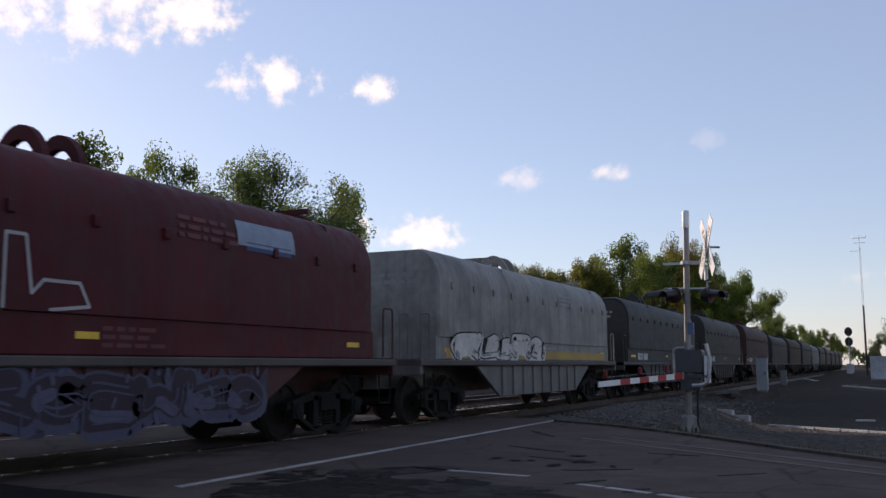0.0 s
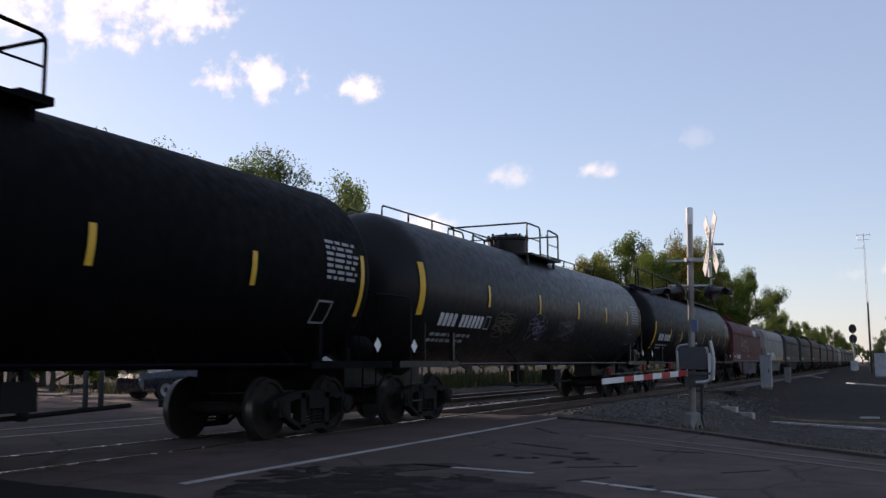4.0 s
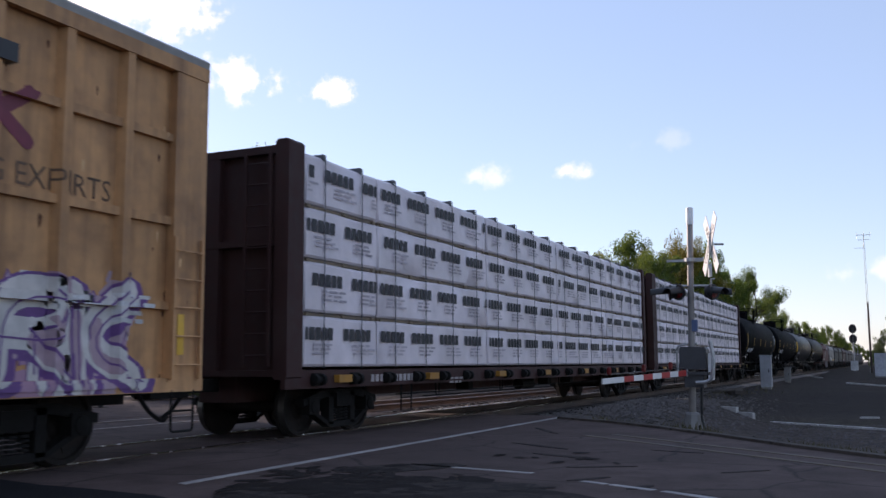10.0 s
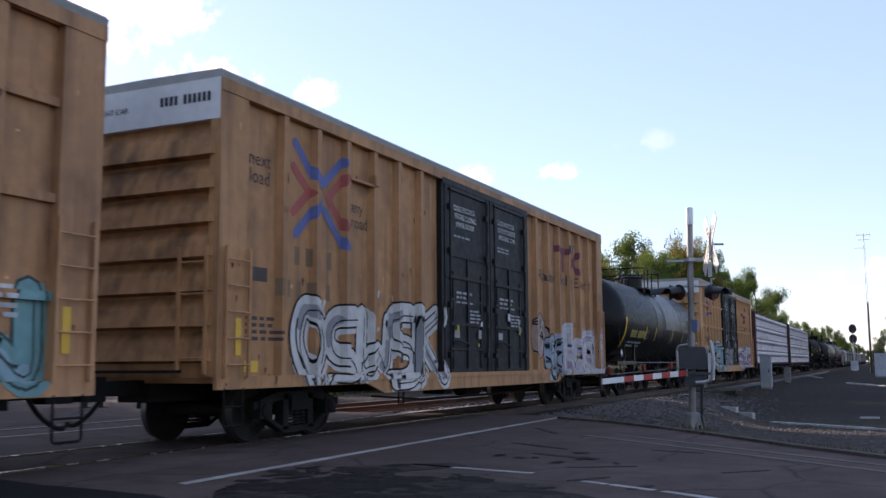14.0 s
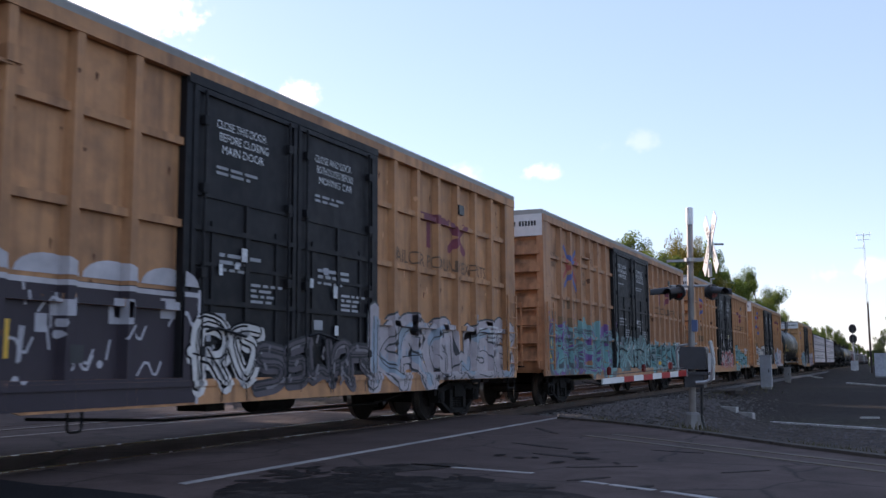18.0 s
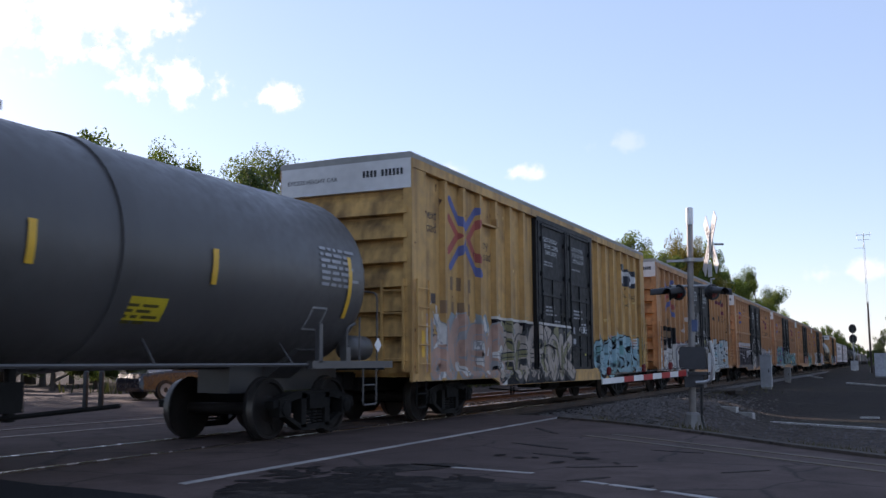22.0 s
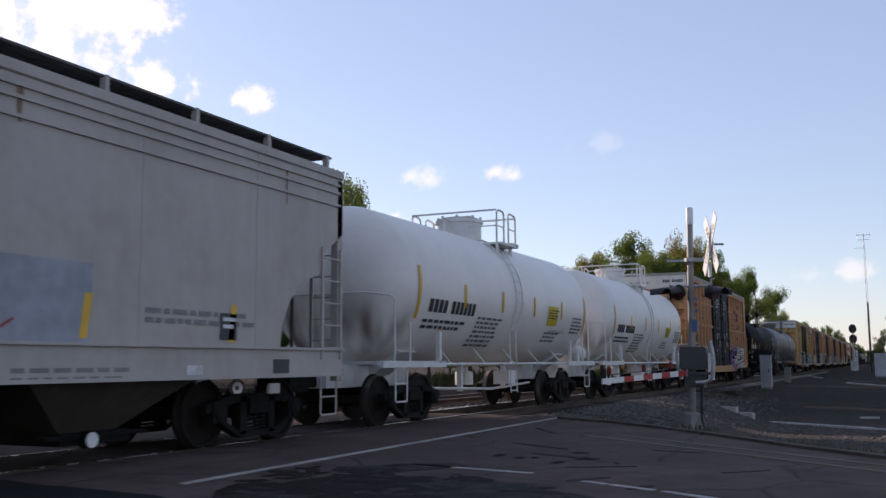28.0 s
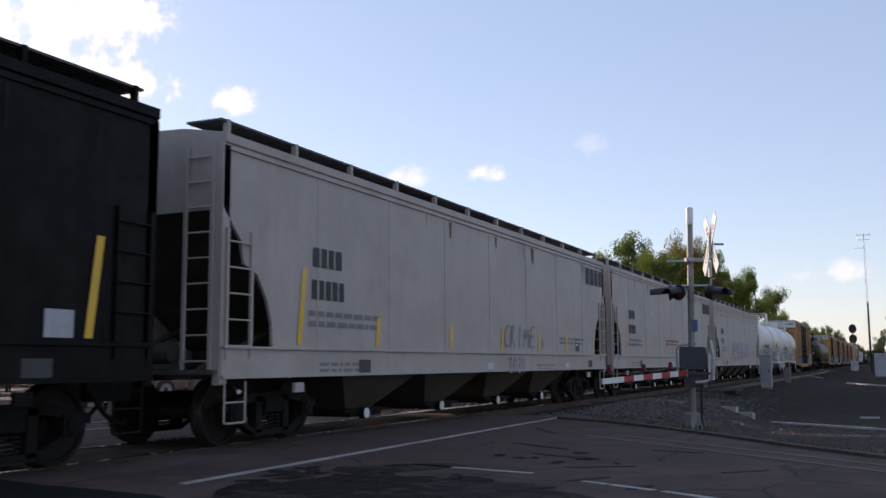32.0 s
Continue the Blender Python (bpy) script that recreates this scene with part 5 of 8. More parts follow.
        part("jacking_pad", Geo().box(W - 0.03, W + 0.02, s * (e - 1.85) - 0.12, s * (e - 1.85) + 0.12, 0.72, 0.86), m, car)
        bogie(car, s * (e - 1.72))
    part("side_sill", Geo().box(W - 0.07, W + 0.015, -e, e, 0.985, SILL), m, car)
    part("sill_lip", Geo().box(W - 0.07, W + 0.05, -e, e, 0.94, 0.984), m, car)
    part("side_sill", Geo().box(-W - 0.01, -W + 0.06, -e, e, 0.88, SILL), m, car)
    # discharge bays
    L = 2 * (e - 3.2)
    for k in range(bays):
        c = -L / 2 + L * (k + 0.5) / bays
        w = L / bays / 2
        g = Geo().loft([[(W - 0.12, c - w * 0.94, 1.0), (W - 0.12, c + w * 0.94, 1.0), (-W + 0.12, c + w * 0.94, 1.0), (-W + 0.12, c - w * 0.94, 1.0)],
                        [(0.8, c - 0.45, 0.36), (0.8, c + 0.45, 0.36), (-0.8, c + 0.45, 0.36), (-0.8, c - 0.45, 0.36)]])
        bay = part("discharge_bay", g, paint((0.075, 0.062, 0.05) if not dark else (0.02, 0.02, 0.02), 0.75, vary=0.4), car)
        part("outlet_gate", Geo().box(-0.7, 0.95, c - 0.55, c + 0.55, 0.22, 0.36).lathe([(0, 0.1), (0.12, 0.1)], (0.95, c - 0.2, 0.28), "x", 10).box(0.85, 1.0, c - 0.8, c + 0.8, 0.30, 0.34), STEEL, bay)
        part("gate_cap", Geo().lathe([(0, 0.09), (0.02, 0.09)], (1.07, c - 0.2, 0.28), "x", 10), WHITE, bay)
    part("hopper_side", Geo().box(-W + 0.12, W - 0.12, -L / 2 - 0.4, L / 2 + 0.4, 0.98, SILL + 0.1), dark_tone, car)
    ends(car, half)
    surf = lambda y, z, my, mz: (W + 0.015 if z < SILL else W + 0.006)
    zb = [SILL]
    ink = DARKINK if not dark else paint((0.25, 0.25, 0.25))
    if patch:
        for a in patch:
            mark("paint_patch", a["p"], a["m"], car, surf, (), zb, 0.002)
    y = -e + 2.2
    mark("reporting_mark", bars(y, 2.62, [0.18, 0.16, 0.15, 0.18], 0.30, 0.06) + bars(y - 0.02, 2.12, [0.145] * 5, 0.30, 0.055), ink, car, surf, (), zb, split=True)
    mark("small_print", fine_print(y - 0.1, 1.86, rng, 2, 2.0, 0.08) + fine_print(e - 4.5, 1.75, rng, 2, 2.0, 0.06) + fine_print(e - 6.4, 1.05, rng, 2, 1.5, 0.05) + fine_print(-e + 2.4, 1.1, rng, 2, 1.2, 0.05), paint((0.22, 0.21, 0.21) if not dark else (0.12, 0.12, 0.12)), car, surf, (), zb)
    mark("data_panel", rect(e - 3.1, e - 2.75, 1.45, 1.8) + rect(-e + 3.6, -e + 4.0, 0.98, 1.2) + rect(e - 1.9, e - 1.5, 1.0, 1.2), paint((0.06, 0.06, 0.06)), car, surf, (), zb, 0.006)
    mark("data_print", bars(-0.2, 1.0, [0.35], 0.14) + bars(5.4, 1.0, [0.3], 0.12) + fine_print(e - 3.05, 1.7, rng, 2, 0.2, 0.05), STENCIL, car, surf, (), zb, 0.009)
    part("sill_flange", Geo().box(W, W + 0.06, -e, e, SILL - 0.02, SILL + 0.015), m, car)
    for zz in [EAVE - q for q in seams]:
        part("eave_seam", Geo().box(W, W + 0.03, -e + 0.1, e - 0.1, zz - 0.02, zz + 0.02), m, car)
    if notice:
        mark("small_print", fine_print(notice[0], notice[1], rng, 2, notice[2], 0.07), paint((0.36, 0.08, 0.06)), car, surf, (), zb, 0.007)
    for w, yw, zw, size, mw in words:
        for i, ch in enumerate(w):
            for pts in SCRAWL[ch]:
                mark("graffiti_letter", line(soften([(yw + size * (0.62 * i + 0.45 * a + 0.08 * b), zw + size * 0.75 * b) for a, b in pts], 1), 0.045), mw, car, surf, (), zb, 0.012)
    rust = []
    for _ in range(9):
        yw, zw = rng.uniform(-e + 1.5, e - 1.5), EAVE - 0.12
        hh, ww = rng.uniform(0.1, 0.5), rng.uniform(0.015, 0.05)
        rust.append([(yw - ww, zw), (yw + ww, zw), (yw + ww * 0.4, zw - hh), (yw - ww * 0.4, zw - hh)])
    tagged(mark("rust_stain", rust, paint((0.20, 0.12, 0.07) if not dark else (0.02, 0.015, 0.012), 0.8), car, surf, (), zb, 0.0095), kind="stuff")
    for k, yy in enumerate(tape or [-e + 1.25 * cutaway + 0.3 + k * (2 * e - 3.1) / 6 for k in range(7)]):
        h = 1.15 if k == 0 else 0.5
        mark("reflector", [[(yy - 0.05, SILL + 0.06), (yy + 0.07, SILL + 0.06), (yy + 0.07 + 0.12 * h, SILL + 0.06 + h), (yy - 0.05 + 0.12 * h, SILL + 0.06 + h)]], YELLOW, car, surf, (), zb, 0.006)
    if emblem:
        mark("owner_emblem", bars(e - 1.95, 3.44, [0.36, 0.38, 0.34, 0.40], 0.48, 0.09), paint((0.035, 0.04, 0.06), 0.6), car, surf, (), zb, 0.006, split=True)
    for a in arts:
        if a.get("path"):
            for p in a["path"]:
                mark("graffiti_line", line(p, a.get("w", 0.06)), a["fill"], car, surf, (), zb, 0.012)
        else:
            graffiti(car, rng, a["y0"], a["y1"], a["z0"], a["z1"], a["n"], a["fill"], a["edge"], surf, (), zb, a.get("back"), a.get("second"))
    return car


# ---------------------------------------------------------------- ground
def ground_material():
    """Dry grass, dirt and gravel, broken at several scales."""
    m = bpy.data.materials.new("gravel_and_grass")
    m.use_nodes = True
    nt = m.node_tree
    b = nt.nodes["Principled BSDF"]
    tc = nt.nodes.new("ShaderNodeTexCoord")
    n1, n2, v = nt.nodes.new("ShaderNodeTexNoise"), nt.nodes.new("ShaderNodeTexNoise"), nt.nodes.new("ShaderNodeTexVoronoi")
    n1.inputs["Scale"].default_value, n1.inputs["Detail"].default_value = 0.12, 6
    n2.inputs["Scale"].default_value, n2.inputs["Detail"].default_value = 5.0, 8
    v.inputs["Scale"].default_value = 22.0
    for n in (n1, n2, v):
        nt.links.new(tc.outputs["Object"], n.inputs["Vector"])
    r = nt.nodes.new("ShaderNodeValToRGB")
    el = r.color_ramp.elements
    el[0].position, el[0].color = 0.38, (0.064, 0.050, 0.043, 1)
    el[1].position, el[1].color = 0.66, (0.062, 0.060, 0.030, 1)
    r.color_ramp.elements.new(0.50).color = (0.09, 0.07, 0.058, 1)
    nt.links.new(n1.outputs[0], r.inputs[0])
    mx = nt.nodes.new("ShaderNodeMix")
    mx.data_type, mx.blend_type = "RGBA", "MULTIPLY"
    mx.inputs[0].default_value = 0.75
    r2 = nt.nodes.new("ShaderNodeValToRGB")
    r2.color_ramp.elements[0].position, r2.color_ramp.elements[0].color = 0.3, (0.35, 0.35, 0.35, 1)
    r2.color_ramp.elements[1].position, r2.color_ramp.elements[1].color = 0.7, (1.5, 1.5, 1.5, 1)
    nt.links.new(n2.outputs[0], r2.inputs[0])
    nt.links.new(r2.outputs[0], mx.inputs[7])
    # darker brown tone in the yard further along the line
    sep, wob, yard = nt.nodes.new("ShaderNodeSeparateXYZ"), nt.nodes.new("ShaderNodeMath"), nt.nodes.new("ShaderNodeMapRange")
    nt.links.new(tc.outputs["Object"], sep.inputs[0])
    wob.operation = "MULTIPLY_ADD"
    wob.inputs[1].default_value = 14.0
    nt.links.new(n1.outputs[0], wob.inputs[0])
    nt.links.new(sep.outputs[1], wob.inputs[2])
    yard.inputs[1].default_value, yard.inputs[2].default_value, yard.inputs[3].default_value, yard.inputs[4].default_value = 30.0, 42.0, 0.0, 0.88
    nt.links.new(wob.outputs[0], yard.inputs[0])
    mix_yard = nt.nodes.new("ShaderNodeMix")
    mix_yard.data_type = "RGBA"
    mix_yard.inputs[7].default_value = (0.026, 0.020, 0.017, 1)
    nt.links.new(yard.outputs[0], mix_yard.inputs[0])
    nt.links.new(r.outputs[0], mix_yard.inputs[6])
    nt.links.new(mix_yard.outputs[2], mx.inputs[6])
    nt.links.new(mx.outputs[2], b.inputs["Base Color"])
    b.inputs["Roughness"].default_value = 0.95
    b.inputs["Specular IOR Level"].default_value = 0.1
    bp = nt.nodes.new("ShaderNodeBump")
    bp.inputs["Strength"].default_value, bp.inputs["Distance"].default_value = 0.6, 0.05
    nt.links.new(v.outputs[0], bp.inputs["Height"])
    nt.links.new(bp.outputs[0], b.inputs["Normal"])
    return m


def asphalt_material(name, base, dark, crack=1.0, scale=1.0, cells=0.55, stain=0.60):
    """Worn asphalt: stone grain, tar stains and fine cracks."""
    m = bpy.data.materials.new(name)
    m.use_nodes = True
    nt = m.node_tree
    b = nt.nodes["Principled BSDF"]
    tc = nt.nodes.new("ShaderNodeTexCoord")

    def tex(kind, s, **kw):
        n = nt.nodes.new(kind)
        n.inputs["Scale"].default_value = s
        for k, val in kw.items():
            n.inputs[k].default_value = val
        nt.links.new(tc.outputs["Object"], n.inputs["Vector"])
        return n

    grain = tex("ShaderNodeTexNoise", 60.0, Detail=3.0)
    mid = tex("ShaderNodeTexNoise", 1.1 * scale, Detail=7.0, Roughness=0.65)
    big = tex("ShaderNodeTexNoise", 0.22 * scale, Detail=4.0)
    vor = nt.nodes.new("ShaderNodeTexVoronoi")
    vor.feature = "DISTANCE_TO_EDGE"
    vor.inputs["Scale"].default_value = cells
    warp = nt.nodes.new("ShaderNodeMix")
    warp.data_type = "VECTOR"
    warp.inputs[0].default_value = 0.25
    nt.links.new(tc.outputs["Object"], warp.inputs[4])
    wn2 = tex("ShaderNodeTexNoise", 1.3, Detail=5.0)
    nt.links.new(wn2.outputs[1], warp.inputs[5])
    nt.links.new(warp.outputs[1], vor.inputs["Vector"])

    def rng_node(src, a, b2, c, d):
        r = nt.nodes.new("ShaderNodeMapRange")
        r.inputs[1].default_value, r.inputs[2].default_value, r.inputs[3].default_value, r.inputs[4].default_value = a, b2, c, d
        nt.links.new(src, r.inputs[0])
        return r.outputs[0]

    def mixc(f, a, c):
        x = nt.nodes.new("ShaderNodeMix")
        x.data_type = "RGBA"
        nt.links.new(f, x.inputs[0])
        for s, val in ((x.inputs[6], a), (x.inputs[7], c)):
            if isinstance(val, tuple):
                s.default_value = (*val, 1)
            else:
                nt.links.new(val, s)
        return x.outputs[2]

    col = mixc(rng_node(mid.outputs[0], 0.35, 0.65, 0.0, 1.0), tuple(c * 0.52 for c in base), tuple(c * 1.42 for c in base))
    col = mixc(rng_node(big.outputs[0], 0.42, 0.62, 0.0, 0.8), col, tuple(c * 0.66 for c in base))
    col = mixc(rng_node(mid.outputs[0], stain, stain + 0.07, 0.0, dark), col, tuple(c * 0.3 for c in base))
    col = mixc(rng_node(vor.outputs[0], 0.0, 0.014 if cells < 1 else 0.07, 0.85 * crack, 0.0), col, (0.008, 0.008, 0.008))
    col = mixc(rng_node(grain.outputs[0], 0.3, 0.75, 0.0, 0.35), col, tuple(min(1, c * 2.0) for c in base))
    nt.links.new(col, b.inputs["Base Color"])
    b.inputs["Roughness"].default_value = 0.9
    b.inputs["Specular IOR Level"].default_value = 0.12
    bp = nt.nodes.new("ShaderNodeBump")
    bp.inputs["Strength"].default_value, bp.inputs["Distance"].default_value = 0.35, 0.01
    nt.links.new(grain.outputs[0], bp.inputs["Height"])
    nt.links.new(bp.outputs[0], b.inputs["Normal"])
    return m


GROUND_MAT = ground_material()
ASPHALT = asphalt_material("worn_asphalt", (0.078, 0.054, 0.047), 0.75, stain=0.60)
PATCHY = asphalt_material("tarred_patch", (0.048, 0.036, 0.031), 1.0, 1.0, 2.2, 3.2, 0.46)
NEAR_BLACK = asphalt_material("fresh_tar", (0.010, 0.010, 0.011), 0.3, 0.2, 1.0)
CONCRETE = asphalt_material("old_concrete", (0.20, 0.19, 0.175), 0.4, 0.6, 1.5)
GRAVEL = material("crushed_stone", (0.10, 0.086, 0.079), 0.9, 0.0, 0.5, 18.0, 3.0, 0.6)
LINE_MAT = material("worn_white_road_paint", (0.33, 0.30, 0.28), 0.7, 0.0, 0.35, 14.0, 2.0, 0.1, dirt_amount=0.5, dirt=(0.08, 0.08, 0.08))
# pale tone of the strips that stand in for sunlit slivers
SUN_SLIVER = material("pale_concrete", (0.48, 0.45, 0.42), 0.85, 0.0, 0.3, 12.0, 2.0, 0.3)
YLINE_MAT = material("worn_yellow_road_paint", (0.095, 0.062, 0.030), 0.8, 0.0, 0.4, 9.0, 2.0, 0.1, dirt_amount=0.9, dirt=(0.06, 0.055, 0.05))


def height(x, y):
    """Lie of the land: level at the crossing, a low heap of gravel beside the track, a shallow ditch past it."""
    n = noise.noise((x * 0.25, y * 0.25, 3.0)) * 0.06 + noise.noise((x * 0.9, y * 0.9, 7.0)) * 0.03
    edge = 18.6 - (x + 5.0) * 1.05 if x > -6.3 else 19.9
    drop = max(0.0, min(1.0, (y - edge) / 1.6)) if x < 12 else 1.0
    side = max(0.0, min(1.0, (x + 7.6) / 1.6))
    z = -0.07 - 0.25 * drop * side + n
    if y > 19:
        k = min(1.0, (y - 19) / 3)
        heap = 0.30 * math.exp(-((x + 6.0) / 1.5) ** 2 - ((y - 27) / 7.0) ** 2)
        z += k * heap
    swale = max(0.0, min(1.0, (x + 5.2) / 1.8)) * max(0.0, min(1.0, (y - edge - 1.5) / 4.0)) * max(0.0, min(1.0, (48.0 - y) / 12.0))
    z -= 0.36 * swale if x < 12 else 0.0
    d = abs(x - TRACK_X)
    if d < 2.6 or abs(x + 13.7) < 2.4:
        z = min(z, -0.30)
    return z


def ground_sheet():
    g = Geo()
    xs = [-3000, -1200, -500, -220, -120, -80, -60, -48, -38] + [-30 + 0.75 * i for i in range(47)] + [6.5, 9, 13, 18, 26, 40, 70, 120, 300, 900, 3000]
    ys = [-600, -200, -80, -40, -20, -10, -4, 0, 4, 8, 11] + [12.5 + 0.75 * i for i in range(60)] + [60, 66, 74, 84, 96, 110, 130, 160, 200, 260, 350, 500, 900, 1600, 4000]
    v = []
    for y in ys:
        for x in xs:
            far = max(abs(x) / 60, y / 150, -y / 30)
            v.append((x, y, height(x, y) if far < 1 else -0.12))
    n = len(xs)
    g.add(v, [(j * n + i, j * n + i + 1, (j + 1) * n + i + 1, (j + 1) * n + i) for j in range(len(ys) - 1) for i in range(n - 1)])
    ob = part("ground", g, GROUND_MAT, smooth=60)
    tagged(ob, "gravelly ground with thin dry grass beside the tracks", "ground", kind="structure")


def slab(name, ring, z0, z1, mat, label, category="road", kind="structure", group=""):
    ob = part(name, Geo().prism(ring, z0, z1, "z"), mat)
    return tagged(ob, label, category, group, kind)


ground_sheet()
# road surface: one sheet this side of the track, strips between rails, one sheet beyond
EDGE = [(-6.6, 19.95), (-6.1, 19.0), (-4.7, 17.95), (-3.6, 16.8), (-2.4, 15.35), (-1.1, 13.65), (0.2, 12.2), (2.2, 10.6), (6.0, 8.2), (14.0, 4.5), (30.0, -1.0), (60.0, -9.0)]
slab("road", [(-8.02, -60.0), (60.0, -60.0)] + EDGE[::-1] + [(-8.02, 19.95)], -0.45, -0.004, ASPHALT, "grey worn asphalt road with cracks and tar stains")
for name, x0, x1 in (("crossing_panel", -8.62 + 0.10, -8.02), ("crossing_panel", -10.02, -8.78), ("crossing_panel", -11.2, -10.18), ("crossing_panel", -12.92, -11.2), ("crossing_panel", -14.36, -13.10), ("crossing_panel", -15.3, -14.52)):
    slab(name, [(x0, -30.0), (x1, -30.0), (x1, 20.2), (x0, 20.2)], -0.30, -0.012, ASPHALT, "asphalt strip beside the rails of the crossing")
slab("road", [(-70.0, -60.0), (-15.3, -60.0), (-15.3, 20.2), (-19.0, 25.0), (-30.0, 33.0), (-70.0, 52.0)], -0.45, -0.006, ASPHALT, "asphalt road beyond the tracks")
# kerb-like edge of the road, broken concrete
g = Geo()
for (a, b), (c, d) in zip(EDGE[1:8], EDGE[2:9]):
    L = math.hypot(c - a, d - b)
    nx, ny = -(d - b) / L * 0.16, (c - a) / L * 0.16
    ring = [(a, b), (c, d), (c - nx, d - ny), (a - nx, b - ny)]
    g.prism(ring, -0.3, 0.035, "z")
tagged(part("kerb", g, asphalt_material("crumbled_kerb", (0.075, 0.062, 0.052), 0.8, 1.0, 2.0)), "low broken concrete road edge", "kerb", kind="structure")
# markings
slab("stop_line", [(-6.24, 7.40), (-6.12, 7.36), (-6.24, 19.5), (-6.36, 19.5)], -0.02, 0.002, LINE_MAT, "thin worn white line painted along the track", "road marking")
for i, (a, b) in enumerate((((-4.95, 9.80), (-3.38, 9.44)), ((-2.72, 8.99), (-2.45, 8.86)), ((-2.40, 8.83), (-1.95, 8.60)), ((-1.85, 8.55), (-0.9, 7.98)), ((-0.8, 7.92), (1.0, 6.8)))):
    L = math.hypot(b[0] - a[0], b[1] - a[1])
    nx, ny = -(b[1] - a[1]) / L * 0.045, (b[0] - a[0]) / L * 0.045
    slab("lane_line", [(a[0] - nx, a[1] - ny), (b[0] - nx, b[1] - ny), (b[0] + nx, b[1] + ny), (a[0] + nx, a[1] + ny)], -0.02, 0.002, LINE_MAT, "broken worn white lane line on the asphalt", "road marking", group="lane lines")
for off in (0.0, 0.35):
    slab("centre_line", [(-4.4 + off, 14.6 + off), (-4.3 + off, 14.68 + off), (2.1 + off, 9.05 + off), (2.0 + off, 8.97 + off)], -0.02, 0.001, YLINE_MAT, "faded yellow centre line, almost worn away", "road marking", group="centre lines")


# slivers of sunlight on the gravel lot, built as low pale broken strips
for ax, ay, bx, by, wide in [(-4.86, 31.37, -3.76, 30.35, 0.1), (-3.26, 30.19, 0.27, 27.48, 0.16), (-0.92, 33.36, -0.36, 33.54, 0.12), (-2.55, 68.88, 0.68, 58.84, 0.25), (-7.32, 97.89, -5.46, 91.91, 0.25)]:
    run = math.hypot(bx - ax, by - ay)
    nx, ny = -(by - ay) / run * wide / 2, (bx - ax) / run * wide / 2
    g, n = Geo(), max(2, int(run / 0.8))
    for i in range(n):
        u0, u1 = (i + 0.02) / n, (i + 0.97) / n
        c, d = (ax + (bx - ax) * u0, ay + (by - ay) * u0), (ax + (bx - ax) * u1, ay + (by - ay) * u1)
        k = 0.7 + 0.5 * abs(noise.noise((c[0] * 2.0, c[1] * 2.0, 1.0)))
        zz = max(height(*c), height(*d))
        g.prism([(c[0] - nx * k, c[1] - ny * k), (d[0] - nx, d[1] - ny), (d[0] + nx, d[1] + ny), (c[0] + nx * k, c[1] + ny * k)], zz - 0.2, zz + 0.05, "z")
    tagged(part("edging", g, SUN_SLIVER), "low broken pale strip standing in for a sliver of sunlight", "edging", kind="structure")


def blotch(name, cx, cy, rx, ry, turn, seed, mat, label, z=0.001):
    rng = random.Random(seed)
    ring = []
    for k in range(28):
        a = 2 * math.pi * k / 28
        f = 1 + 0.22 * noise.noise((math.cos(a) * 1.7, math.sin(a) * 1.7, seed * 1.3)) + rng.uniform(-0.07, 0.07)
        p, q = rx * f * math.cos(a), ry * f * math.sin(a)
        ring.append((cx + p * math.cos(turn) - q * math.sin(turn), cy + p * math.sin(turn) + q * math.cos(turn)))
    slab(name, ring, -0.02, z, mat, label, "road patch")


blotch("asphalt_patch", -3.7, 7.3, 1.9, 1.45, -0.45, 3, PATCHY, "dark cracked and tarred patch in the asphalt")
blotch("asphalt_patch", -4.9, 9.4, 0.8, 0.35, 0.9, 6, PATCHY, "small dark cracked patch in the asphalt", 0.002)
slab("tar_patch", [(-12.0, 7.3), (-8.05, 6.95), (-7.4, 6.80), (-6.6, 6.74), (-5.8, 6.62), (-5.2, 6.35), (-4.7, 5.9), (-4.4, 5.2), (-4.6, 2.0), (-12.0, 2.0)], -0.02, 0.002, NEAR_BLACK, "near-black band across the road", "road patch")
for i, (x, y, a, b, t) in enumerate(((-3.6, 11.3, 0.5, 0.08, -0.4), (-2.9, 10.3, 0.4, 0.05, 0.5), (-4.4, 12.6, 0.6, 0.07, -0.6), (-2.5, 12.4, 0.35, 0.05, -0.3), (-1.4, 10.4, 0.3, 0.04, 0.8), (-5.3, 15.5, 0.7, 0.06, -1.0), (-2.7, 9.2, 0.25, 0.05, 1.0), (-2.1, 8.75, 0.2, 0.06, 1.2))):
    blotch("crack_filler", x, y, a, b, t, 20 + i, PATCHY, "thin dark tar filling a crack", 0.0015)


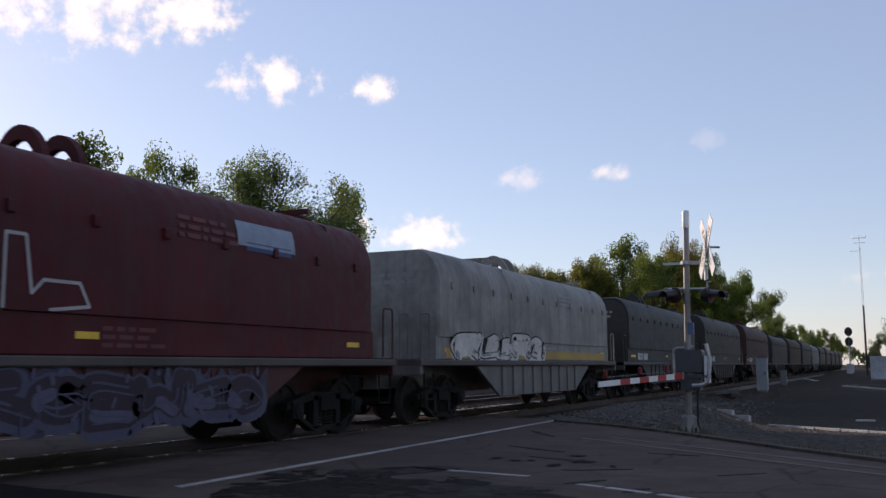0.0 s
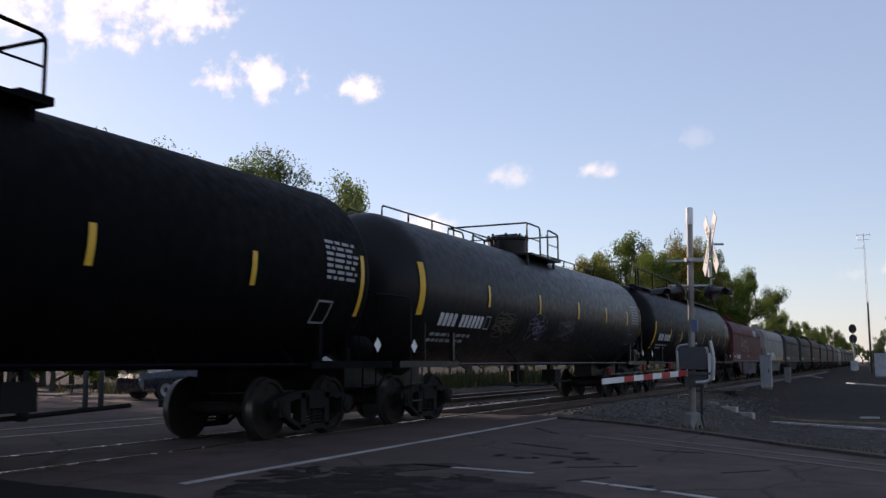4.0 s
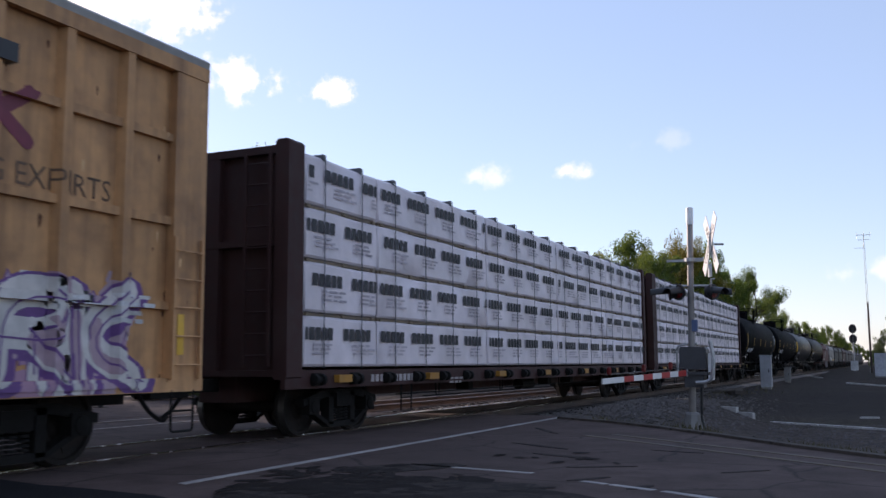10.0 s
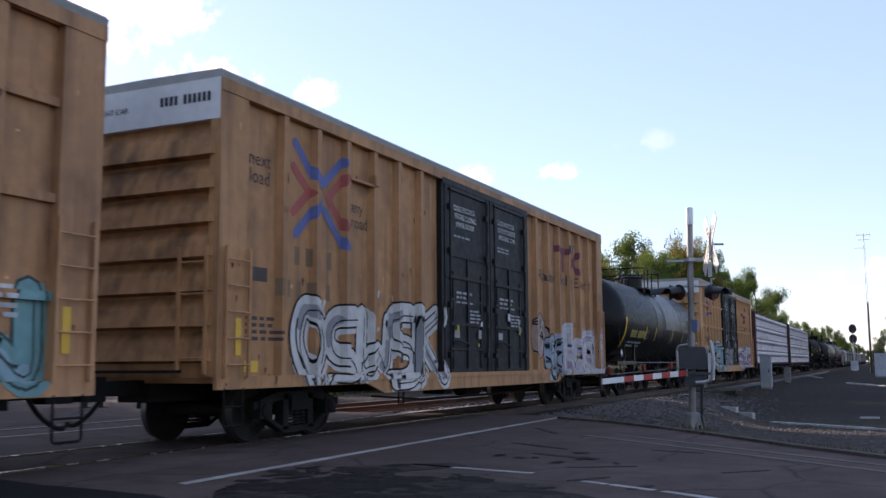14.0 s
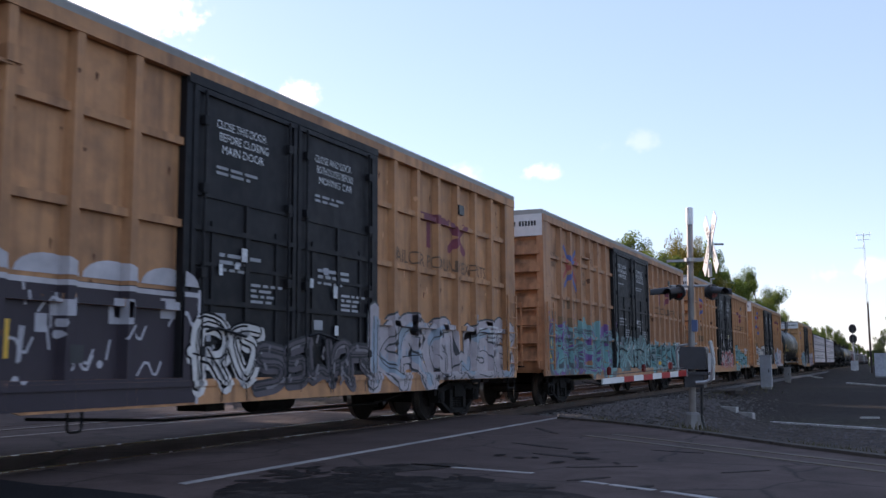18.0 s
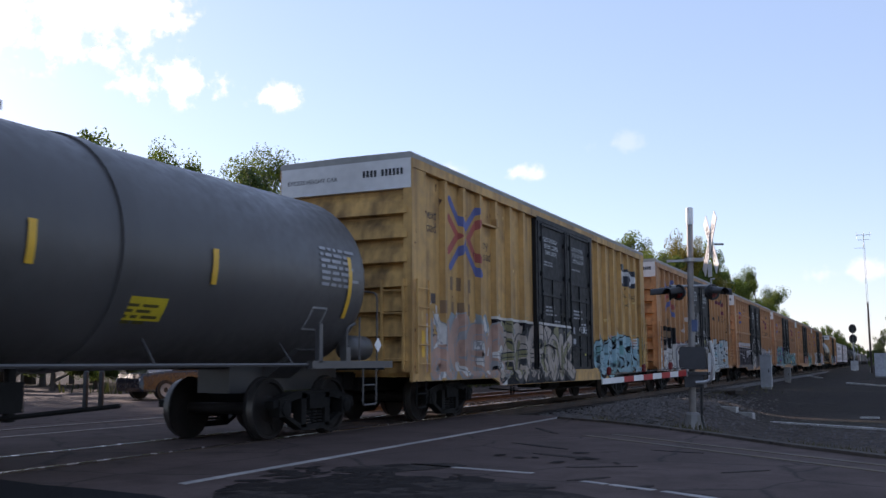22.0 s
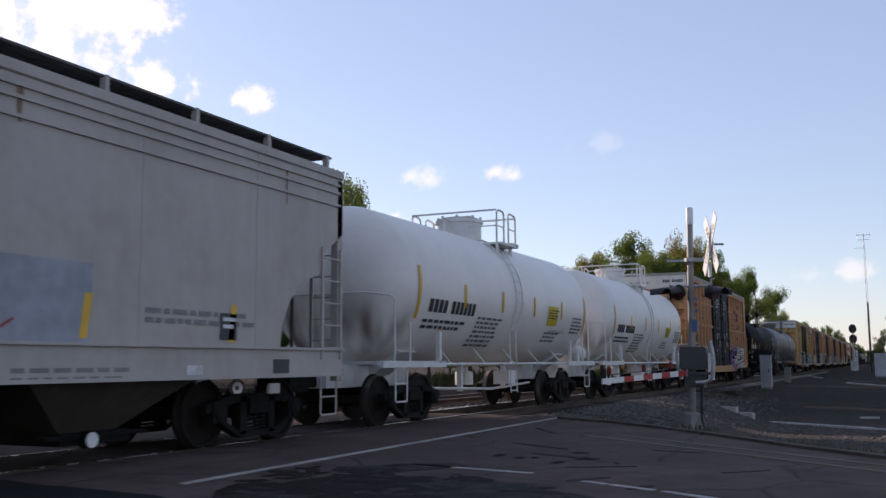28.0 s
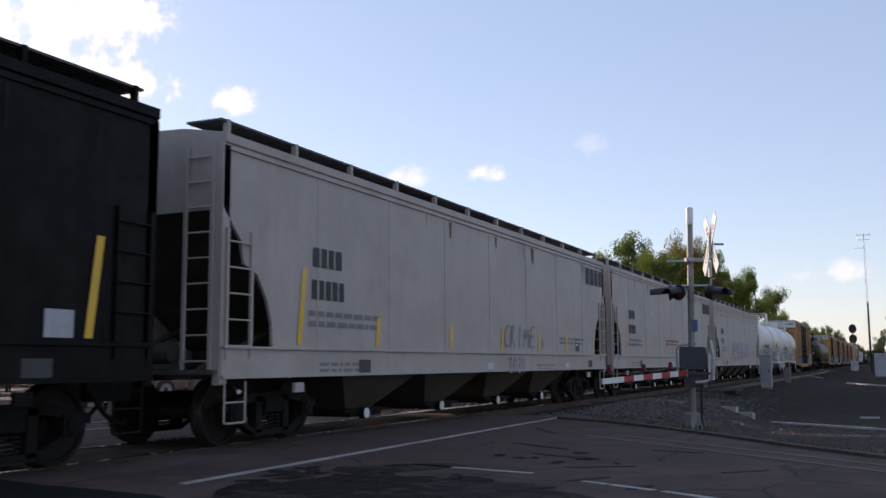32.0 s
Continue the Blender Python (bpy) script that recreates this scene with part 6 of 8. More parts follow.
def tar_stains():
    """Ragged black stains and crumbled spots in the worn asphalt."""
    rng = random.Random(58)
    g = Geo()
    n = 0
    for cx, cy, sx, sy, count, size in ((-4.3, 7.7, 0.75, 0.5, 46, 0.30), (-3.2, 7.2, 0.6, 0.35, 26, 0.26), (-5.3, 8.7, 0.42, 0.33, 34, 0.22), (-4.9, 7.9, 0.4, 0.4, 34, 0.28), (-4.2, 8.6, 0.4, 0.2, 14, 0.2), (-3.4, 11.0, 0.5, 0.4, 10, 0.16)):
        for _ in range(count):
            x, y = rng.gauss(cx, sx), rng.gauss(cy, sy)
            if x < -6.0 or y > 17.6 - (x + 5) * 1.05:
                continue
            r, a0, flat = size * rng.uniform(0.3, 1.0), rng.uniform(0, 6.28), rng.uniform(0.25, 0.7)
            ring = []
            for k in range(14):
                a = 2 * math.pi * k / 14
                f = r * rng.uniform(0.6, 1.15)
                p, q = f * math.cos(a), f * flat * math.sin(a)
                ring.append((x + p * math.cos(a0) - q * math.sin(a0), y + p * math.sin(a0) + q * math.cos(a0), 0.0024 + n * 0.00002))
            g.add(ring, [tuple(range(14))])
            n += 1
    tar = asphalt_material("tar_stain", (0.024, 0.019, 0.017), 0.8, 0.0, 3.0)
    tar.node_tree.nodes["Principled BSDF"].inputs["Specular IOR Level"].default_value = 0.06
    tagged(part("tar_stains", g, tar), "ragged black tar stains on the worn asphalt", "road stains", kind="stuff")


tar_stains()


# ---------------------------------------------------------------- tracks
def rail(x, y0, y1, head=RAIL):
    prof = [(-0.07, -0.17), (0.07, -0.17), (0.07, -0.155), (0.012, -0.13), (0.012, -0.045), (0.037, -0.035), (0.037, -0.006), (0.028, 0.0), (-0.028, 0.0), (-0.037, -0.006), (-0.037, -0.035), (-0.012, -0.045), (-0.012, -0.13), (-0.07, -0.155)]
    g = Geo().prism([(x + a, b) for a, b in prof], y0, y1)
    g.mi = [1 if i in (6, 7, 8) else 0 for i in range(len(g.f))]
    tagged(part("rail", g, [RAILWEB, head]), "steel rail with a polished head", "rail", "rails", "structure")


DULL = material("dull_rail_head", (0.22, 0.17, 0.14), 0.45, 0.8, 0.2)
for xc, head in ((TRACK_X, RAIL), (-13.73, DULL)):
    for s in (-1, 1):
        rail(xc + s * 0.7525, -60.0, 900.0, head)
tie_me = Geo().cbox(-1.3, 1.3, -0.115, 0.115, -0.33, -0.165, 0.015).mesh("tie", TIE)
for xc in (TRACK_X, -13.73):
    for k in range(60):
        t = part("tie", tie_me, None, at=(xc + random.uniform(-0.03, 0.03), 20.6 + k * 0.55, 0, 0, 0, random.uniform(-1, 1)))
        tagged(t, "weathered dark wooden railway tie in ballast", "railway tie", "ties under the rails")
g = Geo()
for xc in (TRACK_X, -13.73):
    for k in range(400):
        g.cbox(xc - 1.3, xc + 1.3, 53.6 + k * 0.55 - 0.115, 53.6 + k * 0.55 + 0.115, -0.33, -0.165, 0.015)
tagged(part("far_ties", g, TIE), "rows of dark wooden ties running into the distance", "railway ties", kind="stuff")


def ballast_bed():
    g = Geo()
    for xc, wide in ((TRACK_X, 1.9), (-13.73, 1.75)):
        rows = []
        y = 20.2
        while y < 900:
            z = [-0.42, -0.22, -0.20, -0.21, -0.20, -0.22, -0.42]
            x = [-wide - 0.5, -wide, -0.9, 0, 0.9, wide, wide + 0.5]
            rows.append([(xc + a + random.uniform(-0.05, 0.05), y, b + (random.uniform(-0.02, 0.02) if y < 70 else 0)) for a, b in zip(x, z)])
            y += 0.6 if y < 60 else 12
        g.loft(rows, caps=False, closed=False)
    tagged(part("ballast", g, GRAVEL, smooth=60), "crushed grey stone ballast under the tracks", "ballast", kind="structure")


ballast_bed()


def stones():
    """Loose stones over the heap and shoulders that the crossing looks on."""
    rng = random.Random(4)
    g = Geo()
    for i in range(7000):
        if i < 4200:
            x, y = rng.gauss(-6.2, 1.2), 20.0 + abs(rng.gauss(0, 9.0))
        elif i < 5400:
            x, y = rng.uniform(-6.0, 0.5), rng.uniform(15.5, 30)
        else:
            x, y = TRACK_X + rng.choice((-1, 1)) * rng.uniform(0.9, 2.3) + rng.choice((0, 0, -4.33)), rng.uniform(20.4, 55)
        edge = 18.6 - (x + 5.0) * 1.05 if x > -6.3 else 19.9
        if y < edge + 0.2:
            continue
        d = abs(x - TRACK_X)
        z = height(x, y) if (d > 2.2 and abs(x + 13.73) > 2.2) else -0.2
        s = rng.uniform(0.025, 0.075)
        v = [(x + s * rng.uniform(0.6, 1.2) * a, y + s * rng.uniform(0.6, 1.2) * b, z + s * 0.7 * c) for a, b, c in ((1, 0, 0), (0, 1, 0), (-1, 0, 0), (0, -1, 0), (0.2, 0.1, 1), (0, 0, -1))]
        g.add(v, [(0, 1, 4), (1, 2, 4), (2, 3, 4), (3, 0, 4), (1, 0, 5), (2, 1, 5), (3, 2, 5), (0, 3, 5)])
    tagged(part("gravel", g, GRAVEL), "loose crushed grey stones beside the track", "gravel", kind="stuff")


stones()


def verge():
    """Weeds along the road edge and dark debris by the line-side case."""
    rng = random.Random(77)
    g = Geo()
    for i in range(2600):
        k = rng.random()
        if i < 1500:
            x = rng.uniform(-5.6, 1.5)
            y = 18.6 - (x + 5.0) * 1.05 + abs(rng.gauss(0.25, 0.45))
        else:
            x, y = rng.gauss(-7.0, 0.9), rng.gauss(46, 5)
        patch = noise.noise((x * 0.8, y * 0.8, 2.0))
        if patch < 0.0:
            continue
        z = height(x, y) - 0.02
        h = rng.uniform(0.05, 0.16) * (1 + patch)
        a = rng.uniform(0, 6.28)
        d = Vector((math.cos(a), math.sin(a), 0)) * rng.uniform(0.02, 0.07)
        o = Vector((x, y, z))
        g.add([o - d * 0.4, o + d * 0.4, o + d + Vector((0, 0, h))], [(0, 1, 2)])
    tagged(part("weeds", g, material("dry_weeds", (0.10, 0.085, 0.04), 0.9, 0.0, 0.4)), "short dry weeds along the road edge", "weeds", kind="stuff")
    tie = Geo().cbox(-1.2, 1.2, -0.11, 0.11, 0.0, 0.18, 0.02).mesh("old_tie", TIE)
    for x, y, turn in ((-7.0, 44.5, 20), (-6.7, 45.6, 74), (-7.4, 46.4, 50), (-6.3, 43.6, 110)):
        tagged(part("old_tie", tie, None, at=(x, y, height(x, y) - 0.02, rng.uniform(-4, 4), rng.uniform(-3, 3), turn)), "discarded dark railway tie lying on gravel", "railway tie", "discarded ties")


verge()


# ---------------------------------------------------------------- crossing signal
RED_LENS = paint((0.16, 0.02, 0.02), 0.25)
GATE_RED = paint((0.45, 0.045, 0.04), 0.5)
GREYBOX = paint((0.075, 0.075, 0.08), 0.5, metal=0.3)


def crossing_signal():
    mx, my = -3.83, 20.77
    e = tagged(new("crossing_signal"), "aluminium railway crossing signal with crossbuck, lamps and lowered gate", "crossing signal")
    e.matrix_basis = pose(mx, my, -0.30, 0, 1.2, 0)
    e.scale = (1.25, 1.25, 1.25)
    part("mast", Geo().lathe([(0, 0.058), (3.78, 0.052), (3.80, 0.048)], (0, 0, 0), "z", 16), paint((0.27, 0.25, 0.235), 0.5, metal=0.35, vary=0.4, streak=0.4, dirt=(0.10, 0.07, 0.05), dirt_amount=0.3), e, smooth=40)
    part("mast_cap", Geo().lathe([(3.50, 0.062), (3.78, 0.062), (3.80, 0.05)], (0, 0, 0), "z", 16), WHITE, e, smooth=40)
    part("clamp", Geo().lathe([(2.86, 0.10), (2.92, 0.10)], (0, 0, 0), "z", 12).box(-0.4, -0.06, -0.02, 0.02, 2.86, 2.9).box(0.06, 0.22, -0.03, 0.03, 2.86, 2.92), GALV, e)
    part("base", Geo().lathe([(0.0, 0.20), (0.03, 0.20), (0.05, 0.17), (0.26, 0.13), (0.30, 0.10)], (0, 0, 0), "z", 8), paint((0.22, 0.21, 0.20), 0.6, metal=0.3), e)
    for k in range(4):
        a = k * math.pi / 2 + 0.78
        part("anchor_bolt", Geo().lathe([(0, 0.02), (0.09, 0.02), (0.10, 0.012)], (0.2 * math.cos(a), 0.2 * math.sin(a), 0), "z", 6), STEEL, e)
    part("cable", Geo().tube(bend([(0.07, -0.05, 0.9), (0.17, -0.05, 0.85), (0.16, -0.05, 0.2), (0.22, -0.06, 0.02)], 0.1), 0.025), BLACK, e)
    # crossbuck turned to the road, seen nearly edge on
    cb = part("crossbuck", Geo().tube([(0, 0, 3.18), (0.0, 0.22, 3.18)], 0.02), GALV, e, "white crossbuck boards", at=(0.36, -0.10, -0.04, 0, 0, -66))
    for s in (-1, 1):
        g = Geo()
        m = Matrix.Translation((0, 0.0 + 0.012 * s, 3.18)) @ Matrix.Rotation(radians(50 * s), 4, "Y")
        g.box(-0.60, 0.60, -0.006, 0.006, -0.11, 0.11, m)
        bd = part("board", g, WHITE, cb)
        tri, L = letters("RAILROAD" if s > 0 else "CROSSING", 0.17)
        g = Geo()
        for t in tri:
            g.add([m @ Vector((a - L / 2, -0.009, b - 0.06)) for a, b in t], [tuple(range(len(t)))])
        part("lettering", g, DARKINK, bd)
    part("track_count_plate", Geo().box(-0.12, 0.12, -0.02, -0.012, 2.62, 2.84), WHITE, cb, "small white plate under the boards")
    # lamps on a cross arm, hooded, facing along the road
    arm = part("cross_arm", Geo().tube([(-0.36, 0, 2.44), (0.36, 0, 2.44)], 0.022, 8).tube([(0.34, 0, 2.33), (0.34, 0, 2.56), (0.40, 0, 2.56)], 0.02, 6), GALV, e, at=(0, 0, 0, 0, 0, 6))
    for i, (x, turn) in enumerate(((-0.34, -80), (0.34, 92), (-0.20, -30), (0.36, 40))):
        lamp_ob = part("lamp", Geo().lathe([(-0.02, 0.135), (0.0, 0.14), (0.03, 0.11), (0.11, 0.08)], (0, 0, 0), "y", 18), BLACK, arm, "black round flasher lamp with hood", 40, at=(x, -0.02, 2.33, 0, 0, turn))
        part("lens", Geo().lathe([(-0.03, 0.02), (-0.028, 0.09), (-0.022, 0.10)], (0, 0, 0), "y", 16), RED_LENS, lamp_ob, "dark red lens")
        hood = Geo()
        for k in range(12):
            a0, a1 = math.radians(-10 + k * 16.7), math.radians(-10 + (k + 1) * 16.7)
            hood.add([(0.10 * math.cos(a0), -0.02, 0.10 * math.sin(a0)), (0.10 * math.cos(a1), -0.02, 0.10 * math.sin(a1)), (0.085 * math.cos(a1), -0.34, 0.085 * math.sin(a1) - 0.03), (0.085 * math.cos(a0), -0.34, 0.085 * math.sin(a0) - 0.03)], [(0, 1, 2, 3)])
        part("hood", hood, BLACK, lamp_ob)
    part("junction_box", Geo().cbox(0.02, 0.11, -0.07, 0.03, 1.66, 1.86, 0.01), paint((0.10, 0.14, 0.26), 0.5), e)
    # gate machine with its counterweights and the lowered arm
    part("gate_machine", Geo().cbox(-0.18, 0.26, -0.16, 0.16, 1.02, 1.40, 0.03), GREYBOX, e, "grey gate machine box")
    part("mounting_plate", Geo().box(-0.26, 0.36, -0.18, 0.18, 0.93, 0.98).box(-0.10, 0.22, -0.14, 0.14, 0.72, 0.93), GREYBOX, e)
    g = Geo().tube(bend([(-0.28, 0.22, 0.98), (-0.30, 0.22, 1.42), (0.05, 0.22, 1.46)], 0.1), 0.022)
    g.tube(bend([(0.34, -0.2, 1.5), (0.40, -0.2, 1.2), (0.36, -0.2, 0.82), (0.1, -0.2, 0.80)], 0.15), 0.035)
    part("arm_bracket", g, GALV, e)
    part("counterweight", Geo().box(0.30, 0.36, -0.18, 0.10, 0.85, 1.30), WHITE, e)
    tipv = Vector((-0.60, -3.10, -0.10))
    gate = part("gate_arm", Geo().box(-0.01, 0.01, 0, 0.05, -0.06, 0.06), GALV, e, "red and white striped gate arm", at=(-0.05, -0.20, 0.96))
    L = tipv.length
    rot = Matrix.Rotation(math.atan2(tipv.y, tipv.x) - math.pi / 2, 4, "Z") @ Matrix.Rotation(math.asin(tipv.z / L), 4, "X")
    nseg = 9
    for k in range(nseg):
        a, b = 0.05 + k * (L - 0.05) / nseg, 0.05 + (k + 1) * (L - 0.05) / nseg
        h0 = 0.046 - 0.008 * k / nseg
        g = Geo().box(-0.012, 0.012, a, b, -h0, h0, rot)
        part("stripe", g, GATE_RED if k % 2 == 0 and k < nseg - 1 else WHITE, gate, "red stripe" if k % 2 == 0 and k < nseg - 1 else "white stripe")
    for k in (0.22, 0.55, 0.93):
        p = rot @ Vector((0, L * k, 0.08))
        part("gate_lamp", Geo().lathe([(0, 0.02), (0.02, 0.035), (0.10, 0.035), (0.12, 0.02)], p, "z", 10), RED_LENS, gate, "small red arm lamp")
    g = Geo().tube([rot @ Vector((0.02, 0.1, 0.09)), rot @ Vector((0.02, L * 0.95, 0.085))], 0.008, 5)
    part("wire", g, BLACK, gate)


crossing_signal()


# ---------------------------------------------------------------- things beside the line
def equipment_case(x, y, w, d, h, mat, label):
    e = tagged(new("equipment_case"), label, "equipment case", "line-side cases")
    e.matrix_basis = pose(x, y, height(x, y) - 0.02)
    part("body", Geo().cbox(-w / 2, w / 2, -d / 2, d / 2, 0.14, h - 0.05, 0.02), mat, e)
    part("roof", Geo().cbox(-w / 2 - 0.04, w / 2 + 0.04, -d / 2 - 0.04, d / 2 + 0.04, h - 0.06, h, 0.02), mat, e)
    part("plinth", Geo().box(-w / 2 + 0.04, w / 2 - 0.04, -d / 2 + 0.04, d / 2 - 0.04, -0.1, 0.15), CONCRETE, e)
    part("door", Geo().cbox(-w / 2 + 0.05, w / 2 - 0.05, -d / 2 - 0.015, -d / 2, 0.25, h - 0.15, 0.005), mat, e)
    part("handle", Geo().box(w / 2 - 0.14, w / 2 - 0.10, -d / 2 - 0.05, -d / 2 - 0.01, h * 0.5, h * 0.6), STEEL, e)


SILVER = paint((0.52, 0.52, 0.53), 0.45, metal=0.4)
equipment_case(-6.0, 54.2, 0.56, 0.5, 1.85, paint((0.30, 0.31, 0.33), 0.5, metal=0.3), "silver-grey line-side equipment case on gravel")
equipment_case(-6.35, 70.0, 0.40, 0.40, 1.05, paint((0.20, 0.19, 0.18), 0.6), "small low silver equipment case by the track")
equipment_case(-0.1, 95.0, 2.1, 1.5, 2.2, paint((0.42, 0.43, 0.46), 0.5), "white painted equipment cabinet beside the lot")


def line_signal():
    e = tagged(new("railway_signal"), "tall railway signal mast with two black heads", "railway signal")
    e.matrix_basis = pose(-4.05, 135.94, -0.1)
    e.scale = (0.877, 0.877, 0.877)
    part("mast", Geo().lathe([(0, 0.16), (0.5, 0.16), (0.55, 0.09), (6.0, 0.08)], n=10, axis="z"), GALV, e)
    part("ladder", Geo().box(0.2, 0.24, -0.02, 0.02, 0.3, 5.4).box(0.5, 0.54, -0.02, 0.02, 0.3, 5.4), GALV, e)
    for z in (6.25, 4.75):
        h = part("signal_head", Geo().prism([(0.55 * math.cos(a), z + 0.68 * math.sin(a)) for a in [k * math.pi / 8 for k in range(16)]], -0.06, 0.06), BLACK, e, "black oval signal target")
        for dz in (0.33, 0.0, -0.33):
            part("visor", Geo().lathe([(0, 0.13), (-0.3, 0.11)], (0, -0.06, z + dz), "y", 10), BLACK, h)
    part("relay_case", Geo().cbox(-0.5, 0.5, -0.4, 0.4, 0.1, 1.5, 0.03), SILVER, e)


line_signal()


def antenna_tower():
    e = tagged(new("antenna_mast"), "thin lattice antenna mast with crossed aerials on top", "antenna mast")
    e.matrix_basis = pose(-1.82, 117.99, -0.1, 0, 0.0, 0)
    e.scale = (0.94, 0.94, 0.926)
    g = Geo()
    for k in range(3):
        a = k * 2.094
        g.tube([(0.16 * math.cos(a), 0.16 * math.sin(a), 0), (0.09 * math.cos(a), 0.09 * math.sin(a), 15.5)], 0.018, 5)
    part("mast", g, GALV, e)
    g = Geo()
    for j in range(38):
        z = j * 0.4
        for k in range(3):
            a, b = k * 2.094, (k + 1) * 2.094
            r = 0.16 - 0.07 * z / 15.5
            g.tube([(r * math.cos(a), r * math.sin(a), z), (r * math.cos(b), r * math.sin(b), z + 0.4)], 0.008, 4)
    part("lattice", g, GALV, e)
    part("pole", Geo().tube([(0, 0, 15.3), (0, 0, 17.0)], 0.04, 6), GALV, e)
    g = Geo().tube([(-0.8, 0, 16.8), (0.8, 0, 16.8)], 0.03, 5).tube([(-0.65, 0, 16.2), (0.65, 0, 16.2)], 0.025, 5)
    for x in (-0.75, 0.0, 0.75):
        g.tube([(x, 0, 16.5), (x, 0, 17.1)], 0.025, 5)
    g.tube([(-1.1, 0, 15.2), (0.0, 0, 15.2)], 0.02, 5)
    part("aerial", g, GALV, e)
    p = tagged(new("utility_pole"), "short weathered wooden pole beside the antenna mast", "pole")
    p.matrix_basis = pose(-1.68, 111.99, -0.1)
    part("post", Geo().lathe([(0, 0.11), (7.5, 0.08)], n=10, axis="z"), TIE, p)


antenna_tower()


# ---------------------------------------------------------------- across the tracks
def parked_car(x, y, turn, color, label):
    e = tagged(new("car"), label, "car")
    e.matrix_basis = pose(x, y, 0, 0, 0, turn)
    m = paint(color, 0.25, coat=0.6, vary=0.05, bump=0.0)
    glass = paint((0.015, 0.018, 0.022), 0.08)

    def ring(yy, z0, z1, w0, w1):
        return [(-w0, yy, z0), (w0, yy, z0), (w0, yy, (z0 + z1) / 2), (w1, yy, z1), (-w1, yy, z1), (-w0, yy, (z0 + z1) / 2)]

    part("body", Geo().loft([ring(-2.3, 0.40, 0.72, 0.75, 0.68), ring(-2.2, 0.28, 0.86, 0.86, 0.78), ring(-1.2, 0.24, 0.95, 0.90, 0.82), ring(1.4, 0.24, 0.97, 0.90, 0.82), ring(2.15, 0.28, 0.98, 0.88, 0.78), ring(2.3, 0.40, 0.85, 0.80, 0.70)]), m, e, smooth=30)
    part("cabin", Geo().loft([ring(-1.15, 0.93, 0.96, 0.78, 0.76), ring(-0.35, 0.93, 1.42, 0.80, 0.62), ring(1.1, 0.93, 1.45, 0.80, 0.62), ring(1.9, 0.93, 1.0, 0.78, 0.72)]), glass, e, "dark car windows", 30)
    part("roof", Geo().loft([ring(-0.3, 1.41, 1.46, 0.64, 0.58), ring(1.05, 1.43, 1.48, 0.64, 0.58)]), m, e)
    for yy in (-1.42, 1.38):
        for s in (-1, 1):
            w = part("wheel", Geo().lathe([(0, 0.2), (0.0, 0.33), (0.22 * s, 0.33), (0.22 * s, 0.2)], (s * 0.70, yy, 0.33), "x", 20), BLACK, e, smooth=40)
            part("rim", Geo().lathe([(0, 0.03), (0.015 * s, 0.19), (0.03 * s, 0.22), (0.0, 0.22)], (s * 0.915, yy, 0.33), "x", 16), GALV, w)
    part("tail_lamp", Geo().box(-0.8, -0.5, 2.24, 2.31, 0.7, 0.85).box(0.5, 0.8, 2.24, 2.31, 0.7, 0.85), RED_LENS, e)
    part("head_lamp", Geo().box(-0.75, -0.45, -2.29, -2.2, 0.58, 0.72).box(0.45, 0.75, -2.29, -2.2, 0.58, 0.72), WHITE, e)


parked_car(-22.1, 26.6, -18, (0.006, 0.008, 0.016), "dark blue car waiting on the road beyond the tracks")


def shed(x, y, turn, L, H, D, wall, label, stripe=None):
    e = tagged(new("building"), label, "building")
    e.matrix_basis = pose(x, y, -0.1, 0, 0, turn)
    part("wall", Geo().box(-L / 2, L / 2, -D / 2, D / 2, 0, H), wall, e)
    part("roof", Geo().prism([(-D / 2 - 0.3, H), (D / 2 + 0.3, H), (0, H + 0.9)], -L / 2 - 0.3, L / 2 + 0.3, "x"), paint((0.12, 0.115, 0.11), 0.8), e)
    n = max(2, int(L / 2.6))
    for k in range(n):
        c = -L / 2 + L * (k + 0.5) / n
        w = part("window", Geo().box(c - 0.75, c + 0.75, -D / 2 - 0.03, -D / 2 - 0.005, 0.55, 1.75), paint((0.62, 0.66, 0.72), 0.2), e, "pale window")
        part("window_frame", Geo().box(c - 0.82, c - 0.75, -D / 2 - 0.05, -D / 2, 0.5, 1.8).box(c + 0.75, c + 0.82, -D / 2 - 0.05, -D / 2, 0.5, 1.8), WHITE, w)
    if stripe:
        part("stripe", Geo().box(-L / 2, L / 2, -D / 2 - 0.02, -D / 2 - 0.002, 0.2, 0.45), stripe, e)


def bollard(x, y):
    e = tagged(new("bollard"), "dark painted steel bollard beside the road", "bollard", "bollards beyond the tracks")
    e.matrix_basis = pose(x, y, -0.01)
    part("post", Geo().lathe([(0, 0.075), (0.95, 0.075), (1.0, 0.06), (1.03, 0.02)], n=12, axis="z"), BLACK, e, smooth=40)
    part("base_plate", Geo().box(-0.13, 0.13, -0.13, 0.13, 0, 0.02), STEEL, e)


bollard(-19.90, 19.72)
bollard(-19.73, 20.12)
shed(-31.9, 50.8, 40, 6.0, 2.6, 5.0, paint((0.55, 0.55, 0.56), 0.6), "low pale building with blue band beyond the tracks", SIGN_BLUE)


# ---------------------------------------------------------------- trees
BARK = material("tree_bark", (0.07, 0.055, 0.042), 0.9, 0.0, 0.4, 8.0, 1.0, 0.6)


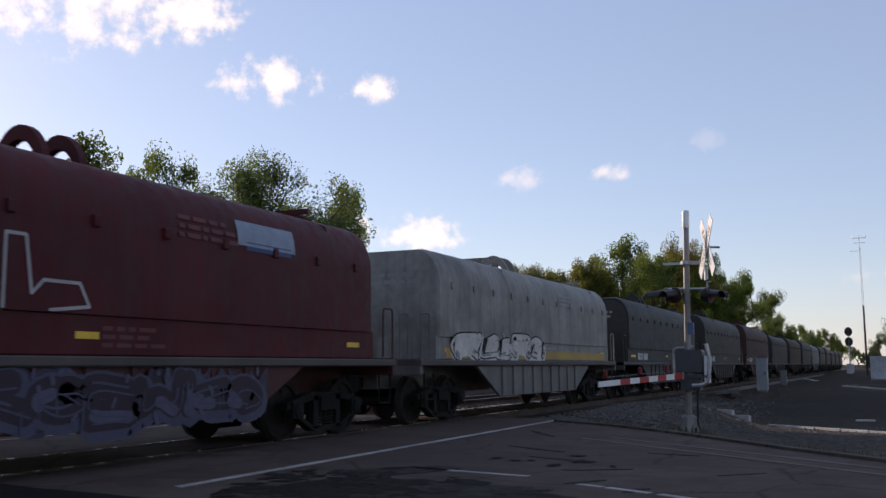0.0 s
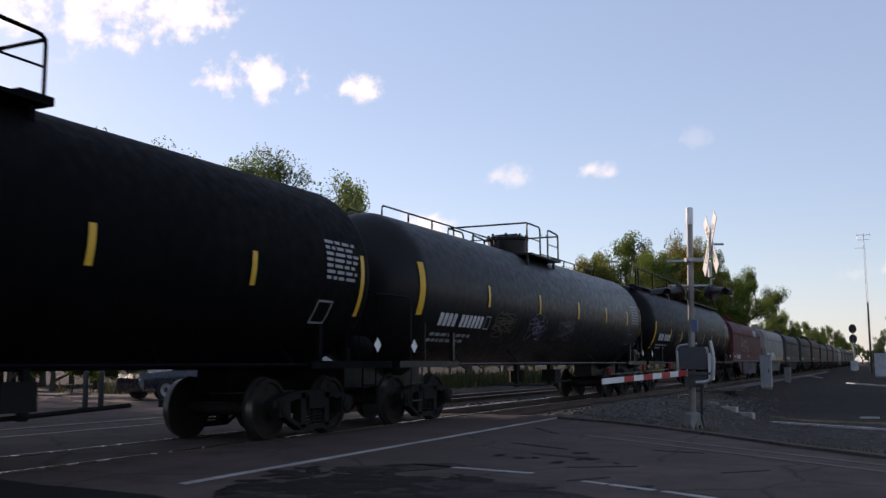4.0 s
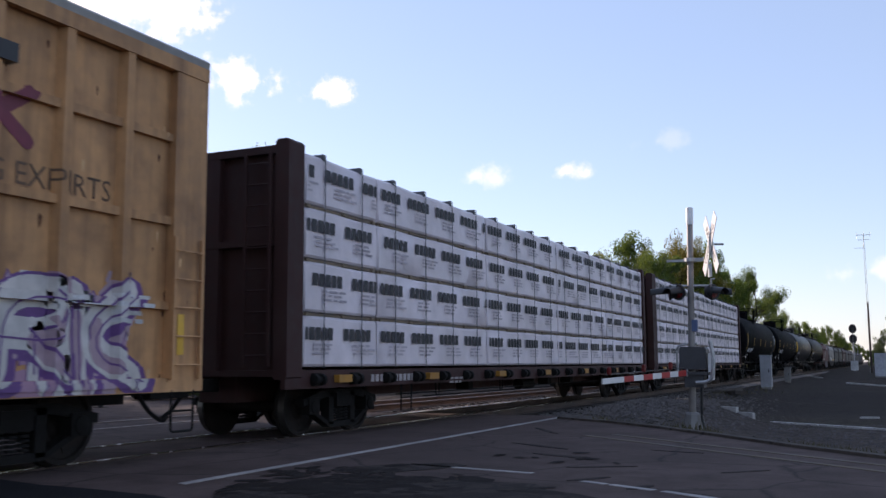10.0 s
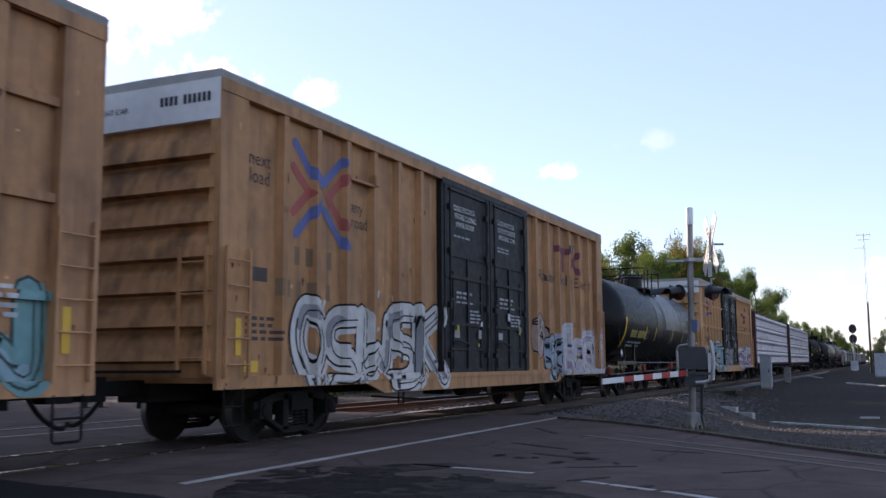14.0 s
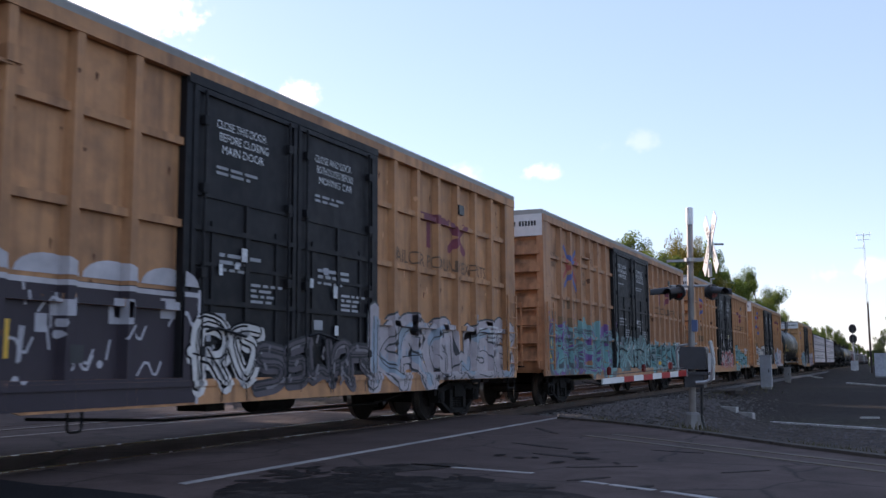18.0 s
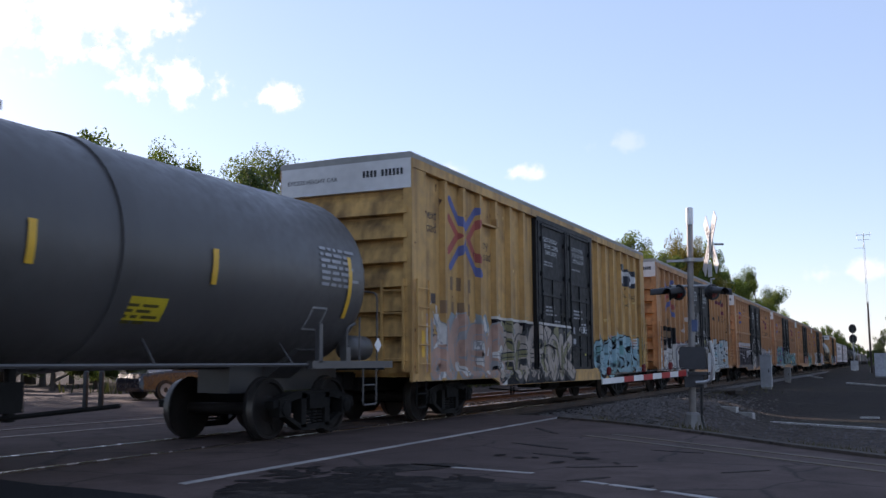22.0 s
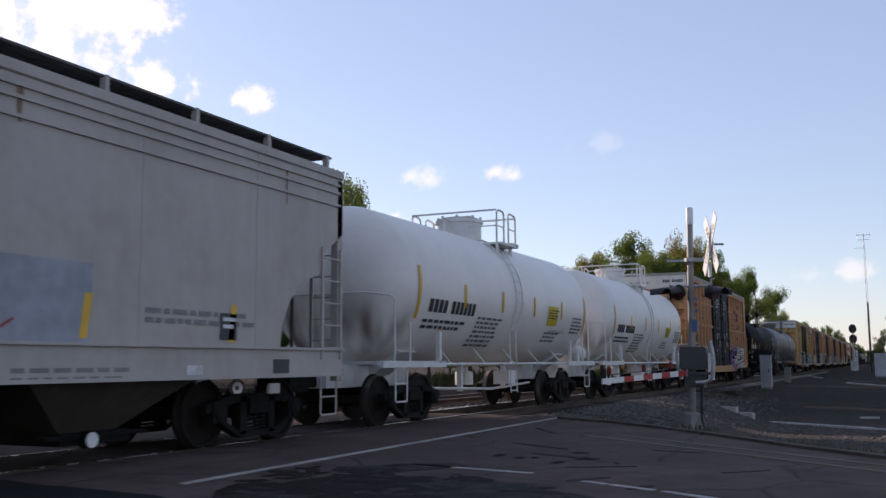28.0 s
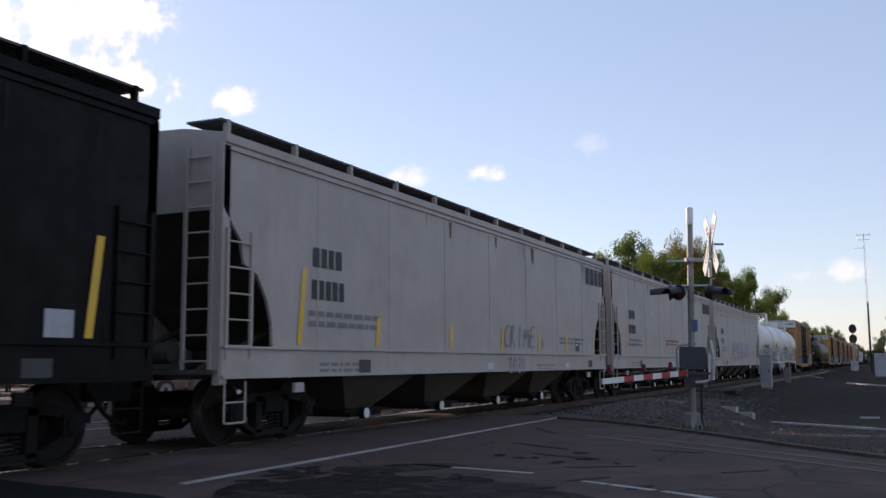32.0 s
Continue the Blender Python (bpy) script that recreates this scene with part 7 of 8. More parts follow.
def leaf_material(name, a, b):
    m = bpy.data.materials.new(name)
    m.use_nodes = True
    nt = m.node_tree
    bsdf = nt.nodes["Principled BSDF"]
    geo = nt.nodes.new("ShaderNodeNewGeometry")
    r = nt.nodes.new("ShaderNodeValToRGB")
    r.color_ramp.elements[0].color, r.color_ramp.elements[1].color = (*a, 1), (*b, 1)
    nt.links.new(geo.outputs["Random Per Island"], r.inputs[0])
    tr = nt.nodes.new("ShaderNodeBsdfTranslucent")
    mix = nt.nodes.new("ShaderNodeMixShader")
    mix.inputs[0].default_value = 0.5
    bright = nt.nodes.new("ShaderNodeMix")
    bright.data_type, bright.blend_type = "RGBA", "MULTIPLY"
    bright.inputs[0].default_value = 1.0
    bright.inputs[7].default_value = (1.7, 1.6, 0.8, 1)
    nt.links.new(r.outputs[0], bright.inputs[6])
    nt.links.new(r.outputs[0], bsdf.inputs["Base Color"])
    nt.links.new(bright.outputs[2], tr.inputs[0])
    bsdf.inputs["Roughness"].default_value = 0.6
    nt.links.new(bsdf.outputs[0], mix.inputs[1])
    nt.links.new(tr.outputs[0], mix.inputs[2])
    nt.links.new(mix.outputs[0], nt.nodes["Material Output"].inputs[0])
    return m


GREEN = leaf_material("green_leaves", (0.042, 0.078, 0.018), (0.120, 0.158, 0.036))
DARKGREEN = leaf_material("dark_green_leaves", (0.032, 0.060, 0.016), (0.095, 0.128, 0.032))
YELLOWING = leaf_material("yellowing_leaves", (0.095, 0.095, 0.018), (0.24, 0.19, 0.032))
OLIVE = leaf_material("olive_leaves", (0.070, 0.085, 0.026), (0.16, 0.16, 0.05))


def tree(seed, H, spread, leaves, mat, label, leaf=0.16, clear=0.22, dense=1.0, bare=0.0):
    rng = random.Random(seed)
    e = tagged(new("tree"), label, "tree", "trees along the railway")
    g = Geo()
    tips = []

    def limb(p, d, L, r, depth):
        q = p + d * L
        mid = p.lerp(q, 0.5) + Vector((rng.uniform(-1, 1), rng.uniform(-1, 1), 0.3)) * L * 0.06
        pts = [p, mid, q]
        rings = []
        for i, c in enumerate(pts):
            t = (pts[min(i + 1, 2)] - pts[max(i - 1, 0)]).normalized()
            a = t.orthogonal().normalized()
            b = t.cross(a)
            rr = r * (1 - 0.22 * i)
            n = 6 if depth < 2 else 4
            rings.append([c + (a * math.cos(2 * math.pi * k / n) + b * math.sin(2 * math.pi * k / n)) * rr for k in range(n)])
        g.loft(rings)
        if depth >= 2:
            tips.append((mid, depth))
        if depth == 4 or L < 0.5:
            tips.append((q, depth + 1))
            return
        for k in range(rng.choice((2, 3, 3) if depth else (4, 5))):
            nd = (d + Vector((rng.gauss(0, 1), rng.gauss(0, 1), rng.gauss(0.15, 0.5))) * (0.55 if depth else 0.75) * spread).normalized()
            start = p.lerp(q, rng.uniform(0.5, 1.0)) if k else q
            limb(start, nd, L * rng.uniform(0.58, 0.82), r * 0.55, depth + 1)

    limb(Vector((0, 0, -0.2)), Vector((rng.uniform(-0.06, 0.06), rng.uniform(-0.06, 0.06), 1)).normalized(), H * clear * 1.5, H * 0.020, 0)
    top = max(t[0].z for t in tips)
    k = H / (top + 0.6)
    g.v = [(x * k, y * k, z * k) for x, y, z in (tuple(p) for p in g.v)]
    part("trunk", g, BARK, e)
    lv = Geo()
    pts = [(t[0] * k) for t in tips if t[0].z * k > H * 0.2]
    per = max(1, int(leaves / max(1, len(pts))))
    for p in pts:
        if rng.random() < bare:
            continue
        c = 0.32 + 0.30 * rng.random()
        for _ in range(int(per * rng.uniform(0.4, 1.6))):
            o = Vector((rng.gauss(0, 1), rng.gauss(0, 1), rng.gauss(0, 0.75)))
            o = p + o * (min(1.0, 1.35 / o.length) * c * H / 12)
            a = Vector((rng.gauss(0, 1), rng.gauss(0, 1), rng.gauss(0, 0.8))).normalized()
            b = a.orthogonal().normalized()
            s = leaf * rng.uniform(0.6, 1.3)
            lv.add([o - a * s, o + b * s * 0.55, o + a * s, o - b * s * 0.55], [(0, 1, 2, 3)])
    part("crown", lv, mat, e)
    return e


def placed(proto, x, y, turn, size, slim=1.0, used=set()):
    m = pose(x, y, -0.15, 0, 0, turn) 
    if proto.name in used:
        t = copy_thing(proto, m)
    else:
        used.add(proto.name)
        t = proto
        t.matrix_basis = m
    t.scale = (size * slim, size * slim, size)
    return t


TREES = [tree(11, 12, 1.0, 30000, GREEN, "tall broadleaf tree with an open green crown", 0.085),
         tree(12, 11, 1.1, 30000, DARKGREEN, "dense dark green broadleaf tree", 0.085),
         tree(13, 12, 0.9, 30000, YELLOWING, "tree with yellowing autumn leaves", 0.085),
         tree(14, 9, 1.2, 30000, OLIVE, "bushy olive-green tree with thin outer twigs", 0.075, 0.16),
         tree(15, 13, 0.85, 30000, GREEN, "tall narrow green tree", 0.085, 0.2),
         tree(16, 7, 1.2, 26000, DARKGREEN, "low dark bushy tree", 0.075, 0.12),
         tree(17, 30, 0.4, 24000, DARKGREEN, "tall dense poplar out of view, added to shade the crossing", 0.42, 0.16)]


def at_pixel_depth(bearing, depth):
    """Place from a bearing (degrees left of +y) and a distance from the eye."""
    return -math.sin(radians(bearing)) * depth, math.cos(radians(bearing)) * depth


# bearing, distance, which, height in metres, turn
ROW = [(49.7, 72, 1, 17.9, 10), (48.2, 74, 5, 17.6, 60), (44.7, 75, 5, 17.6, 130), (42.7, 76, 5, 15.6, 200), (38.8, 75, 4, 17.9, 20), (37.9, 80, 5, 17.5, 75), (35.4, 74, 0, 18.9, 80), (33.5, 76, 4, 16.5, 160), (32.1, 77, 4, 14.7, 220),
       (29.9, 80, 5, 12.2, 40), (27.7, 84, 5, 10.0, 12), (25.7, 88, 3, 9.8, 95), (23.3, 92, 5, 10.8, 300), (21.2, 84, 3, 11.0, 15), (19.9, 86, 3, 11.3, 75), (18.4, 88, 3, 11.2, 140), (17.0, 90, 5, 11.9, 190), (15.6, 92, 3, 12.4, 260),
       (13.9, 98, 0, 14.9, 320), (13.0, 105, 1, 14.1, 45), (11.7, 108, 2, 15.7, 110), (10.7, 112, 4, 15.3, 170), (9.8, 116, 1, 14.5, 230), (9.0, 126, 0, 14.2, 290), (7.9, 134, 4, 14.7, 350), (8.3, 136, 4, 13.9, 30), (7.2, 142, 4, 10.9, 10),
       (6.5, 165, 4, 11.2, 200), (5.9, 182, 4, 10.9, 77), (5.3, 200, 0, 10.7, 160), (4.7, 220, 4, 10.6, 15), (4.1, 250, 0, 11.2, 120), (3.5, 290, 4, 11.4, 210), (2.9, 335, 0, 13.4, 133), (2.5, 350, 5, 11.0, 50), (2.1, 420, 4, 11.4, 280), (1.7, 480, 0, 11.0, 120), (1.3, 500, 5, 9.5, 200),
       (0.1, 118, 5, 5.2, 20), (-0.5, 112, 1, 5.4, 80), (-1.8, 110, 3, 7.0, 150), (1.0, 420, 0, 6.2, 240), (12.2, 124, 1, 13.6, 66), (15.5, 110, 1, 11.7, 99), (17.5, 104, 5, 11.2, 123), (8.4, 138, 4, 12.3, 140), (10.2, 120, 5, 11.0, 30),
       (13.6, 112, 5, 10.5, 230)]
# unseen trees left of the view, added to shade the crossing and road
SHADE = []
for row, reach, h in ((0, 60, 33), (1, 66, 36)):
    for k in range(10):
        across = 0.5 - 5.6 * k - 2.8 * row
        px, py = -0.927 * reach + 0.375 * across, 0.375 * reach + 0.927 * across
        SHADE.append((math.degrees(math.atan2(-px, py)), math.hypot(px, py), 6, h + (k * 3) % 4, 67 * len(SHADE)))
SHADE += [(63, 45, 1, 16, 20), (64, 62, 1, 22, 140), (66, 85, 1, 30, 250)]
for k in range(7):                       # unseen trees added right of the view, to darken the line far off
    px, py = 12.5 + (k * 5) % 4 + 0.6 * k, 104 + 24 * k
    SHADE.append((math.degrees(math.atan2(-px, py)), math.hypot(px, py), (0, 4, 2)[k % 3], 15 + (k * 3) % 4, 53 * k))
HEDGE = [(36 + 2.2 * k, 46 + (k * 7) % 11, 5, 3.6 + (k * 5) % 4 * 0.5, 47 * k) for k in range(15)] + [(9.5 + 1.0 * k, 150 - 3 * k + (k * 13) % 20, 5, 5.0 + (k * 3) % 3 * 0.8, 31 * k) for k in range(16)] + [(34 + 1.5 * k, 66 + (k * 5) % 9, 5, 5.2 + (k * 3) % 4 * 0.3, 53 * k) for k in range(18)]
BASE_H = [12, 11, 12, 9, 13, 7, 30]
for n, (b, dist, k, h, turn) in enumerate(ROW + HEDGE + SHADE):      # SHADE trees stand out of view; the tall ones keep the sun off the crossing
    x, y = at_pixel_depth(b, dist)
    placed(TREES[k], x, y, turn, h / BASE_H[k], (0.80 if b > 28 else 0.72) if n < len(ROW) else 1.0)


def scrub():
    """Weeds and low brush under the trees, past the second track."""
    rng = random.Random(31)
    g = Geo()
    for i in range(9000):
        y = rng.uniform(30, 240)
        x = -18.5 - abs(rng.gauss(0, 6)) - y * 0.02
        tall = 0.25 + 0.55 * max(0.0, 0.5 + noise.noise((x * 0.3, y * 0.3, 5.0)))
        for _ in range(3):
            a, h = rng.uniform(0, 6.28), tall * rng.uniform(0.6, 1.3)
            d = Vector((math.cos(a), math.sin(a), 0)) * rng.uniform(0.04, 0.13)
            o = Vector((x + rng.uniform(-0.3, 0.3), y + rng.uniform(-0.3, 0.3), -0.15))
            lean = Vector((rng.uniform(-0.2, 0.2), rng.uniform(-0.2, 0.2), 1)) * h
            g.add([o - d * 0.5, o + d * 0.5, o + d * 0.8 + lean * 0.6, o + lean], [(0, 1, 2, 3)])
    tagged(part("brush", g, leaf_material("dark_brush", (0.016, 0.022, 0.008), (0.040, 0.044, 0.018))), "weeds and low brush under the trees", "brush", kind="stuff")


scrub()


# ---------------------------------------------------------------- clouds, far behind everything
def cloud_material():
    m = bpy.data.materials.new("sunlit_cloud")
    m.use_nodes = True
    nt = m.node_tree
    nt.nodes.remove(nt.nodes["Principled BSDF"])
    tc, info = nt.nodes.new("ShaderNodeTexCoord"), nt.nodes.new("ShaderNodeObjectInfo")

    def math_node(op, a, b=None, clamp=False):
        n = nt.nodes.new("ShaderNodeMath")
        n.operation, n.use_clamp = op, clamp
        for i, val in enumerate((a, b)):
            if val is None:
                continue
            if isinstance(val, (int, float)):
                n.inputs[i].default_value = val
            else:
                nt.links.new(val, n.inputs[i])
        return n.outputs[0]

    cen = nt.nodes.new("ShaderNodeVectorMath")
    cen.operation = "SUBTRACT"
    cen.inputs[1].default_value = (0.5, 0.5, 0.5)
    nt.links.new(tc.outputs["Generated"], cen.inputs[0])
    ln = nt.nodes.new("ShaderNodeVectorMath")
    ln.operation = "LENGTH"
    nt.links.new(cen.outputs[0], ln.inputs[0])
    ns = nt.nodes.new("ShaderNodeTexNoise")
    ns.noise_dimensions = "4D"
    ns.inputs["Scale"].default_value, ns.inputs["Detail"].default_value, ns.inputs["Roughness"].default_value = 0.015, 6.0, 0.56
    nt.links.new(tc.outputs["Object"], ns.inputs["Vector"])
    nt.links.new(math_node("MULTIPLY", info.outputs["Random"], 50.0), ns.inputs["W"])
    body = math_node("SUBTRACT", 1.0, math_node("MULTIPLY", ln.outputs["Value"], 2.05))
    dens = math_node("ADD", math_node("MULTIPLY", body, 0.95), math_node("MULTIPLY", math_node("SUBTRACT", ns.outputs[0], 0.52), 3.1))
    r = nt.nodes.new("ShaderNodeMapRange")
    r.interpolation_type = "SMOOTHSTEP"
    r.inputs[1].default_value, r.inputs[2].default_value, r.inputs[3].default_value, r.inputs[4].default_value = 0.08, 0.95, 0.0, 1.0
    nt.links.new(dens, r.inputs[0])
    edge = math_node("MULTIPLY", math_node("SUBTRACT", 0.5, ln.outputs["Value"], True), 8.0, True)
    alpha = math_node("MULTIPLY", r.outputs[0], edge)
    alpha = math_node("MULTIPLY", alpha, info.outputs["Alpha"])
    em, tr, mx = nt.nodes.new("ShaderNodeEmission"), nt.nodes.new("ShaderNodeBsdfTransparent"), nt.nodes.new("ShaderNodeMixShader")
    em.inputs[0].default_value, em.inputs[1].default_value = (1.0, 0.93, 0.83, 1), 1.35
    nt.links.new(alpha, mx.inputs[0])
    nt.links.new(tr.outputs[0], mx.inputs[1])
    nt.links.new(em.outputs[0], mx.inputs[2])
    nt.links.new(mx.outputs[0], nt.nodes["Material Output"].inputs[0])
    return m


CLOUD = cloud_material()
CLOUDS = []
FAR = 2600.0


def cloud(bearing, elevation, wide, tall, drift, strength=1.0, sink=0.0):
    """A far drift of cloud; angles in degrees, drift in degrees a second to the left."""
    w, h = FAR * math.tan(radians(wide)), FAR * math.tan(radians(tall))
    g = Geo().add([(-w / 2, 0, -h / 2), (w / 2, 0, -h / 2), (w / 2, 0, h / 2), (-w / 2, 0, h / 2)], [(0, 1, 2, 3)])
    ob = tagged(part("cloud", g, CLOUD), "small white sunlit cloud in the blue sky", "cloud", "clouds", "structure")
    ob.color = (1, 1, 1, strength)

    def where(t):
        b, e = radians(bearing + drift * t), radians(elevation + sink * t)
        p = Vector((-math.sin(b) * math.cos(e), math.cos(b) * math.cos(e), math.sin(e))) * FAR
        return pose(*p, math.degrees(e), 0, math.degrees(b))

    ob.matrix_basis = where(0)
    CLOUDS.append((ob, where))


cloud(47.0, 21.0, 17.0, 9.0, 0.06, 1.0, -0.05)
cloud(41.0, 20.5, 10.0, 4.5, 0.14, 1.0, -0.02)
cloud(35.4, 16.9, 8.2, 3.6, 0.27, 1.0, -0.03)
cloud(29.5, 16.6, 5.2, 2.4, 0.27, 0.9, -0.035)
cloud(20.5, 11.3, 4.8, 2.2, 0.22, 0.38)
cloud(14.8, 11.5, 3.6, 1.7, 0.24, 0.55)
cloud(26.8, 8.0, 8.5, 3.4, 0.10, 1.0)
cloud(9.5, 13.0, 5.0, 1.8, 0.22, 0.12)
cloud(-0.6, 5.0, 6.5, 1.8, 0.10, 0.3)


# ---------------------------------------------------------------- the train, from its head in the distance to its tail
TEAL = paint((0.17, 0.34, 0.34), 0.55)
CYAN = paint((0.28, 0.43, 0.48), 0.55)
PINK = paint((0.42, 0.25, 0.34), 0.55)
VIOLET = paint((0.17, 0.08, 0.24), 0.55)
REDP = paint((0.40, 0.06, 0.06), 0.55)
GREYP = paint((0.28, 0.27, 0.27), 0.6)

TAN = (0.50, 0.248, 0.115)
TAN2 = (0.47, 0.230, 0.098)
TAN3 = (0.56, 0.325, 0.112)
BOXL = 18.75


def box(front, *a, **k):
    return boxcar(front, front - BOXL, *a, **k)


# already past the crossing at the start
coil_car(30.8, 16.3, 40, (0.27, 0.255, 0.235), "grey-white coil car with yellow sill stripe and graffiti", belly=(0.16, 0.15, 0.14),
         arts=({"patch": rect(-6.0, 6.0, 1.30, 1.50), "fill": paint((0.40, 0.26, 0.06))}, {"y0": -5.6, "y1": 0.0, "z0": 1.3, "z1": 1.85, "n": 5, "fill": W_, "edge": K_}))
coil_car(15.3, 0.7, 41, (0.085, 0.011, 0.014), "dark red coil car with white outline graffiti", belly=(0.075, 0.022, 0.020),
         arts=({"fill": paint((0.42, 0.40, 0.40)), "w": 0.038, "path": (soften([(-3.1, 1.75), (-3.4, 2.45), (-2.9, 2.6), (-2.4, 2.4), (-2.9, 2.1)], 1) + [(-2.2, 1.75)], [(-2.0, 1.75), (-2.1, 2.3), (-1.5, 2.45), (-1.5, 2.1), (-2.0, 2.05)], [(-1.2, 1.72), (-1.2, 2.5), (-0.95, 2.5), (-0.85, 1.9), (-0.7, 2.05), (-0.2, 2.05), (-0.05, 1.8), (-0.6, 1.74)])},
               {"patch": rect(2.6, 4.0, 2.80, 3.15), "fill": paint((0.25, 0.29, 0.36))}, {"patch": rect(2.8, 3.9, 2.74, 2.86), "fill": paint((0.05, 0.08, 0.20))},
               {"y0": -2.6, "y1": 3.2, "z0": 0.46, "z1": 1.12, "n": 7, "fill": paint((0.03, 0.018, 0.03)), "edge": paint((0.06, 0.06, 0.10)), "back": paint((0.04, 0.032, 0.06)), "second": paint((0.08, 0.075, 0.12)), "fat": 0.14}))
hues = [(0.10, 0.098, 0.095), (0.085, 0.075, 0.065), (0.12, 0.045, 0.040), (0.07, 0.068, 0.066), (0.09, 0.05, 0.045), (0.10, 0.10, 0.10), (0.40, 0.40, 0.40), (0.06, 0.055, 0.05), (0.09, 0.045, 0.04), (0.05, 0.05, 0.05), (0.10, 0.09, 0.08), (0.07, 0.06, 0.06)]
for i, h in enumerate(hues):
    h = tuple(c * 0.45 for c in h)
    f = 46.4 + 15.6 * i
    coil_car(f, f - 14.5, 50 + i, h, "dark weathered coil car far along the line" if i else "dark grey coil car with a black rounded end", end_color=(0.012, 0.012, 0.013) if i == 0 else None, marks=i < 3, lift=i < 5, top=3.52 + 0.12 * (i % 3))
BLK = (0.0045, 0.0042, 0.0048)
tank_car(0.45, -19.9, 60, BLK, "black tank car with long top railing and yellow tape marks", rails="long", rough=0.5, tags=True, name_bars=(4, 5), name_y=-8.35, name_z=-0.62, spec=0.12, tape=[-9.12, -6.3, -4.06, -1.5, 1.25, 3.44, 5.63, 7.83, 9.1], tape_z=-0.28, deck=(0, 0, 0, 0, 0.0))
tank_car(-20.3, -39.6, 61, (0.010, 0.009, 0.010), "black tank car with low top rails and faint graffiti", rails="low", rough=0.45, coat=0.03, tags=True, name_bars=(4, 6), name_y=-7.9, name_z=-0.72, spec=0.2, tape=[-8.75, -5.54, -2.16, 1.15, 4.05, 6.68, 8.6], tape_z=0.1, deck=(-1.9, -1.0, -0.25, 0.65, -0.4))
tank_car(-39.9, -57.3, 62, (0.0035, 0.0033, 0.004), "plain black tank car with platform railing", rails="platform", rough=0.7, name_bars=(4, 5), zc=2.62, r=1.56, spec=0.04, reflect=6, name_y=-6.5, name_z=-0.75, tape_z=-0.06)
tank_car(-58.4, -76.7, 63, (0.0035, 0.0033, 0.004), "plain black tank car with white number bars", rails="platform", rough=0.7, name_bars=(4, 6), zc=2.62, r=1.56, spec=0.04, name_y=-6.85, name_z=-0.85, tape=[-7.7, -4.5, -1.28, 1.37, 5.02, 8.2], tape_z=-0.06, deck=(-1.2, -0.95, -0.05, 1.05, 0.55))
lumber_car(-77.95, -101.3, 64, "maroon centre-beam flatcar loaded with white-wrapped lumber", (4.93, 5.07, 2.29, 5.13, 4.85), 0.62, -0.6)
lumber_car(-102.6, -125.5, 65, "maroon centre-beam flatcar stacked with wrapped lumber packs", (2.36, 5.01, 4.97, 4.94, 4.98), 0.42, -8.9)
box(-127.4, 1, (0.55, 0.29, 0.128), True, "RAILCAR POOLING EXPERTS", ({"y0": -6.9, "y1": -2.2, "z0": 0.62, "z1": 2.15, "n": 5, "fill": CYAN, "edge": K_, "back": paint((0.10, 0.22, 0.34), 0.55), "second": W_}, {"y0": -2.2, "y1": 0.2, "z0": 0.95, "z1": 1.9, "n": 3, "fill": GREYP, "edge": K_},
    {"y0": 3.2, "y1": 8.2, "z0": 0.70, "z1": 2.1, "n": 5, "fill": W_, "edge": VIOLET, "back": PINK, "second": paint((0.42, 0.30, 0.34), 0.55)}), label="tan boxcar with black doors and blue graffiti")
tank_car(-147.35, -161.6, 66, (0.004, 0.004, 0.004), "black tank car with yellow number bars and a silver-grey patch", rails="platform", rough=0.45, coat=0.04, spec=0.2, mark_color=paint((0.42, 0.33, 0.10)), reflect=6, name_y=-5.2, steps=False, repaint=((0.2, 2.85, -7, 100, 0.12), (-1.25, -0.35, -20, 100, 0.02), (4.75, 5.9, 3, 18, 0.045), (4.7, 5.85, -28, -8, 0.035), (0.95, 2.0, -28, -9, 0.03)), tape=[-6.05, -3.05, -1.5, 1.55, 3.7, 5.95], tape_z=-0.3, deck=(-1.5, -1.05, -0.25, 0.95, 0.6))
box(-163.25, 2, TAN2, False, "Railcar Pooling Experts", ({"y0": -7.6, "y1": -2.4, "z0": 0.66, "z1": 2.3, "n": 5, "fill": W_, "edge": K_}, {"patch": True, "y0": 3.1, "y1": 4.2, "z0": 1.25, "z1": 2.4, "n": 1, "fill": paint((0.40, 0.27, 0.22)), "edge": K_}, {"y0": 4.0, "y1": 5.6, "z0": 0.66, "z1": 2.0, "n": 2, "fill": paint((0.34, 0.40, 0.46)), "edge": K_, "back": paint((0.30, 0.36, 0.42))}, {"y0": 5.5, "y1": 9.2, "z0": 0.64, "z1": 2.2, "n": 4, "fill": paint((0.52, 0.48, 0.52)), "edge": W_, "back": paint((0.36, 0.27, 0.33)), "second": paint((0.40, 0.30, 0.38))}), label="tan boxcar with white bubble graffiti")
box(-184.1, 3, TAN, True, "RAILCAR POOLING EXPERTS", ({"y0": 3.4, "y1": 8.6, "z0": 0.66, "z1": 2.05, "n": 4, "fill": TEAL, "edge": paint((0.05, 0.07, 0.07)), "second": CYAN, "fat": 0.34}, {"y0": -2.0, "y1": 2.2, "z0": 0.9, "z1": 1.8, "n": 4, "fill": REDP, "edge": W_}), label="tan boxcar with teal graffiti on one end")
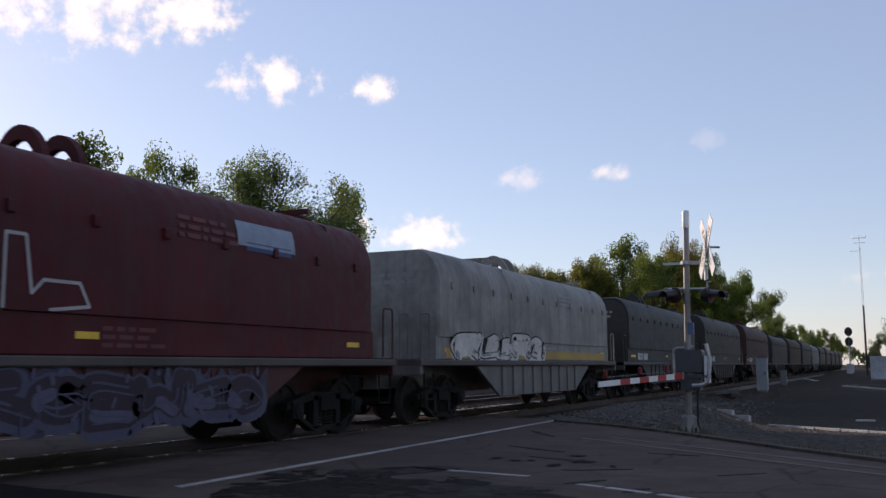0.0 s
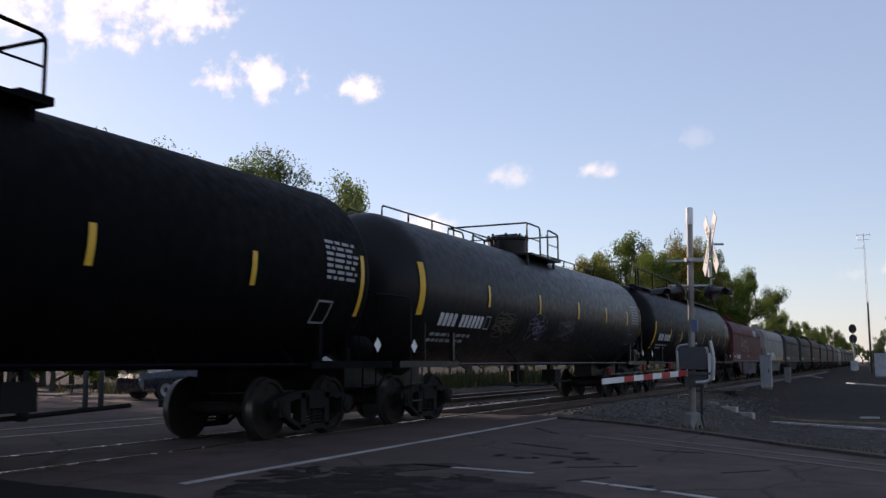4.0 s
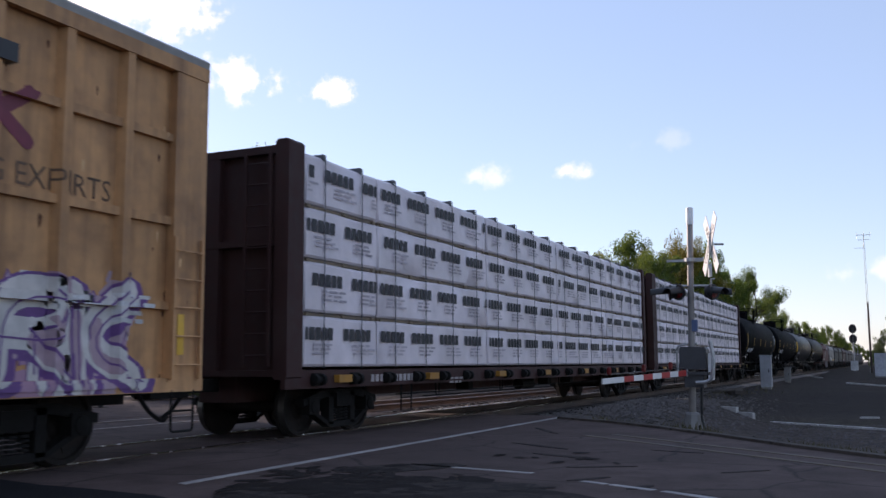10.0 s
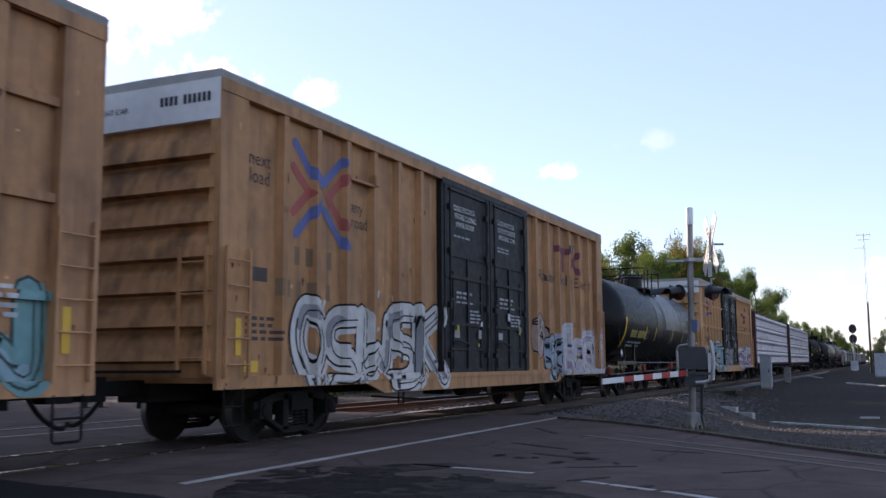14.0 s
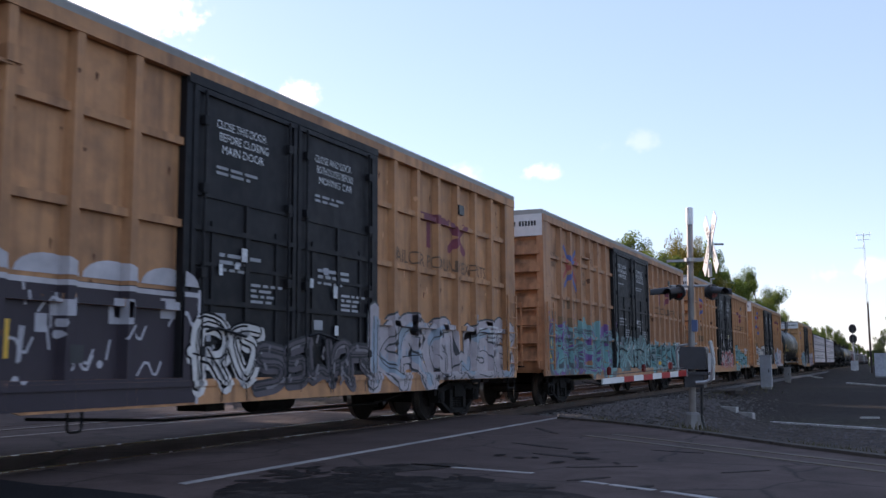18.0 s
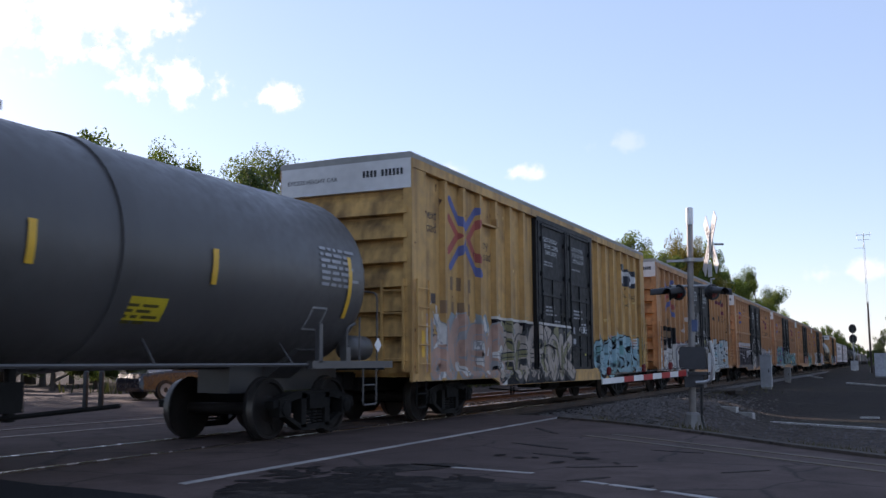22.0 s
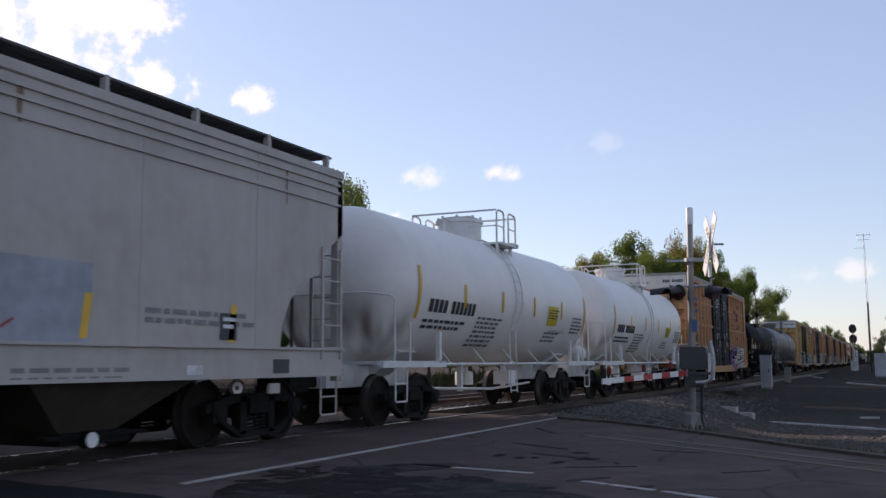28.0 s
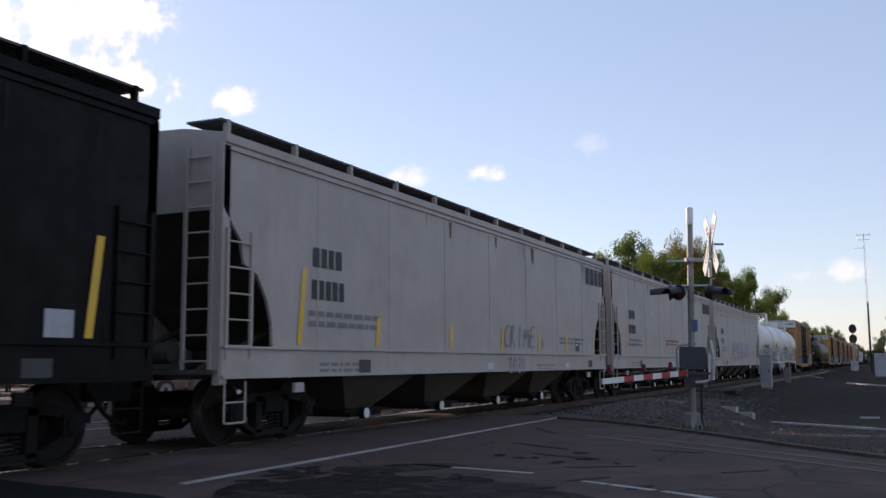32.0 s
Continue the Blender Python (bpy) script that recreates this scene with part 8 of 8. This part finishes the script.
box(-204.95, 4, (0.45, 0.225, 0.115), True, "RAILCAR POOLING EXPERTS", ({"y0": -9.2, "y1": -2.3, "z0": 0.7, "z1": 2.35, "n": 6, "fill": paint((0.11, 0.13, 0.14)), "edge": TEAL, "back": TEAL, "second": VIOLET, "fat": 0.13, "busy": 10.0}, {"y0": -2.3, "y1": 2.4, "z0": 0.9, "z1": 2.0, "n": 5, "fill": paint((0.05, 0.09, 0.09)), "edge": TEAL, "back": paint((0.09, 0.14, 0.15)), "fat": 0.14},
    {"y0": 2.8, "y1": 8.9, "z0": 0.75, "z1": 1.95, "n": 6, "fill": TEAL, "edge": paint((0.06, 0.10, 0.10)), "back": CYAN, "second": paint((0.26, 0.33, 0.34)), "fat": 0.15, "busy": 9.0}), label="tan boxcar with wild teal and purple graffiti along its side")
box(-225.8, 5, TAN, True, "RAILCAR POOLING EXPERTS", ({"block": True, "y0": -8.6, "y1": -2.1, "z0": 0.66, "z1": 2.05, "fill": paint((0.042, 0.032, 0.040)), "edge": paint((0.50, 0.47, 0.48)), "scallops": 7, "bits": 54, "second": paint((0.44, 0.42, 0.44))}, {"y0": -2.2, "y1": -0.9, "z0": 0.68, "z1": 1.85, "n": 2, "fill": W_, "edge": K_, "second": GREYP, "fat": 0.22, "busy": 9.0}, {"y0": -0.9, "y1": 2.3, "z0": 0.74, "z1": 1.6, "n": 5, "fill": paint((0.10, 0.085, 0.095)), "edge": paint((0.03, 0.03, 0.035)), "second": paint((0.20, 0.18, 0.19)), "fat": 0.13}, {"y0": 2.4, "y1": 9.0, "z0": 0.64, "z1": 2.1, "n": 6, "fill": paint((0.43, 0.38, 0.39)), "edge": paint((0.07, 0.075, 0.08)), "second": paint((0.30, 0.36, 0.42)), "fat": 0.42}), label="tan boxcar with black and white graffiti")
box(-246.55, 6, TAN2, False, "Railcar Pooling Experts", ({"block": True, "y0": -8.7, "y1": -5.6, "z0": 1.3, "z1": 2.55, "fill": K_, "edge": K_, "bits": 0, "second": K_}, {"y0": -9.0, "y1": -5.9, "z0": 0.66, "z1": 2.0, "n": 3, "fill": W_, "edge": paint((0.07, 0.06, 0.06)), "back": paint((0.20, 0.14, 0.11))}, {"y0": -6.1, "y1": -2.2, "z0": 0.75, "z1": 2.1, "n": 4, "fill": paint((0.50, 0.44, 0.42)), "edge": paint((0.10, 0.06, 0.05)), "back": paint((0.40, 0.14, 0.10))},
    {"y0": 2.9, "y1": 7.8, "z0": 0.62, "z1": 2.35, "n": 5, "fill": paint((0.44, 0.47, 0.48)), "edge": K_, "second": CYAN, "fat": 0.42}, {"scribble": True, "y0": 7.9, "y1": 8.6, "z0": 2.3, "z1": 3.2, "n": 20, "fill": K_, "w": 0.03}, {"scribble": True, "y0": -2.0, "y1": -0.45, "z0": 2.45, "z1": 3.5, "n": 40, "fill": GREYP, "w": 0.035}, {"word": "47", "size": 1.35, "y0": -4.26, "z0": 2.12, "fill": paint((0.50, 0.42, 0.38), 0.6)}), label="tan boxcar with white and cyan graffiti letters")
box(-267.35, 7, TAN3, False, "", ({"block": True, "y0": -5.2, "y1": 0.4, "z0": 0.64, "z1": 2.15, "fill": K_, "edge": W_, "bits": 14, "second": GREYP}, {"y0": -8.6, "y1": -4.6, "z0": 0.66, "z1": 2.2, "n": 4, "fill": paint((0.42, 0.26, 0.20)), "edge": GREYP, "back": paint((0.24, 0.28, 0.30)), "second": W_}, {"y0": -5.0, "y1": 0.3, "z0": 0.70, "z1": 2.1, "n": 5, "fill": paint((0.40, 0.33, 0.28)), "edge": paint((0.03, 0.03, 0.035)), "back": paint((0.05, 0.05, 0.055)), "second": paint((0.22, 0.20, 0.10))},
    {"y0": 2.9, "y1": 8.9, "z0": 0.66, "z1": 2.05, "n": 6, "back": paint((0.46, 0.27, 0.24)), "fill": CYAN, "edge": K_, "second": TEAL, "fat": 0.4}), label="yellow boxcar with graffiti along the whole side", dark_panel=True)
tank_car(-286.85, -304.65, 70, (0.080, 0.075, 0.074), "dark grey tank car with faded yellow number bars", rails="platform", rough=0.45, mark_color=paint((0.36, 0.25, 0.07)), zc=2.52, r=1.46, band=True, reflect=6, name_y=-7.0, deck=(-1.7, -1.25, -0.6, 0.65, 0.35), tape=[-7.4, -5.0, -2.0, 0.96, 3.94, 7.4], plate=(2.37, 3.19, 1.66, 1.94), steps=False)
tank_car(-305.45, -320.6, 71, (0.004, 0.004, 0.0045), "black tank car with white number bars and painted wavy sheen", rails="platform", rough=0.65, reflect=6, name_y=-6.1, name_z=-0.5, name_bars=(4, 5), spec=0.05, zc=2.5, r=1.46, tape=[-6.5, -5.07, -2.5, 1.17, 3.62, 6.33], head_print=True, tape_z=-0.2, streaks=True, deck=(-1.4, -0.8, -0.15, 0.85, -0.4))
box(-322.6, 8, TAN, True, "RAILCAR POOLING EXPERTS", ({"y0": 3.2, "y1": 5.0, "z0": 0.7, "z1": 2.1, "n": 2, "fill": VIOLET, "edge": K_, "back": PINK}, {"y0": 4.6, "y1": 8.3, "z0": 0.75, "z1": 2.15, "n": 4, "fill": W_, "edge": K_}, {"y0": -8.0, "y1": -3.0, "z0": 0.8, "z1": 1.9, "n": 5, "fill": GREYP, "edge": K_}), label="tan boxcar with white and violet graffiti")
WFRAME = paint((0.66, 0.65, 0.63), 0.5, vary=0.12, dirt_amount=0.2, dirt=(0.25, 0.18, 0.12))
for a, b, s, lab, extra in ((-342.25, -355.4, 80, "white tank car with a rust-stained end", dict(plate=(2.4, 3.1, 2.1, 2.5), name_y=-4.85, name_z=-0.5)),
                            (-356.3, -369.5, 81, "white tank car with a yellow placard and black lettering", dict(plate=(2.13, 2.92, 2.09, 2.58), name_y=-4.85, name_z=-0.5, words=(("SODIUM HYPOCHLORITE SOLUTION", 2.45, 1.90, 0.12),)))):
    tank_car(a, b, s, (0.74, 0.69, 0.645), lab, rails="platform", rough=0.4, white=True, frame_mat=WFRAME, mark_color=DARKINK, reflect=6, name_bars=(4, 6), zc=2.62, r=1.55, panel=False, band=False, dirt=0.04, deck=(-0.35, 0.0, 0.42, 0.9, 0.0), **extra)
hopper(-370.8, -389.3, 90, (0.43, 0.385, 0.355), "light grey covered hopper with a repainted grey patch", patch=({"p": rect(-3.05, 3.8, 1.38, 2.25), "m": paint((0.34, 0.35, 0.40))}, {"p": rect(-6.8, -5.3, 2.05, 2.5), "m": paint((0.52, 0.48, 0.43))}, {"p": [[(-6.8, 0.92), (-6.4, 0.92), (-6.6, 1.32)]], "m": paint((0.45, 0.16, 0.10))}),
       arts=({"y0": -3.0, "y1": -0.55, "z0": 0.92, "z1": 2.0, "n": 4, "fill": W_, "edge": REDP}, {"fill": REDP, "w": 0.03, "path": ([(-0.1, 1.5), (0.0, 1.8), (0.1, 1.5), (0.2, 1.8), (0.45, 1.55), (0.6, 1.6)], soften([(1.3, 1.45), (1.25, 1.8), (1.6, 1.8), (1.55, 1.45), (1.3, 1.48)]), soften([(1.75, 1.5), (1.95, 1.85), (2.1, 1.5), (2.3, 1.8), (2.5, 1.45), (2.75, 1.6)]))}), cutaway=1.45, seams=(0.10, 0.23, 0.43), tape=[-5.77, -3.25, -0.72, 1.07, 3.68, 6.27])
hopper(-390.35, -409.2, 91, (0.41, 0.36, 0.33), "light grey covered hopper with a dark emblem", emblem=True, tape=[-7.5, -4.52, -1.49, 1.51, 4.59, 7.67], notice=(-1.2, 1.95, 2.2))
hopper(-409.9, -428.95, 92, (0.41, 0.36, 0.33), "light grey covered hopper with scrawled words low on its side", emblem=True, tape=[-7.6, -5.19, -2.14, 0.66, 3.2, 5.46, 8.11],
       words=[("CRIME", 0.8, 1.5, 0.70, GREYP), ("a", 3.35, 1.5, 0.5, GREYP), ("2020", 1.05, 0.92, 0.46, GREYP)])
hopper(-430.05, -449.0, 93, (0.004, 0.004, 0.004), "black covered hopper with a yellow tape mark", dark=True, tape=[8.35, 6.0, 3.0, 0.0, -3.0, -6.05], patch=({"p": rect(7.75, 8.15, 1.42, 1.72), "m": paint((0.42, 0.42, 0.45))},))
hopper(-450.4, -469.0, 94, (0.40, 0.395, 0.38), "grey covered hopper behind the black one", emblem=False)


# ---------------------------------------------------------------- movement
def motions():
    for car, mid in CARS:
        walk(car, [(0.0, pose(TRACK_X, mid, 0)), (32.0, pose(TRACK_X, mid + SPEED * 32.0, 0))])
    for ob, where in CLOUDS:
        walk(ob, [(t, where(t)) for t in (0.0, 8.0, 16.0, 24.0, 32.0)])
    turn = math.degrees(SPEED / WHEEL_R / FPS)
    first = WHEELSETS[0]
    walk(first, [(k / FPS, pose(0, 0, WHEEL_R, -turn * k)) for k in range(961)])
    roll = first.animation_data
    for w in WHEELSETS[1:]:              # every wheelset rolls at the same rate
        w.rotation_mode = "QUATERNION"
        own = w.animation_data_create()
        own.action = roll.action
        own.action_slot = roll.action_slot


motions()
